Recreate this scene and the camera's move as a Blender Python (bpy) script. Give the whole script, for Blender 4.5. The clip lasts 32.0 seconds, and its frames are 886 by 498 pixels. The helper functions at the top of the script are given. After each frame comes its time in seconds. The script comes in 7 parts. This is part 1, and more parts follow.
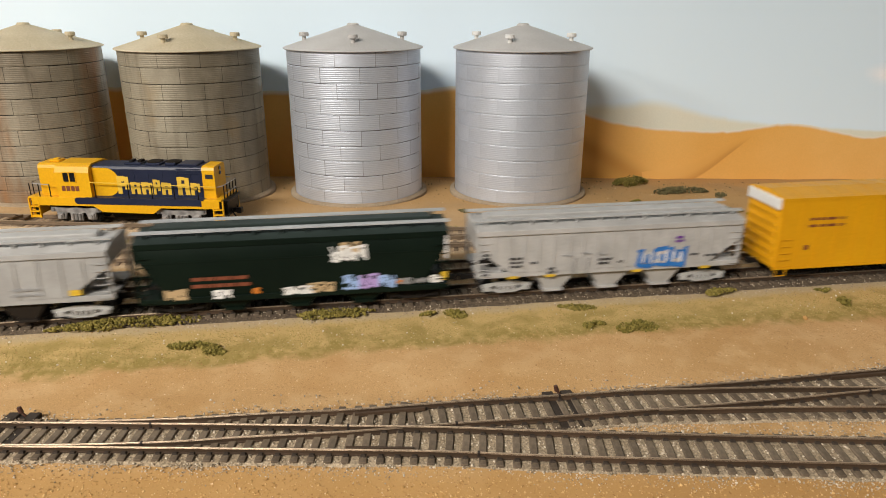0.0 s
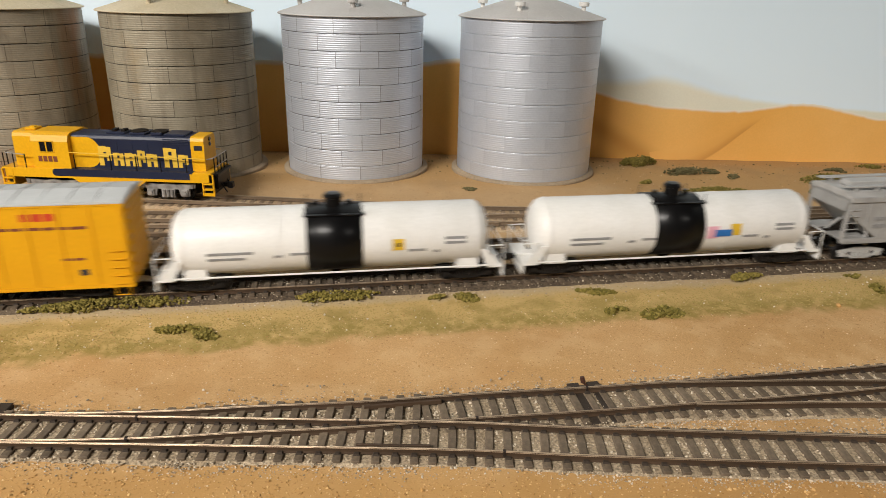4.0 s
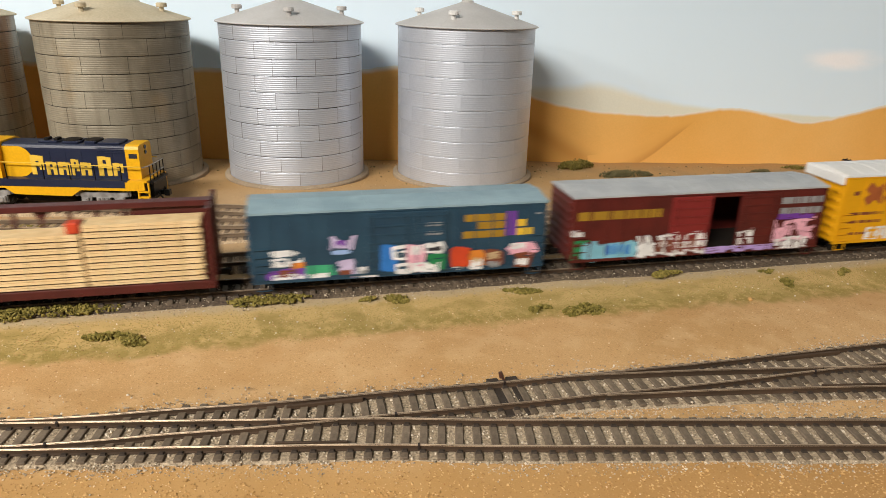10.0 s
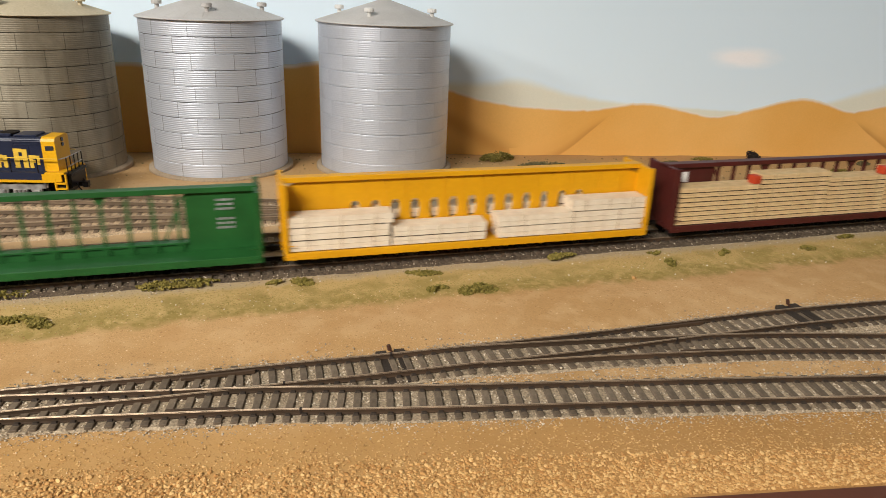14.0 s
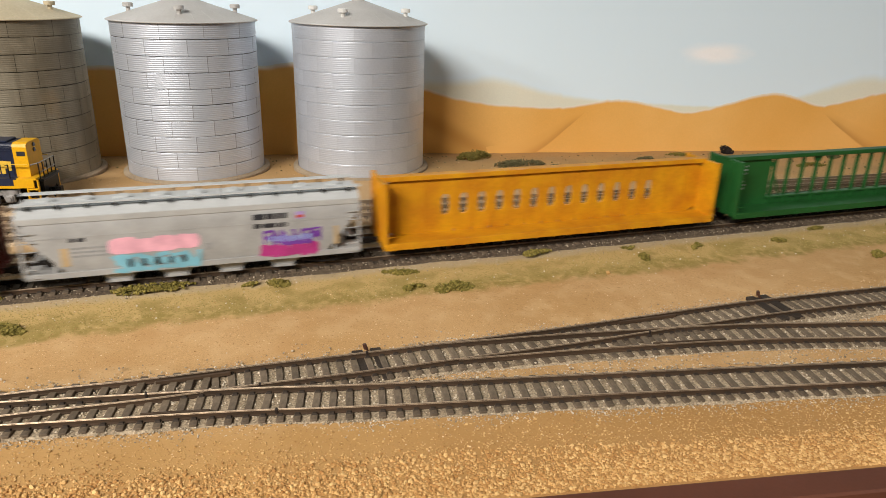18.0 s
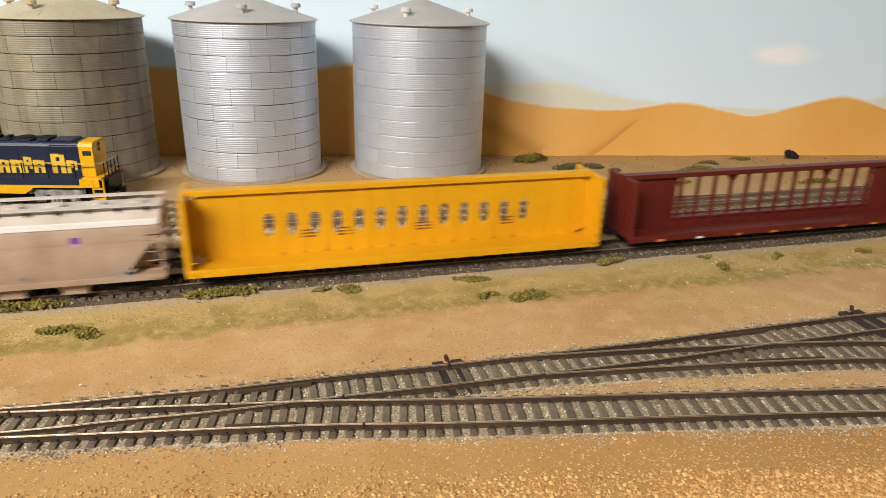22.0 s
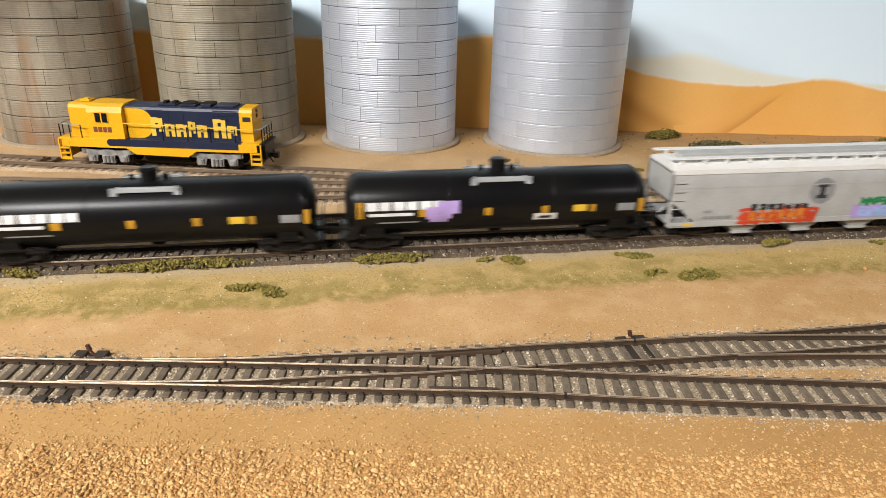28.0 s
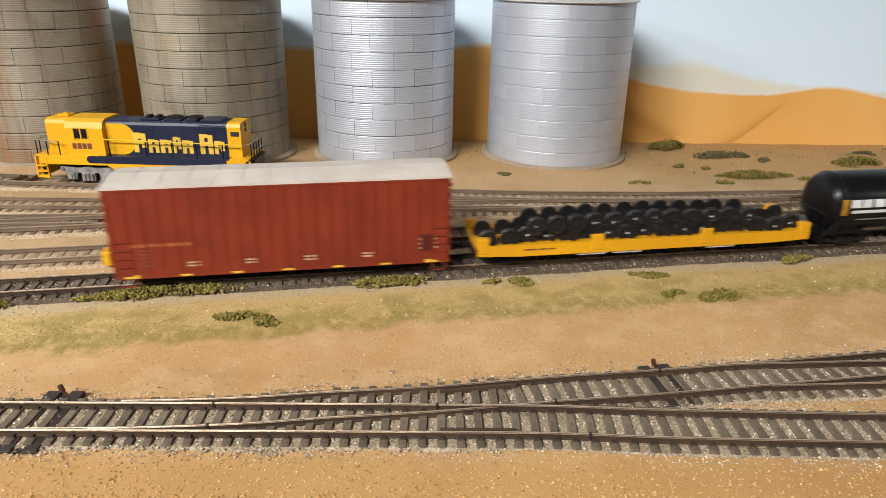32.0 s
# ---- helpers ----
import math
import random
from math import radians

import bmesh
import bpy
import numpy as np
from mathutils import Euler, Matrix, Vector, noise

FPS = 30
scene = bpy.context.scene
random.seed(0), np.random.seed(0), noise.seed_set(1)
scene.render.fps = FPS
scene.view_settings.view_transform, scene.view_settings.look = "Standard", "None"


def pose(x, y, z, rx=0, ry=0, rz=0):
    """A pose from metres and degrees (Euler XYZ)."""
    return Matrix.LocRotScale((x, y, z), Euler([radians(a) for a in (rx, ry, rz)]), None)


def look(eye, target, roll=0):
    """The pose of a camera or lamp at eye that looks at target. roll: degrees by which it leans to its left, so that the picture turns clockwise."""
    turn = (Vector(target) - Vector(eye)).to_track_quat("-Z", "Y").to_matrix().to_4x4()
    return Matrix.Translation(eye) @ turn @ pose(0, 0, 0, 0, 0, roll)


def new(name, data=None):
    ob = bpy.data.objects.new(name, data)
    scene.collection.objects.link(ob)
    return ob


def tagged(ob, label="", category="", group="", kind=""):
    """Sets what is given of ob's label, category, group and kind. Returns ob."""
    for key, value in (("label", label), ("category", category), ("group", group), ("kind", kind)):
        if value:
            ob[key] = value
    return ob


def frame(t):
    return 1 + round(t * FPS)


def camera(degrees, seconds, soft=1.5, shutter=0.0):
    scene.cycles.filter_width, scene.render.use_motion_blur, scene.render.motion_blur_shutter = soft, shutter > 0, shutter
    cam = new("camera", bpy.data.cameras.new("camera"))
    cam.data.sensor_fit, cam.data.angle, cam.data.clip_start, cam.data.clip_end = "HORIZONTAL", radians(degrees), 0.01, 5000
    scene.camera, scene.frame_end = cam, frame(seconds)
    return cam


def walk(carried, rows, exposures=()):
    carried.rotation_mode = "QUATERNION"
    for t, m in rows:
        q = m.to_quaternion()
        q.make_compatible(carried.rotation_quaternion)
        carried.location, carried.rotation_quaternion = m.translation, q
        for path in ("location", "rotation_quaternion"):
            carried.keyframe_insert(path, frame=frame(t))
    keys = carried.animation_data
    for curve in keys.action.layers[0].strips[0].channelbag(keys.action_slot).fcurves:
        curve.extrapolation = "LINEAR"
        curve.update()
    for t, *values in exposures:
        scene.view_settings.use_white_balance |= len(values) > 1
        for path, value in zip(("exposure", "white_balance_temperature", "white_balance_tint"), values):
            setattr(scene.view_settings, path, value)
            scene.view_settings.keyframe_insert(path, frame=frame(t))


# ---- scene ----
# A model railway in HO scale. Lengths below are in plan units of K metres (1.083 mm).
K = 0.001083
cam = camera(65.8, 32.0, soft=0.9, shutter=0.8)
METRES, EYE, TILT, LEAN, TURN = 250.4 * K, 165.0 * K, -3.0, 0.0, 0.6
ROWS = [
    (0.0, 0.0, 0.0, 0.0, 0.03, -17.03, -0.1),
    (0.5, 0.0041, 0.0038, -0.0102, -0.04, -17.34, -0.07),
    (1.0, -0.0003, 0.019, -0.0106, -0.04, -17.22, -0.5),
    (1.5, -0.0044, 0.0396, -0.0191, 0.01, -17.77, -0.45),
    (2.0, -0.0198, 0.0508, -0.024, -0.13, -17.53, -0.63),
    (2.5, -0.0303, 0.0601, -0.0254, -0.03, -17.85, -0.4),
    (3.0, -0.0454, 0.0748, -0.0328, 0.06, -18.2, -0.39),
    (3.5, -0.0547, 0.0955, -0.04, -0.37, -18.43, -0.67),
    (5.5, -0.0396, 0.1112, -0.0449, -2.83, -18.31, -2.01),
    (6.0, -0.0314, 0.1065, -0.0422, -3.34, -18.1, -2.0),
    (6.5, -0.0311, 0.1048, -0.0427, -3.35, -18.12, -2.02),
    (7.0, -0.028, 0.1087, -0.0453, -3.65, -18.11, -2.06),
    (7.5, -0.0275, 0.1049, -0.0422, -3.67, -17.88, -1.89),
    (8.0, -0.0202, 0.0973, -0.0409, -3.58, -18.09, -1.73),
    (8.5, -0.0093, 0.0796, -0.0344, -3.85, -17.85, -1.5),
    (9.0, 0.0028, 0.0686, -0.0301, -3.88, -17.9, -1.04),
    (9.5, 0.0067, 0.0645, -0.0328, -4.07, -17.88, -1.17),
    (10.0, 0.0156, 0.0625, -0.034, -4.22, -17.93, -1.15),
    (10.5, 0.0236, 0.0555, -0.0356, -4.25, -18.08, -1.24),
    (11.0, 0.0333, 0.0422, -0.0299, -4.47, -17.82, -1.0),
    (11.5, 0.0416, 0.0219, -0.0263, -4.74, -17.81, -0.9),
    (12.0, 0.0554, 0.0033, -0.0247, -4.98, -17.84, -0.84),
    (12.5, 0.0691, -0.0142, -0.0224, -5.37, -17.64, -0.87),
    (13.0, 0.0909, -0.0363, -0.0184, -5.76, -17.64, -0.83),
    (13.5, 0.1171, -0.0432, -0.0259, -6.84, -17.95, -1.31),
    (14.0, 0.1331, -0.0444, -0.0314, -7.71, -18.07, -1.6),
    (14.5, 0.1345, -0.0602, -0.0285, -8.31, -17.88, -1.6),
    (16.5, 0.1336, -0.0374, -0.0367, -9.16, -18.11, -1.39),
    (17.0, 0.1432, -0.0475, -0.0347, -9.17, -18.15, -1.34),
    (17.5, 0.147, -0.0526, -0.0351, -9.3, -18.08, -1.26),
    (18.0, 0.1496, -0.0571, -0.0293, -9.35, -18.1, -0.99),
    (18.5, 0.1466, -0.0459, -0.0347, -9.42, -18.56, -1.06),
    (19.0, 0.1339, -0.0214, -0.0412, -9.27, -18.5, -1.33),
    (19.5, 0.1245, -0.0011, -0.0466, -9.38, -18.38, -1.43),
    (20.0, 0.1123, 0.0098, -0.0475, -9.35, -18.41, -1.65),
    (20.5, 0.1047, 0.0103, -0.0426, -9.14, -18.3, -1.48),
    (21.0, 0.0956, 0.0071, -0.0299, -8.85, -18.13, -1.29),
    (21.5, 0.0756, 0.0085, -0.0309, -7.84, -18.37, -1.03),
    (22.0, 0.0559, 0.0074, -0.0317, -6.85, -18.16, -1.05),
    (22.5, 0.0324, 0.0005, -0.0308, -6.42, -18.5, -1.33),
    (23.0, -0.0137, -0.0147, -0.029, -4.88, -18.51, -0.96),
    (23.5, -0.0559, -0.0323, -0.0258, -3.33, -18.84, -1.26),
    (24.0, -0.0793, -0.0444, -0.0229, -2.85, -18.39, -1.2),
    (24.5, -0.083, -0.0437, -0.0228, -2.25, -18.57, -1.01),
    (25.0, -0.0852, -0.0282, -0.0278, -2.24, -18.76, -1.15),
    (25.5, -0.0919, -0.0086, -0.0399, -2.24, -19.3, -1.37),
    (26.0, -0.1128, 0.0048, -0.0455, -1.76, -19.57, -1.28),
    (26.5, -0.1407, 0.0044, -0.0407, -0.71, -19.8, -1.08),
    (28.5, -0.1513, 0.0264, -0.0469, -0.49, -20.35, -1.1),
    (29.0, -0.155, 0.0347, -0.0494, -0.44, -20.34, -1.03),
    (29.5, -0.1561, 0.0401, -0.0479, -0.49, -20.48, -0.96),
    (30.0, -0.1656, 0.0529, -0.0469, -0.14, -20.76, -0.63),
    (30.5, -0.179, 0.071, -0.0524, -0.28, -20.52, -0.94),
    (31.0, -0.1835, 0.0937, -0.0583, -0.37, -20.74, -0.97),
    (31.5, -0.1852, 0.111, -0.0574, -1.31, -19.9, -1.09),
    (32.0, -0.176, 0.1159, -0.0569, -1.54, -19.37, -0.82),
]
walk(cam, [(t, pose(0, 8.1 * K, EYE, TILT, LEAN, TURN) @ pose(METRES * x, METRES * y, METRES * z, 90 + pitch, roll, yaw)) for t, x, y, z, yaw, pitch, roll in ROWS],
     exposures=[(t, stops, kelvin, 10.0) for t, stops, kelvin in ((0.0, -0.14, 6550), (1.0, 0.02, 6550), (2.0, 0.06, 6550), (3.0, -0.16, 6550), (6.0, -0.18, 6500), (8.0, -0.05, 6500), (12.0, 0.0, 6500), (14.0, -0.06, 6500), (18.0, 0.0, 6500), (21.0, 0.07, 6450), (24.0, 0.0, 6500), (26.0, -0.02, 6500), (29.0, 0.27, 6000), (31.0, 0.17, 6050), (32.0, 0.1, 6050))])

# ---- light: three long fixtures hanging under the ceiling of a closed room ----
world = bpy.data.worlds.new("world")
scene.world = world
world.use_nodes = True
world.node_tree.nodes["Background"].inputs[0].default_value = (0.9, 0.9, 0.95, 1)
world.node_tree.nodes["Background"].inputs[1].default_value = 0.05


def area_lamp(name, x, y, z, w, h, watts, colour, target):
    lamp = bpy.data.lights.new(name, "AREA")
    lamp.shape, lamp.size, lamp.size_y, lamp.energy, lamp.color = "RECTANGLE", w * K, h * K, watts, colour
    ob = new(name, lamp)
    ob.matrix_world = look((x * K, y * K, z * K), [c * K for c in target])
    return ob


LAMP_TONE = (1.0, 0.945, 0.87)
for lamp_x, lamp_length, lamp_watts in ((-880, 950, 102), (-2250, 600, 49), (1900, 800, 14)):
    area_lamp("ceiling_lamp", lamp_x, -950, 1100, lamp_length, 320, lamp_watts, LAMP_TONE, (lamp_x, -950, 0))


# ---- materials ----
def node_material(name, colour, rough=0.6, metal=0.0, colour2=None, scale=40.0, grain=0.25, fine=600.0, bump=0.15, spec=0.5, coat=0.0, per_object=0.0, bump_scale=None):
    """Two-scale mottled surface: colour to colour2 by broad noise, fine grain on top, a fine bump."""
    m = bpy.data.materials.new(name)
    m.use_nodes = True
    nt = m.node_tree
    n, l = nt.nodes, nt.links
    b = n["Principled BSDF"]
    b.inputs["Roughness"].default_value, b.inputs["Metallic"].default_value = rough, metal
    b.inputs["Specular IOR Level"].default_value, b.inputs["Coat Weight"].default_value = spec, coat
    tc = n.new("ShaderNodeTexCoord")
    big = n.new("ShaderNodeTexNoise")
    big.inputs["Scale"].default_value, big.inputs["Detail"].default_value = scale, 5
    l.new(tc.outputs["Object"], big.inputs["Vector"])
    small = n.new("ShaderNodeTexNoise")
    small.inputs["Scale"].default_value, small.inputs["Detail"].default_value = fine, 3
    l.new(tc.outputs["Object"], small.inputs["Vector"])
    ramp = n.new("ShaderNodeMapRange")
    ramp.inputs[1].default_value, ramp.inputs[2].default_value = 0.35, 0.65
    l.new(big.outputs["Fac"], ramp.inputs[0])
    mix = n.new("ShaderNodeMix")
    mix.data_type = "RGBA"
    c2 = colour2 or tuple(c * 0.8 for c in colour)
    mix.inputs[6].default_value, mix.inputs[7].default_value = (*colour, 1), (*c2, 1)
    l.new(ramp.outputs[0], mix.inputs[0])
    gr = n.new("ShaderNodeMapRange")
    gr.inputs[1].default_value, gr.inputs[2].default_value = 0.25, 0.75
    gr.inputs[3].default_value, gr.inputs[4].default_value = 1 - grain, 1 + grain
    l.new(small.outputs["Fac"], gr.inputs[0])
    mul = n.new("ShaderNodeVectorMath")
    mul.operation = "SCALE"
    l.new(mix.outputs[2], mul.inputs[0])
    l.new(gr.outputs[0], mul.inputs[3])
    last = mul.outputs[0]
    if per_object:
        info = n.new("ShaderNodeObjectInfo")
        rr = n.new("ShaderNodeMapRange")
        rr.inputs[3].default_value, rr.inputs[4].default_value = 1 - per_object, 1 + per_object
        l.new(info.outputs["Random"], rr.inputs[0])
        m2 = n.new("ShaderNodeVectorMath")
        m2.operation = "SCALE"
        l.new(last, m2.inputs[0])
        l.new(rr.outputs[0], m2.inputs[3])
        last = m2.outputs[0]
    l.new(last, b.inputs["Base Color"])
    if bump:
        bp = n.new("ShaderNodeBump")
        bp.inputs["Strength"].default_value, bp.inputs["Distance"].default_value = bump, 0.0006
        l.new(small.outputs["Fac"], bp.inputs["Height"])
        l.new(bp.outputs[0], b.inputs["Normal"])
    return m


M = {}


def paint(name, colour, **kw):
    kw = {"rough": 0.45, "spec": 0.3, "grain": 0.06, "scale": 25.0, "bump": 0.05, **kw}
    M[name] = node_material(name, colour, **kw)
    return M[name]


# scenery
def ground_material():
    """Orange dirt, a grassy band beside the main track, paler yard ground behind it."""
    m = node_material("ground_dirt", (0.53, 0.33, 0.152), rough=0.95, colour2=(0.465, 0.277, 0.115), scale=9, grain=0.22, fine=1700, bump=0.2, spec=0.15)
    nt = m.node_tree
    n, l = nt.nodes, nt.links
    b = n["Principled BSDF"]
    base = b.inputs["Base Color"].links[0].from_socket
    tc = next(x for x in n if x.bl_idname == "ShaderNodeTexCoord")
    sep = n.new("ShaderNodeSeparateXYZ")
    l.new(tc.outputs["Object"], sep.inputs[0])
    def math_node(op, a, c):
        k = n.new("ShaderNodeMath")
        k.operation = op
        for i, v in enumerate((a, c)):
            if isinstance(v, (int, float)):
                k.inputs[i].default_value = v
            else:
                l.new(v, k.inputs[i])
        return k.outputs[0]
    def noise(scale, detail=4):
        k = n.new("ShaderNodeTexNoise")
        k.inputs["Scale"].default_value, k.inputs["Detail"].default_value = scale, detail
        l.new(tc.outputs["Object"], k.inputs["Vector"])
        return k.outputs["Fac"]
    def ramp(v, a, c, lo=0.0, hi=1.0):
        k = n.new("ShaderNodeMapRange")
        k.interpolation_type = "SMOOTHSTEP"
        for i, x in zip((1, 2, 3, 4), (a, c, lo, hi)):
            k.inputs[i].default_value = x
        l.new(v, k.inputs[0])
        return k.outputs[0]
    def mix(f, a, colour):
        k = n.new("ShaderNodeMix")
        k.data_type = "RGBA"
        l.new(f, k.inputs[0])
        l.new(a, k.inputs[6])
        if isinstance(colour, tuple):
            k.inputs[7].default_value = (*colour, 1)
        else:
            l.new(colour, k.inputs[7])
        return k.outputs[2]
    base = mix(math_node("MULTIPLY", ramp(noise(60, 7), 0.46, 0.66), 0.5), base, (0.6, 0.395, 0.2))
    base = mix(math_node("MULTIPLY", ramp(noise(25, 7), 0.5, 0.7), 0.4), base, (0.43, 0.235, 0.088))
    # distance in front of the main track's centre line, in plan units
    d = math_node("SUBTRACT", math_node("ADD", math_node("MULTIPLY", sep.outputs[0], 0.155 / K), 380.6), math_node("MULTIPLY", sep.outputs[1], 1 / K))
    front = ramp(math_node("ADD", math_node("MULTIPLY", sep.outputs[1], 1 / K), math_node("MULTIPLY", noise(40), 20.0)), 242, 222)
    base = mix(math_node("MULTIPLY", front, 0.75), base, (0.45, 0.253, 0.086))
    east = math_node("MULTIPLY", front, ramp(math_node("ADD", math_node("MULTIPLY", sep.outputs[0], 1 / K), math_node("MULTIPLY", noise(15, 6), 160.0)), 60, 260))
    base = mix(math_node("MULTIPLY", east, 0.6), base, (0.36, 0.19, 0.065))
    wob = math_node("MULTIPLY", math_node("SUBTRACT", noise(28), 0.5), 26.0)
    d2 = math_node("ADD", d, wob)
    straw = math_node("MULTIPLY", ramp(d2, 12, 20), ramp(d2, 62, 50))
    col = mix(math_node("MULTIPLY", straw, 0.85), base, (0.52, 0.37, 0.15))
    patchy = math_node("MULTIPLY", math_node("MULTIPLY", ramp(d2, 22, 34), ramp(d2, 62, 52)), ramp(noise(45, 7), 0.44, 0.6))
    edge = math_node("MULTIPLY", math_node("MULTIPLY", ramp(d2, 38, 50), ramp(d2, 63, 56)), ramp(noise(160, 5), 0.3, 0.6))
    green = math_node("MAXIMUM", math_node("MULTIPLY", patchy, 0.8), edge)
    col = mix(math_node("MULTIPLY", green, 0.75), col, (0.24, 0.185, 0.045))
    d3 = math_node("ADD", d, math_node("MULTIPLY", math_node("SUBTRACT", noise(70), 0.5), 12.0))
    shoulder = math_node("MULTIPLY", ramp(d3, 8, 12), ramp(d3, 28, 20))
    col = mix(math_node("MULTIPLY", shoulder, 0.7), col, (0.45, 0.36, 0.235))
    yard = ramp(d2, -8, -30)
    col = mix(math_node("MULTIPLY", yard, 0.6), col, (0.47, 0.33, 0.19))
    rear = ramp(math_node("ADD", math_node("MULTIPLY", sep.outputs[1], 1 / K), math_node("MULTIPLY", noise(22, 6), 90.0)), 560, 620)
    col = mix(math_node("MULTIPLY", rear, 0.75), col, (0.47, 0.275, 0.105))
    blotch = math_node("MULTIPLY", math_node("MULTIPLY", yard, ramp(noise(18, 7), 0.48, 0.66)), 0.45)
    col = mix(blotch, col, (0.36, 0.235, 0.12))
    fleck = n.new("ShaderNodeTexVoronoi")
    fleck.inputs["Scale"].default_value = 520
    l.new(tc.outputs["Object"], fleck.inputs["Vector"])
    light = math_node("MULTIPLY", ramp(fleck.outputs["Distance"], 0.24, 0.12), ramp(noise(300, 2), 0.55, 0.66))
    col = mix(math_node("MULTIPLY", light, 0.6), col, (0.72, 0.52, 0.3))
    dark = math_node("MULTIPLY", ramp(noise(700, 2), 0.62, 0.74), 0.5)
    col = mix(dark, col, (0.16, 0.07, 0.025))
    l.new(col, b.inputs["Base Color"])
    return m


M["dirt"] = ground_material()


def stone_material(name, dark, mid, pale, rough=0.85):
    """Loose stones, each its own tone."""
    m = node_material(name, mid, rough=rough, grain=0.15, fine=900, bump=0.3, spec=0.3)
    n, l = m.node_tree.nodes, m.node_tree.links
    geo = n.new("ShaderNodeNewGeometry")
    cr = n.new("ShaderNodeValToRGB")
    cr.color_ramp.elements[0].color, cr.color_ramp.elements[1].color = (*dark, 1), (*pale, 1)
    e = cr.color_ramp.elements.new(0.5)
    e.color = (*mid, 1)
    l.new(geo.outputs["Random Per Island"], cr.inputs[0])
    mul = n.new("ShaderNodeMix")
    mul.data_type, mul.blend_type = "RGBA", "MIX"
    mul.inputs[0].default_value = 0.75
    old = n["Principled BSDF"].inputs["Base Color"].links[0].from_socket
    l.new(old, mul.inputs[6])
    l.new(cr.outputs[0], mul.inputs[7])
    l.new(mul.outputs[2], n["Principled BSDF"].inputs["Base Color"])
    M[name] = m


stone_material("pebbles", (0.32, 0.145, 0.04), (0.52, 0.29, 0.1), (0.74, 0.5, 0.22))
stone_material("ballast_stones", (0.15, 0.115, 0.075), (0.4, 0.325, 0.23), (0.75, 0.65, 0.51))
stone_material("dirt_lumps", (0.33, 0.18, 0.06), (0.48, 0.28, 0.1), (0.7, 0.47, 0.21))
stone_material("dirt_grains", (0.3, 0.15, 0.055), (0.52, 0.31, 0.13), (0.85, 0.68, 0.45))
stone_material("white_stones", (0.5, 0.4, 0.27), (0.72, 0.63, 0.5), (0.86, 0.8, 0.7))
stone_material("foliage", (0.08, 0.066, 0.01), (0.185, 0.148, 0.028), (0.33, 0.255, 0.07))
stone_material("grass_flock", (0.27, 0.21, 0.06), (0.33, 0.25, 0.075), (0.55, 0.41, 0.17))
stone_material("dry_foliage", (0.07, 0.06, 0.025), (0.13, 0.11, 0.045), (0.2, 0.17, 0.08))
stone_material("dark_rock", (0.012, 0.008, 0.007), (0.025, 0.017, 0.014), (0.05, 0.035, 0.03))
# main track's ballast: the shade under the train is put into its dark brown
paint("main_bed_shaded", (0.115, 0.085, 0.056), rough=0.95, colour2=(0.07, 0.05, 0.034), scale=60, grain=0.6, fine=900, bump=1.0)
paint("ballast_bed", (0.38, 0.3, 0.205), rough=0.95, colour2=(0.28, 0.215, 0.14), scale=60, grain=0.6, fine=900, bump=1.0)
paint("rail_brown", (0.07, 0.043, 0.026), rough=0.6, metal=0.0, spec=0.2, colour2=(0.04, 0.026, 0.016))
paint("rail_head", (0.5, 0.38, 0.26), rough=0.4, metal=0.6, colour2=(0.34, 0.25, 0.17), scale=20)
paint("yard_bed", (0.48, 0.355, 0.225), rough=0.95, colour2=(0.39, 0.275, 0.165), scale=60, grain=0.5, fine=900, bump=0.8)
paint("yard_tie", (0.3, 0.22, 0.145), rough=0.8, spec=0.2, grain=0.35, colour2=(0.2, 0.14, 0.09), scale=60, per_object=0.3)
paint("yard_rail", (0.19, 0.135, 0.088), rough=0.6, spec=0.2, colour2=(0.12, 0.085, 0.055))
paint("headblock", (0.045, 0.034, 0.026), rough=0.7, spec=0.2, grain=0.2)
paint("tie_plastic", (0.165, 0.127, 0.09), rough=0.75, spec=0.2, grain=0.25, colour2=(0.105, 0.078, 0.053), scale=60, per_object=0.2)
paint("lever_brown", (0.075, 0.032, 0.02), rough=0.6)
paint("switch_black", (0.025, 0.017, 0.013), rough=0.6)
paint("galvanized", (0.66, 0.69, 0.75), rough=0.47, metal=0.6, colour2=(0.58, 0.61, 0.67), scale=18, grain=0.04, per_object=0.025)
paint("roof_zinc", (0.56, 0.54, 0.52), rough=0.6, metal=0.1, colour2=(0.48, 0.46, 0.44), grain=0.05)
paint("bin_liner", (0.06, 0.05, 0.04), rough=0.8)
paint("old_roof", (0.6, 0.52, 0.37), rough=0.7, metal=0.05, colour2=(0.5, 0.42, 0.28), grain=0.1)
paint("concrete", (0.36, 0.28, 0.19), rough=0.9, colour2=(0.27, 0.2, 0.13), grain=0.2)


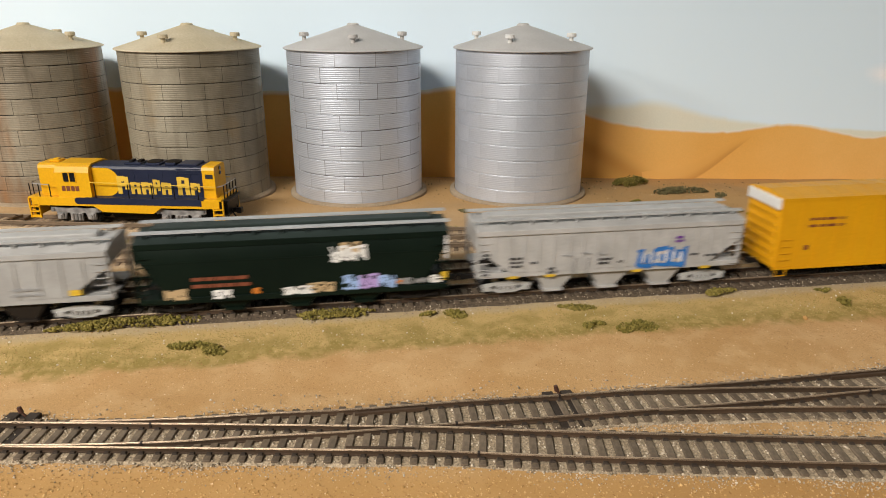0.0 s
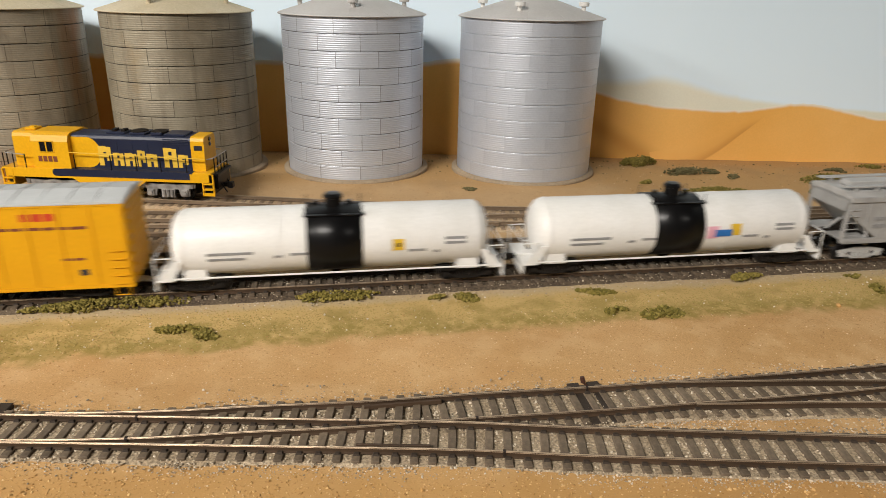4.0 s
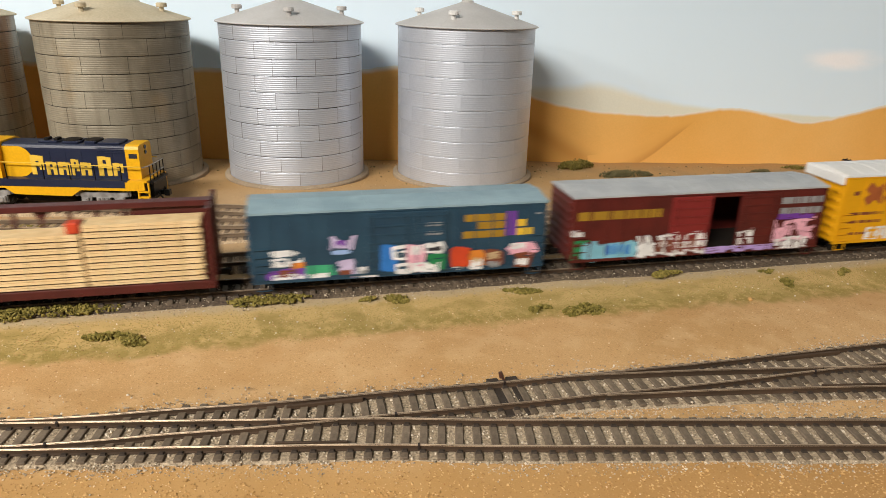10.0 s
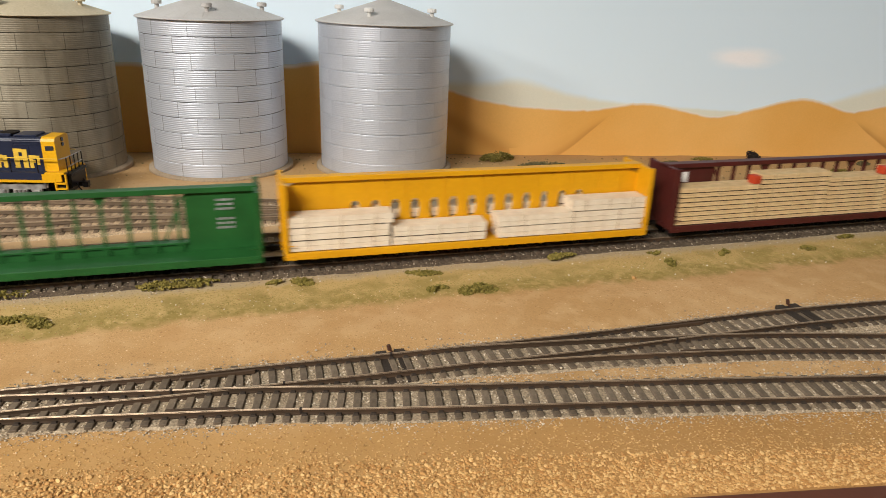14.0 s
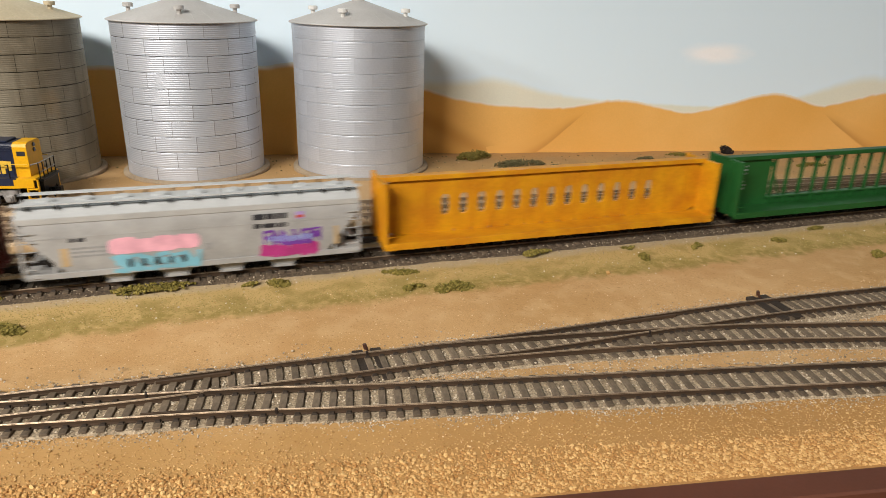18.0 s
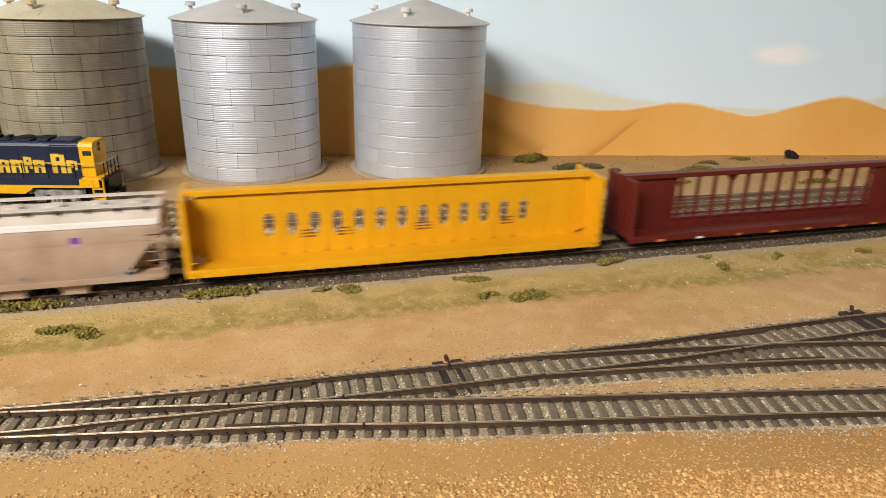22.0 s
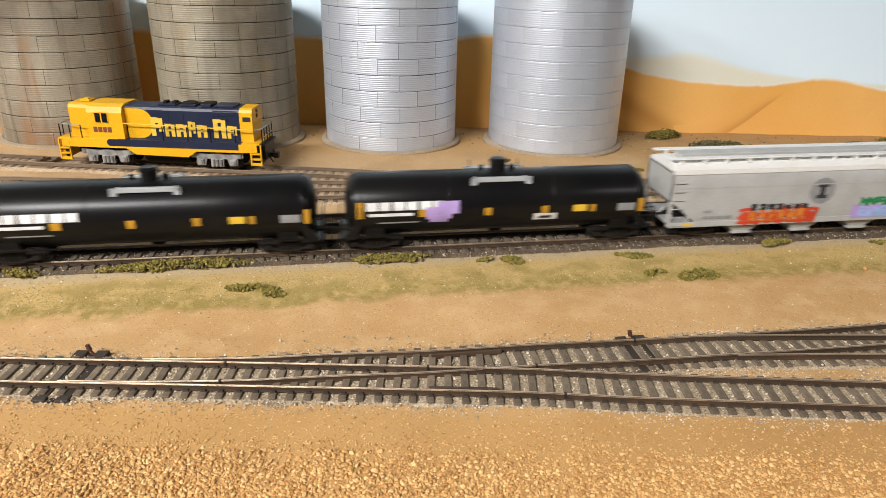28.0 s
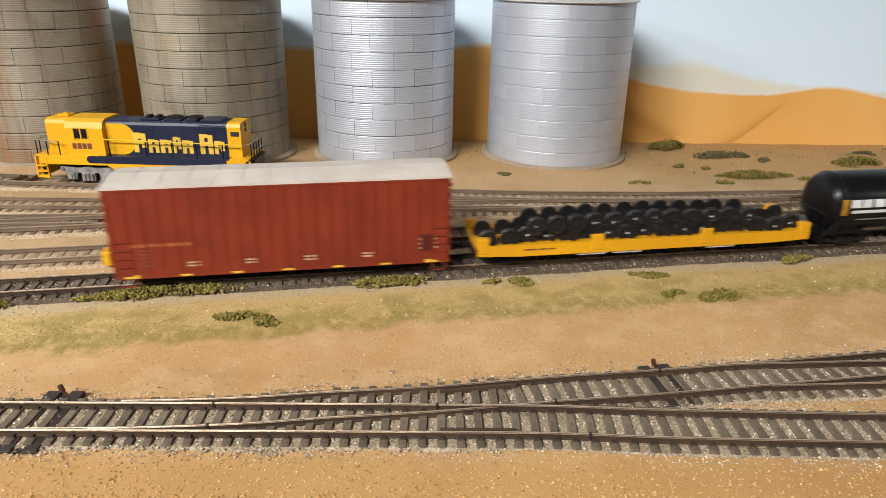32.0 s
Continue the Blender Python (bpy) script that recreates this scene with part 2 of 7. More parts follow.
def stained_sheet(name, colour, dark, rust, rust_from, rust_scale, rust_most):
    """Old zinc sheet: blotches of dirt, grime running down in streaks and rust, in the bin's own space."""
    m = node_material(name, colour, rough=0.5, metal=0.3, colour2=tuple(c * 0.86 for c in colour), scale=30, grain=0.1, per_object=0.05)
    n, l = m.node_tree.nodes, m.node_tree.links
    geo = n.new("ShaderNodeNewGeometry")
    b = n["Principled BSDF"].inputs["Base Color"]
    last = b.links[0].from_socket
    for stretch, lo, hi, most, tone in (((15, 15, 12), 0.38, 0.62, 0.8, dark), ((110, 110, 9), 0.48, 0.72, 0.65, dark), (rust_scale, rust_from, rust_from + 0.16, rust_most, rust), ((30, 30, 25), 0.6, 0.75, 0.4, tuple(c * 1.35 for c in colour))):
        mp = n.new("ShaderNodeMapping")
        mp.inputs["Scale"].default_value = stretch
        mp.inputs["Location"].default_value = (lo * 9, hi * 7, most)
        l.new(geo.outputs["Position"], mp.inputs[0])
        no = n.new("ShaderNodeTexNoise")
        no.inputs["Scale"].default_value, no.inputs["Detail"].default_value = 1.0, 6
        l.new(mp.outputs[0], no.inputs["Vector"])
        mr = n.new("ShaderNodeMapRange")
        mr.inputs[1].default_value, mr.inputs[2].default_value, mr.inputs[4].default_value = lo, hi, most
        l.new(no.outputs["Fac"], mr.inputs[0])
        mx = n.new("ShaderNodeMix")
        mx.data_type = "RGBA"
        l.new(mr.outputs[0], mx.inputs[0])
        l.new(last, mx.inputs[6])
        mx.inputs[7].default_value = (*tone, 1)
        last = mx.outputs[2]
    l.new(last, b)
    M[name] = m


stained_sheet("rusty_zinc", (0.37, 0.32, 0.235), (0.125, 0.096, 0.062), (0.33, 0.145, 0.045), 0.5, (26, 26, 7), 0.8)
stained_sheet("old_zinc", (0.385, 0.34, 0.25), (0.155, 0.125, 0.082), (0.33, 0.21, 0.075), 0.58, (22, 22, 16), 0.5)


def soft_paint(name, colour, colour2, soft_u, peak=1.0, noise_scale=14.0, under=None):
    """Airbrushed paint on the backdrop: it fades into the paint under it by the mesh's UV (v up, a bell or a ridge across v, or a blob)."""
    m = node_material(name, colour, rough=0.9, colour2=colour2, scale=noise_scale, grain=0.03, bump=0.0, spec=0.1)
    n, l = m.node_tree.nodes, m.node_tree.links
    uv = n.new("ShaderNodeUVMap")
    sep = n.new("ShaderNodeSeparateXYZ")
    l.new(uv.outputs[0], sep.inputs[0])
    def bell(sock, w):
        a = n.new("ShaderNodeMath")
        a.operation = "SUBTRACT"
        l.new(sock, a.inputs[0])
        a.inputs[1].default_value = 0.5
        c = n.new("ShaderNodeMath")
        c.operation = "ABSOLUTE"
        l.new(a.outputs[0], c.inputs[0])
        r = n.new("ShaderNodeMapRange")
        r.interpolation_type = "SMOOTHSTEP"
        r.inputs[1].default_value, r.inputs[2].default_value, r.inputs[3].default_value, r.inputs[4].default_value = 0.5, w, 0.0, 1.0
        l.new(c.outputs[0], r.inputs[0])
        return r.outputs[0]
    if soft_u in ("top", "edge"):
        r = n.new("ShaderNodeMapRange")
        r.interpolation_type = "SMOOTHSTEP"
        r.inputs[1].default_value, r.inputs[2].default_value, r.inputs[3].default_value, r.inputs[4].default_value = 1.0, 0.7 if soft_u == "top" else 0.94, 0.0, peak
        l.new(sep.outputs[1], r.inputs[0])
        out = r.outputs[0]
    else:
        mu = n.new("ShaderNodeMath")
        mu.operation = "MULTIPLY"
        if soft_u == "blob":
            sub = n.new("ShaderNodeVectorMath")
            sub.operation = "SUBTRACT"
            l.new(uv.outputs[0], sub.inputs[0])
            sub.inputs[1].default_value = (0.5, 0.5, 0.0)
            ln = n.new("ShaderNodeVectorMath")
            ln.operation = "LENGTH"
            l.new(sub.outputs[0], ln.inputs[0])
            no = n.new("ShaderNodeTexNoise")
            no.inputs["Scale"].default_value, no.inputs["Detail"].default_value = 3.0, 4
            l.new(uv.outputs[0], no.inputs["Vector"])
            ad = n.new("ShaderNodeMath")
            ad.operation = "MULTIPLY_ADD"
            l.new(no.outputs["Fac"], ad.inputs[0])
            ad.inputs[1].default_value = 0.25
            l.new(ln.outputs["Value"], ad.inputs[2])
            r = n.new("ShaderNodeMapRange")
            r.interpolation_type = "SMOOTHSTEP"
            r.inputs[1].default_value, r.inputs[2].default_value, r.inputs[3].default_value, r.inputs[4].default_value = 0.6, 0.2, 0.0, 1.0
            l.new(ad.outputs[0], r.inputs[0])
            l.new(r.outputs[0], mu.inputs[0])
            mu.inputs[1].default_value = 1.0
        else:
            if soft_u == "ridge":
                # hard on the crest's side, fading away down the lee slope
                fade = n.new("ShaderNodeValToRGB")
                fade.color_ramp.elements[0].color, fade.color_ramp.elements[1].color = (0, 0, 0, 1), (0, 0, 0, 1)
                e = fade.color_ramp.elements.new(0.9)
                e.color = (1, 1, 1, 1)
                e = fade.color_ramp.elements.new(0.5)
                e.color = (0.3, 0.3, 0.3, 1)
                l.new(sep.outputs[1], fade.inputs[0])
                l.new(fade.outputs[0], mu.inputs[0])
            else:
                l.new(bell(sep.outputs[1], 0.0), mu.inputs[0])
            l.new(bell(sep.outputs[0], 0.25), mu.inputs[1])
        m2 = n.new("ShaderNodeMath")
        m2.operation = "MULTIPLY"
        m2.inputs[1].default_value = peak
        l.new(mu.outputs[0], m2.inputs[0])
        out = m2.outputs[0]
    u1, u2, u_scale = under
    tc = next(x for x in n if x.bl_idname == "ShaderNodeTexCoord")
    no = n.new("ShaderNodeTexNoise")
    no.inputs["Scale"].default_value, no.inputs["Detail"].default_value = u_scale, 5
    l.new(tc.outputs["Object"], no.inputs["Vector"])
    mr = n.new("ShaderNodeMapRange")
    mr.inputs[1].default_value, mr.inputs[2].default_value = 0.35, 0.65
    l.new(no.outputs["Fac"], mr.inputs[0])
    below = n.new("ShaderNodeMix")
    below.data_type = "RGBA"
    below.inputs[6].default_value, below.inputs[7].default_value = (*u1, 1), (*u2, 1)
    l.new(mr.outputs[0], below.inputs[0])
    blend = n.new("ShaderNodeMix")
    blend.data_type = "RGBA"
    base = n["Principled BSDF"].inputs["Base Color"]
    l.new(out, blend.inputs[0])
    l.new(below.outputs[2], blend.inputs[6])
    l.new(base.links[0].from_socket, blend.inputs[7])
    l.new(blend.outputs[2], base)
    M[name] = m


SKY_PAINT = ((0.775, 0.905, 1.0), (0.755, 0.89, 0.99), 4.0)
DUNE_PAINT = ((0.86, 0.495, 0.155), (0.78, 0.41, 0.1), 7.0)
soft_paint("haze_dune_paint", (0.8, 0.75, 0.58), (0.75, 0.74, 0.59), "top", 0.85, under=SKY_PAINT)
soft_paint("dune", *DUNE_PAINT[:2], "edge", 1.0, DUNE_PAINT[2], under=((0.8, 0.79, 0.7), (0.8, 0.79, 0.7), 4.0))
soft_paint("crease_paint", (0.48, 0.2, 0.04), (0.52, 0.23, 0.05), "bell", 0.5, under=DUNE_PAINT)
soft_paint("ridge_paint", (0.42, 0.17, 0.03), (0.5, 0.22, 0.05), "ridge", 0.55, under=DUNE_PAINT)
soft_paint("cloud_paint", (0.99, 0.98, 0.99), (0.97, 0.97, 0.98), "blob", 0.95, under=SKY_PAINT)
paint("sky", SKY_PAINT[0], rough=0.9, colour2=SKY_PAINT[1], scale=SKY_PAINT[2], grain=0.0, bump=0.0, spec=0.1)
paint("fascia", (0.11, 0.035, 0.018), rough=0.45)
paint("room_white", (0.1, 0.096, 0.09), rough=0.9)
paint("room_floor", (0.3, 0.26, 0.22), rough=0.8)
paint("table_wood", (0.35, 0.25, 0.15), rough=0.8)
# rolling stock
paint("yellow", (0.7, 0.345, 0.006), colour2=(0.64, 0.305, 0.006))
paint("yellow_dirty", (0.62, 0.29, 0.008), colour2=(0.5, 0.19, 0.008), scale=60, grain=0.12)
paint("loco_yellow", (0.76, 0.4, 0.008), colour2=(0.7, 0.36, 0.008), rough=0.4)
paint("loco_navy", (0.011, 0.015, 0.038), colour2=(0.016, 0.021, 0.046), rough=0.42, spec=0.35)
paint("letter_yellow", (0.78, 0.5, 0.06))
paint("loco_silver", (0.46, 0.44, 0.42), rough=0.4, metal=0.4, colour2=(0.22, 0.21, 0.2), scale=150)
paint("roof_white", (0.74, 0.73, 0.71), rough=0.4, colour2=(0.7, 0.68, 0.64), scale=40)
paint("roof_tan", (0.6, 0.53, 0.46), rough=0.5, colour2=(0.5, 0.43, 0.36), scale=40)
paint("roof_pale", (0.5, 0.51, 0.51), rough=0.4, colour2=(0.44, 0.45, 0.45), scale=40)
paint("roof_grey", (0.42, 0.43, 0.43), rough=0.45, colour2=(0.34, 0.35, 0.36), scale=50)
paint("black", (0.0045, 0.0045, 0.005), rough=0.3, colour2=(0.008, 0.0075, 0.007), spec=0.2)
paint("underframe", (0.011, 0.0095, 0.0085), rough=0.75, colour2=(0.02, 0.015, 0.011), grain=0.2, spec=0.15)
paint("wheel_steel", (0.012, 0.011, 0.011), rough=0.4, metal=0.2, colour2=(0.02, 0.018, 0.017), spec=0.4)
paint("silver", (0.45, 0.44, 0.425), rough=0.42, colour2=(0.37, 0.36, 0.345), scale=70, grain=0.08)
paint("grey", (0.37, 0.365, 0.355), rough=0.45, colour2=(0.3, 0.295, 0.285), scale=60, grain=0.07)
paint("dark_green", (0.003, 0.0075, 0.005), rough=0.5, colour2=(0.005, 0.011, 0.007), spec=0.1)
paint("roof_green", (0.026, 0.038, 0.034), rough=0.55, spec=0.2)
paint("white", (0.76, 0.75, 0.73), rough=0.38, colour2=(0.7, 0.69, 0.66), scale=50)
paint("hopper_white", (0.42, 0.415, 0.4), rough=0.45, colour2=(0.36, 0.355, 0.34), scale=60, grain=0.06)
paint("tan", (0.4, 0.29, 0.208), rough=0.6, colour2=(0.31, 0.215, 0.145), scale=50, grain=0.1)
paint("maroon", (0.105, 0.016, 0.012), colour2=(0.07, 0.013, 0.01), scale=60)
paint("door_red", (0.2, 0.022, 0.02), colour2=(0.15, 0.02, 0.016))
paint("cb_brown", (0.085, 0.016, 0.013), colour2=(0.06, 0.013, 0.01), scale=60)
paint("blue", (0.024, 0.06, 0.092), colour2=(0.018, 0.044, 0.072), scale=50)
paint("blue_roof", (0.25, 0.35, 0.39), colour2=(0.19, 0.28, 0.32), scale=50)
paint("green", (0.016, 0.1, 0.022), colour2=(0.012, 0.075, 0.016), scale=50)
paint("red", (0.13, 0.015, 0.009), colour2=(0.095, 0.013, 0.009), scale=60)
paint("box_red", (0.215, 0.031, 0.012), colour2=(0.16, 0.023, 0.01), scale=45, grain=0.1)
paint("lumber", (0.74, 0.55, 0.3), rough=0.8, colour2=(0.66, 0.46, 0.23), scale=150, grain=0.15)
paint("lumber_pale", (0.8, 0.7, 0.55), rough=0.8, colour2=(0.72, 0.6, 0.45), scale=120, grain=0.1)
paint("lumber_gap", (0.07, 0.035, 0.016), rough=0.9)
paint("glass_dark", (0.01, 0.01, 0.012), rough=0.08, spec=0.8)
for _n, _c in {"mark_white": (0.75, 0.74, 0.72), "mark_black": (0.03, 0.03, 0.035), "mark_grey": (0.28, 0.28, 0.28), "mark_turf": (0.05, 0.33, 0.16), "mark_haze": (0.52, 0.44, 0.62), "mark_rust": (0.36, 0.1, 0.03), "mark_disc": (0.27, 0.27, 0.27), "mark_gold": (0.34, 0.19, 0.02), "mark_amber": (0.48, 0.25, 0.02), "mark_blue": (0.03, 0.17, 0.5), "mark_pale_blue": (0.32, 0.46, 0.75), "mark_red": (0.55, 0.06, 0.02),
               "mark_yellow": (0.7, 0.45, 0.04), "mark_orange": (0.6, 0.2, 0.03), "mark_pink": (0.78, 0.4, 0.48), "mark_lilac": (0.42, 0.3, 0.6), "mark_purple": (0.17, 0.05, 0.32), "mark_green": (0.02, 0.2, 0.07),
               "mark_cyan": (0.2, 0.45, 0.55), "mark_tan": (0.5, 0.36, 0.2), "mark_magenta": (0.42, 0.04, 0.2), "mark_brown": (0.2, 0.06, 0.03)}.items():
    paint(_n, _c, rough=0.5, scale=120)


# ---- mesh helpers ----
def part(name, bm, material, parent=None, label="", smooth=False):
    me = bpy.data.meshes.new(name)
    bmesh.ops.scale(bm, vec=(K, K, K), verts=bm.verts)
    if smooth:
        for f in bm.faces:
            f.smooth = True
    bm.to_mesh(me)
    bm.free()
    me.materials.append(material if not isinstance(material, str) else M[material])
    ob = new(name, me)
    if parent is not None:
        ob.parent = parent
    if label:
        tagged(ob, label)
    return ob


def empty(name, label, category, group="", kind=""):
    ob = new(name)
    ob.empty_display_size = 0.01
    return tagged(ob, label, category, group, kind)


def box(bm, x0, x1, y0, y1, z0, z1, bevel=0.0):
    r = bmesh.ops.create_cube(bm, size=1)
    for v in r["verts"]:
        v.co = Vector(((x0 + x1) / 2 + v.co.x * (x1 - x0), (y0 + y1) / 2 + v.co.y * (y1 - y0), (z0 + z1) / 2 + v.co.z * (z1 - z0)))
    if bevel:
        es = {e for v in r["verts"] for e in v.link_edges}
        bmesh.ops.bevel(bm, geom=list(es), offset=bevel, segments=1, affect="EDGES")
    return bm


def cyl(bm, p, q, r, seg=10, r2=None):
    """A rod from p to q, tapering from r to r2."""
    p, q = Vector(p), Vector(q)
    turn = (q - p).to_track_quat("Z", "Y").to_matrix().to_4x4()
    bmesh.ops.create_cone(bm, cap_ends=True, segments=seg, radius1=r, radius2=r if r2 is None else r2, depth=(q - p).length, matrix=Matrix.Translation((p + q) / 2) @ turn)
    return bm


def lathe(bm, profile, seg, m=None):
    """Turns (radius, height) pairs round the z axis."""
    m = m or Matrix()
    rings = []
    for r, z in profile:
        if r < 1e-6:
            rings.append([bm.verts.new(m @ Vector((0, 0, z)))])
        else:
            rings.append([bm.verts.new(m @ Vector((r * math.cos(2 * math.pi * i / seg), r * math.sin(2 * math.pi * i / seg), z))) for i in range(seg)])
    for a, b in zip(rings, rings[1:]):
        for i in range(seg):
            j = (i + 1) % seg
            if len(a) == 1:
                bm.faces.new((a[0], b[j], b[i]))
            elif len(b) == 1:
                bm.faces.new((a[i], a[j], b[0]))
            else:
                bm.faces.new((a[i], a[j], b[j], b[i]))
    return bm


def plate(bm, outline, y0, y1):
    """A slab whose outline is given in (x, z), from y0 to y1."""
    f = [bm.verts.new((x, y0, z)) for x, z in outline]
    b = [bm.verts.new((x, y1, z)) for x, z in outline]
    n = len(outline)
    bm.faces.new(f)
    bm.faces.new(b[::-1])
    for i in range(n):
        j = (i + 1) % n
        bm.faces.new((f[j], f[i], b[i], b[j]))
    bmesh.ops.recalc_face_normals(bm, faces=bm.faces)
    return bm


def boxes(*specs, bevel=0.0):
    bm = bmesh.new()
    for s in specs:
        box(bm, *s, bevel=bevel)
    return bm


GX = [150, 200, 280, 330, 400, 510, 545, 640, 690]
GZ = [1.2, -0.6, -4.2, -2.1, -0.7, 2.5, 5.5, 1.5, -4.5]


def ground_z(x, y):
    z = float(np.interp(y, GX, GZ))
    flat = float(np.interp(y, [150, 200, 280, 330, 400, 510, 690], [1.2, -0.6, -4.2, -2.1, -0.7, 2.5, -4.5]))
    k = min(1, max(0, (x - 110) / 60))
    return z + (flat - z) * k * k * (3 - 2 * k)


def unevenness(x, y):
    """Small rises and dips of the open ground."""
    return 0.7 * noise.noise((x / 40, y / 40, 0)) + 0.35 * noise.noise((x / 13, y / 13, 4)) if y > 172 else 0.0


RAIL = 4.4   # rail top above the ground
SLOPE = math.atan(0.155)


def main_pose(s):
    """Place and heading on the train's track at s along it; straight in view, bending to lie along the table past its ends."""
    c, d = math.cos(SLOPE), math.sin(SLOPE)
    x, y, a = s * c, 380.6 + s * d, SLOPE
    for end, sign in ((-420.0, -1), (720.0, 1)):
        over = (s - end) * sign
        if over > 0:
            n = 40
            x, y, a = end * c, 380.6 + end * d, SLOPE
            for i in range(n):
                a = SLOPE * max(0.0, 1 - (i + 0.5) * over / n / 320.0)
                x, y = x + sign * over / n * math.cos(a), y + sign * over / n * math.sin(a)
            a = SLOPE * max(0.0, 1 - over / 320.0)
    return x, y, a


def catmull(points, step):
    pts = [Vector((*p, 0)) for p in points]
    pts = [pts[0] * 2 - pts[1]] + pts + [pts[-1] * 2 - pts[-2]]
    fine = []
    for i in range(1, len(pts) - 2):
        a, b, c, d = pts[i - 1:i + 3]
        n = max(2, int((c - b).length / 2))
        for j in range(n):
            t = j / n
            fine.append(0.5 * ((2 * b) + (c - a) * t + (2 * a - 5 * b + 4 * c - d) * t * t + (3 * b - a - 3 * c + d) * t ** 3))
    fine.append(pts[-2])
    out, run = [fine[0]], 0.0
    for p, q in zip(fine, fine[1:]):
        run += (q - p).length
        if run >= step:
            out.append(q)
            run = 0.0
    return out


def sweep(bm, path, profile, offset, zfun):
    """Sweeps a (side, up) profile along a plan path, shifted sideways by offset."""
    rings = []
    for i, p in enumerate(path):
        d = (path[min(i + 1, len(path) - 1)] - path[max(i - 1, 0)]).normalized()
        nrm = Vector((-d.y, d.x, 0))
        z = zfun(p.x, p.y)
        rings.append([bm.verts.new(p + nrm * (offset + a) + Vector((0, 0, z + u))) for a, u in profile])
    k = len(profile)
    for r0, r1 in zip(rings, rings[1:]):
        for j in range(k):
            bm.faces.new((r0[j], r1[j], r1[(j + 1) % k], r0[(j + 1) % k]))
    bm.faces.new(rings[0][::-1])
    bm.faces.new(rings[-1])
    return bm


RAIL_PROFILE = [(-0.8, 2.0), (0.8, 2.0), (0.8, 2.2), (0.22, 2.5), (0.22, 3.6), (0.45, 3.8), (0.45, 4.4), (-0.45, 4.4), (-0.45, 3.8), (-0.22, 3.6), (-0.22, 2.5), (-0.8, 2.2)]
# ---- tracks: centre lines in plan ----
TRACKS = {
    "N": [(-900, 240), (-400, 238), (-120, 237.4), (-40, 237), (0, 236.5), (40, 234.3), (100, 232.4), (180, 230.3), (280, 226.7), (450, 219), (900, 205)],
    "U": [(-200, 238.2), (-150, 239), (-111, 241.5), (-80, 245.5), (-41, 249.7), (5, 257), (40, 261.5), (82, 268), (135, 276.5), (188, 285.5), (268, 298), (340, 305.5), (450, 314), (900, 340)],
    "M": [(60, 264.5), (82, 267.8), (110, 269.5), (143, 271.3), (190, 272.3), (240, 272.2), (300, 268), (400, 262), (900, 245)],
    "T2": [(-900, 281), (-245, 382), (-105, 404), (0, 420), (300, 466), (600, 512), (900, 545)],
    "T3": [(-900, 330), (-400, 406), (-265, 427), (-118, 450), (-40, 461), (40, 468)],
    "T3B": [(-900, 400), (-300, 430), (-241, 433), (-180, 439), (-120, 449)],
    "T4": [(-900, 461), (-318, 461), (-253, 461), (-107, 466), (4, 468), (148, 473), (240, 486), (420, 514), (900, 560)],
    "T5": [(-900, 552), (-366, 511), (-331, 508), (-154, 497), (-72, 490), (6, 484), (86, 484), (158, 487), (300, 500), (430, 520), (900, 590)],
}


# ---- the train ----
SPEED = [(0, 138.9), (4, 140.1), (8, 139.1), (12, 141.6), (16, 144.1), (20, 138.0), (23, 128.6), (26, 118.6), (29, 113.4), (32, 113.2)]


def run(t):
    """How far the train has gone after t seconds."""
    ts = np.linspace(0, t, 401)
    v = np.interp(ts, [a for a, _ in SPEED], [b for _, b in SPEED])
    return float(np.sum((v[1:] + v[:-1]) / 2) * t / 400)


TRAIN = []      # thing, place along the train, sideways, height, turn
WHEELS = []     # wheelsets that roll
TRUCK_MESH = {}
SIDE = -17.0    # the car side that faces the aisle


def shared(name, key, make, material, parent, label=""):
    if key not in TRUCK_MESH:
        ob = part(name, make(), material, parent, label)
        TRUCK_MESH[key] = ob.data
    else:
        ob = new(name, TRUCK_MESH[key])
        ob.parent = parent
        if label:
            tagged(ob, label)
    return ob


def sideframe_mesh():
    """Cast side frame: top and bottom members, columns, spring group and journal boxes, open between them."""
    bm = bmesh.new()
    plate(bm, [(-14.5, 6.7), (-14.5, 5.2), (-9, 5.4), (-5, 6.6), (5, 6.6), (9, 5.4), (14.5, 5.2), (14.5, 6.7), (9, 7.7), (5, 8.5), (-5, 8.5), (-9, 7.7)], -1.0, 0.0)
    plate(bm, [(-9.6, 3.2), (-5, 1.5), (5, 1.5), (9.6, 3.2), (9.6, 4.5), (5, 2.8), (-5, 2.8), (-9.6, 4.5)], -1.0, 0.0)
    for x in (-5.2, 5.2):
        box(bm, x - 0.8, x + 0.8, -1.15, 0.0, 2.2, 7.2)
    for x in (-2.6, 0, 2.6):
        cyl(bm, (x, -0.6, 2.8), (x, -0.6, 5.8), 0.95, 8)
    box(bm, -4.4, 4.4, -1.3, 0.2, 5.6, 6.7)
    for x in (-11.4, 11.4):
        box(bm, x - 2.3, x + 2.3, -1.4, 0.0, 2.7, 5.6, bevel=0.3)
        cyl(bm, (x, -2.0, 4.4), (x, 0.2, 4.4), 1.5, 10)
    return bm


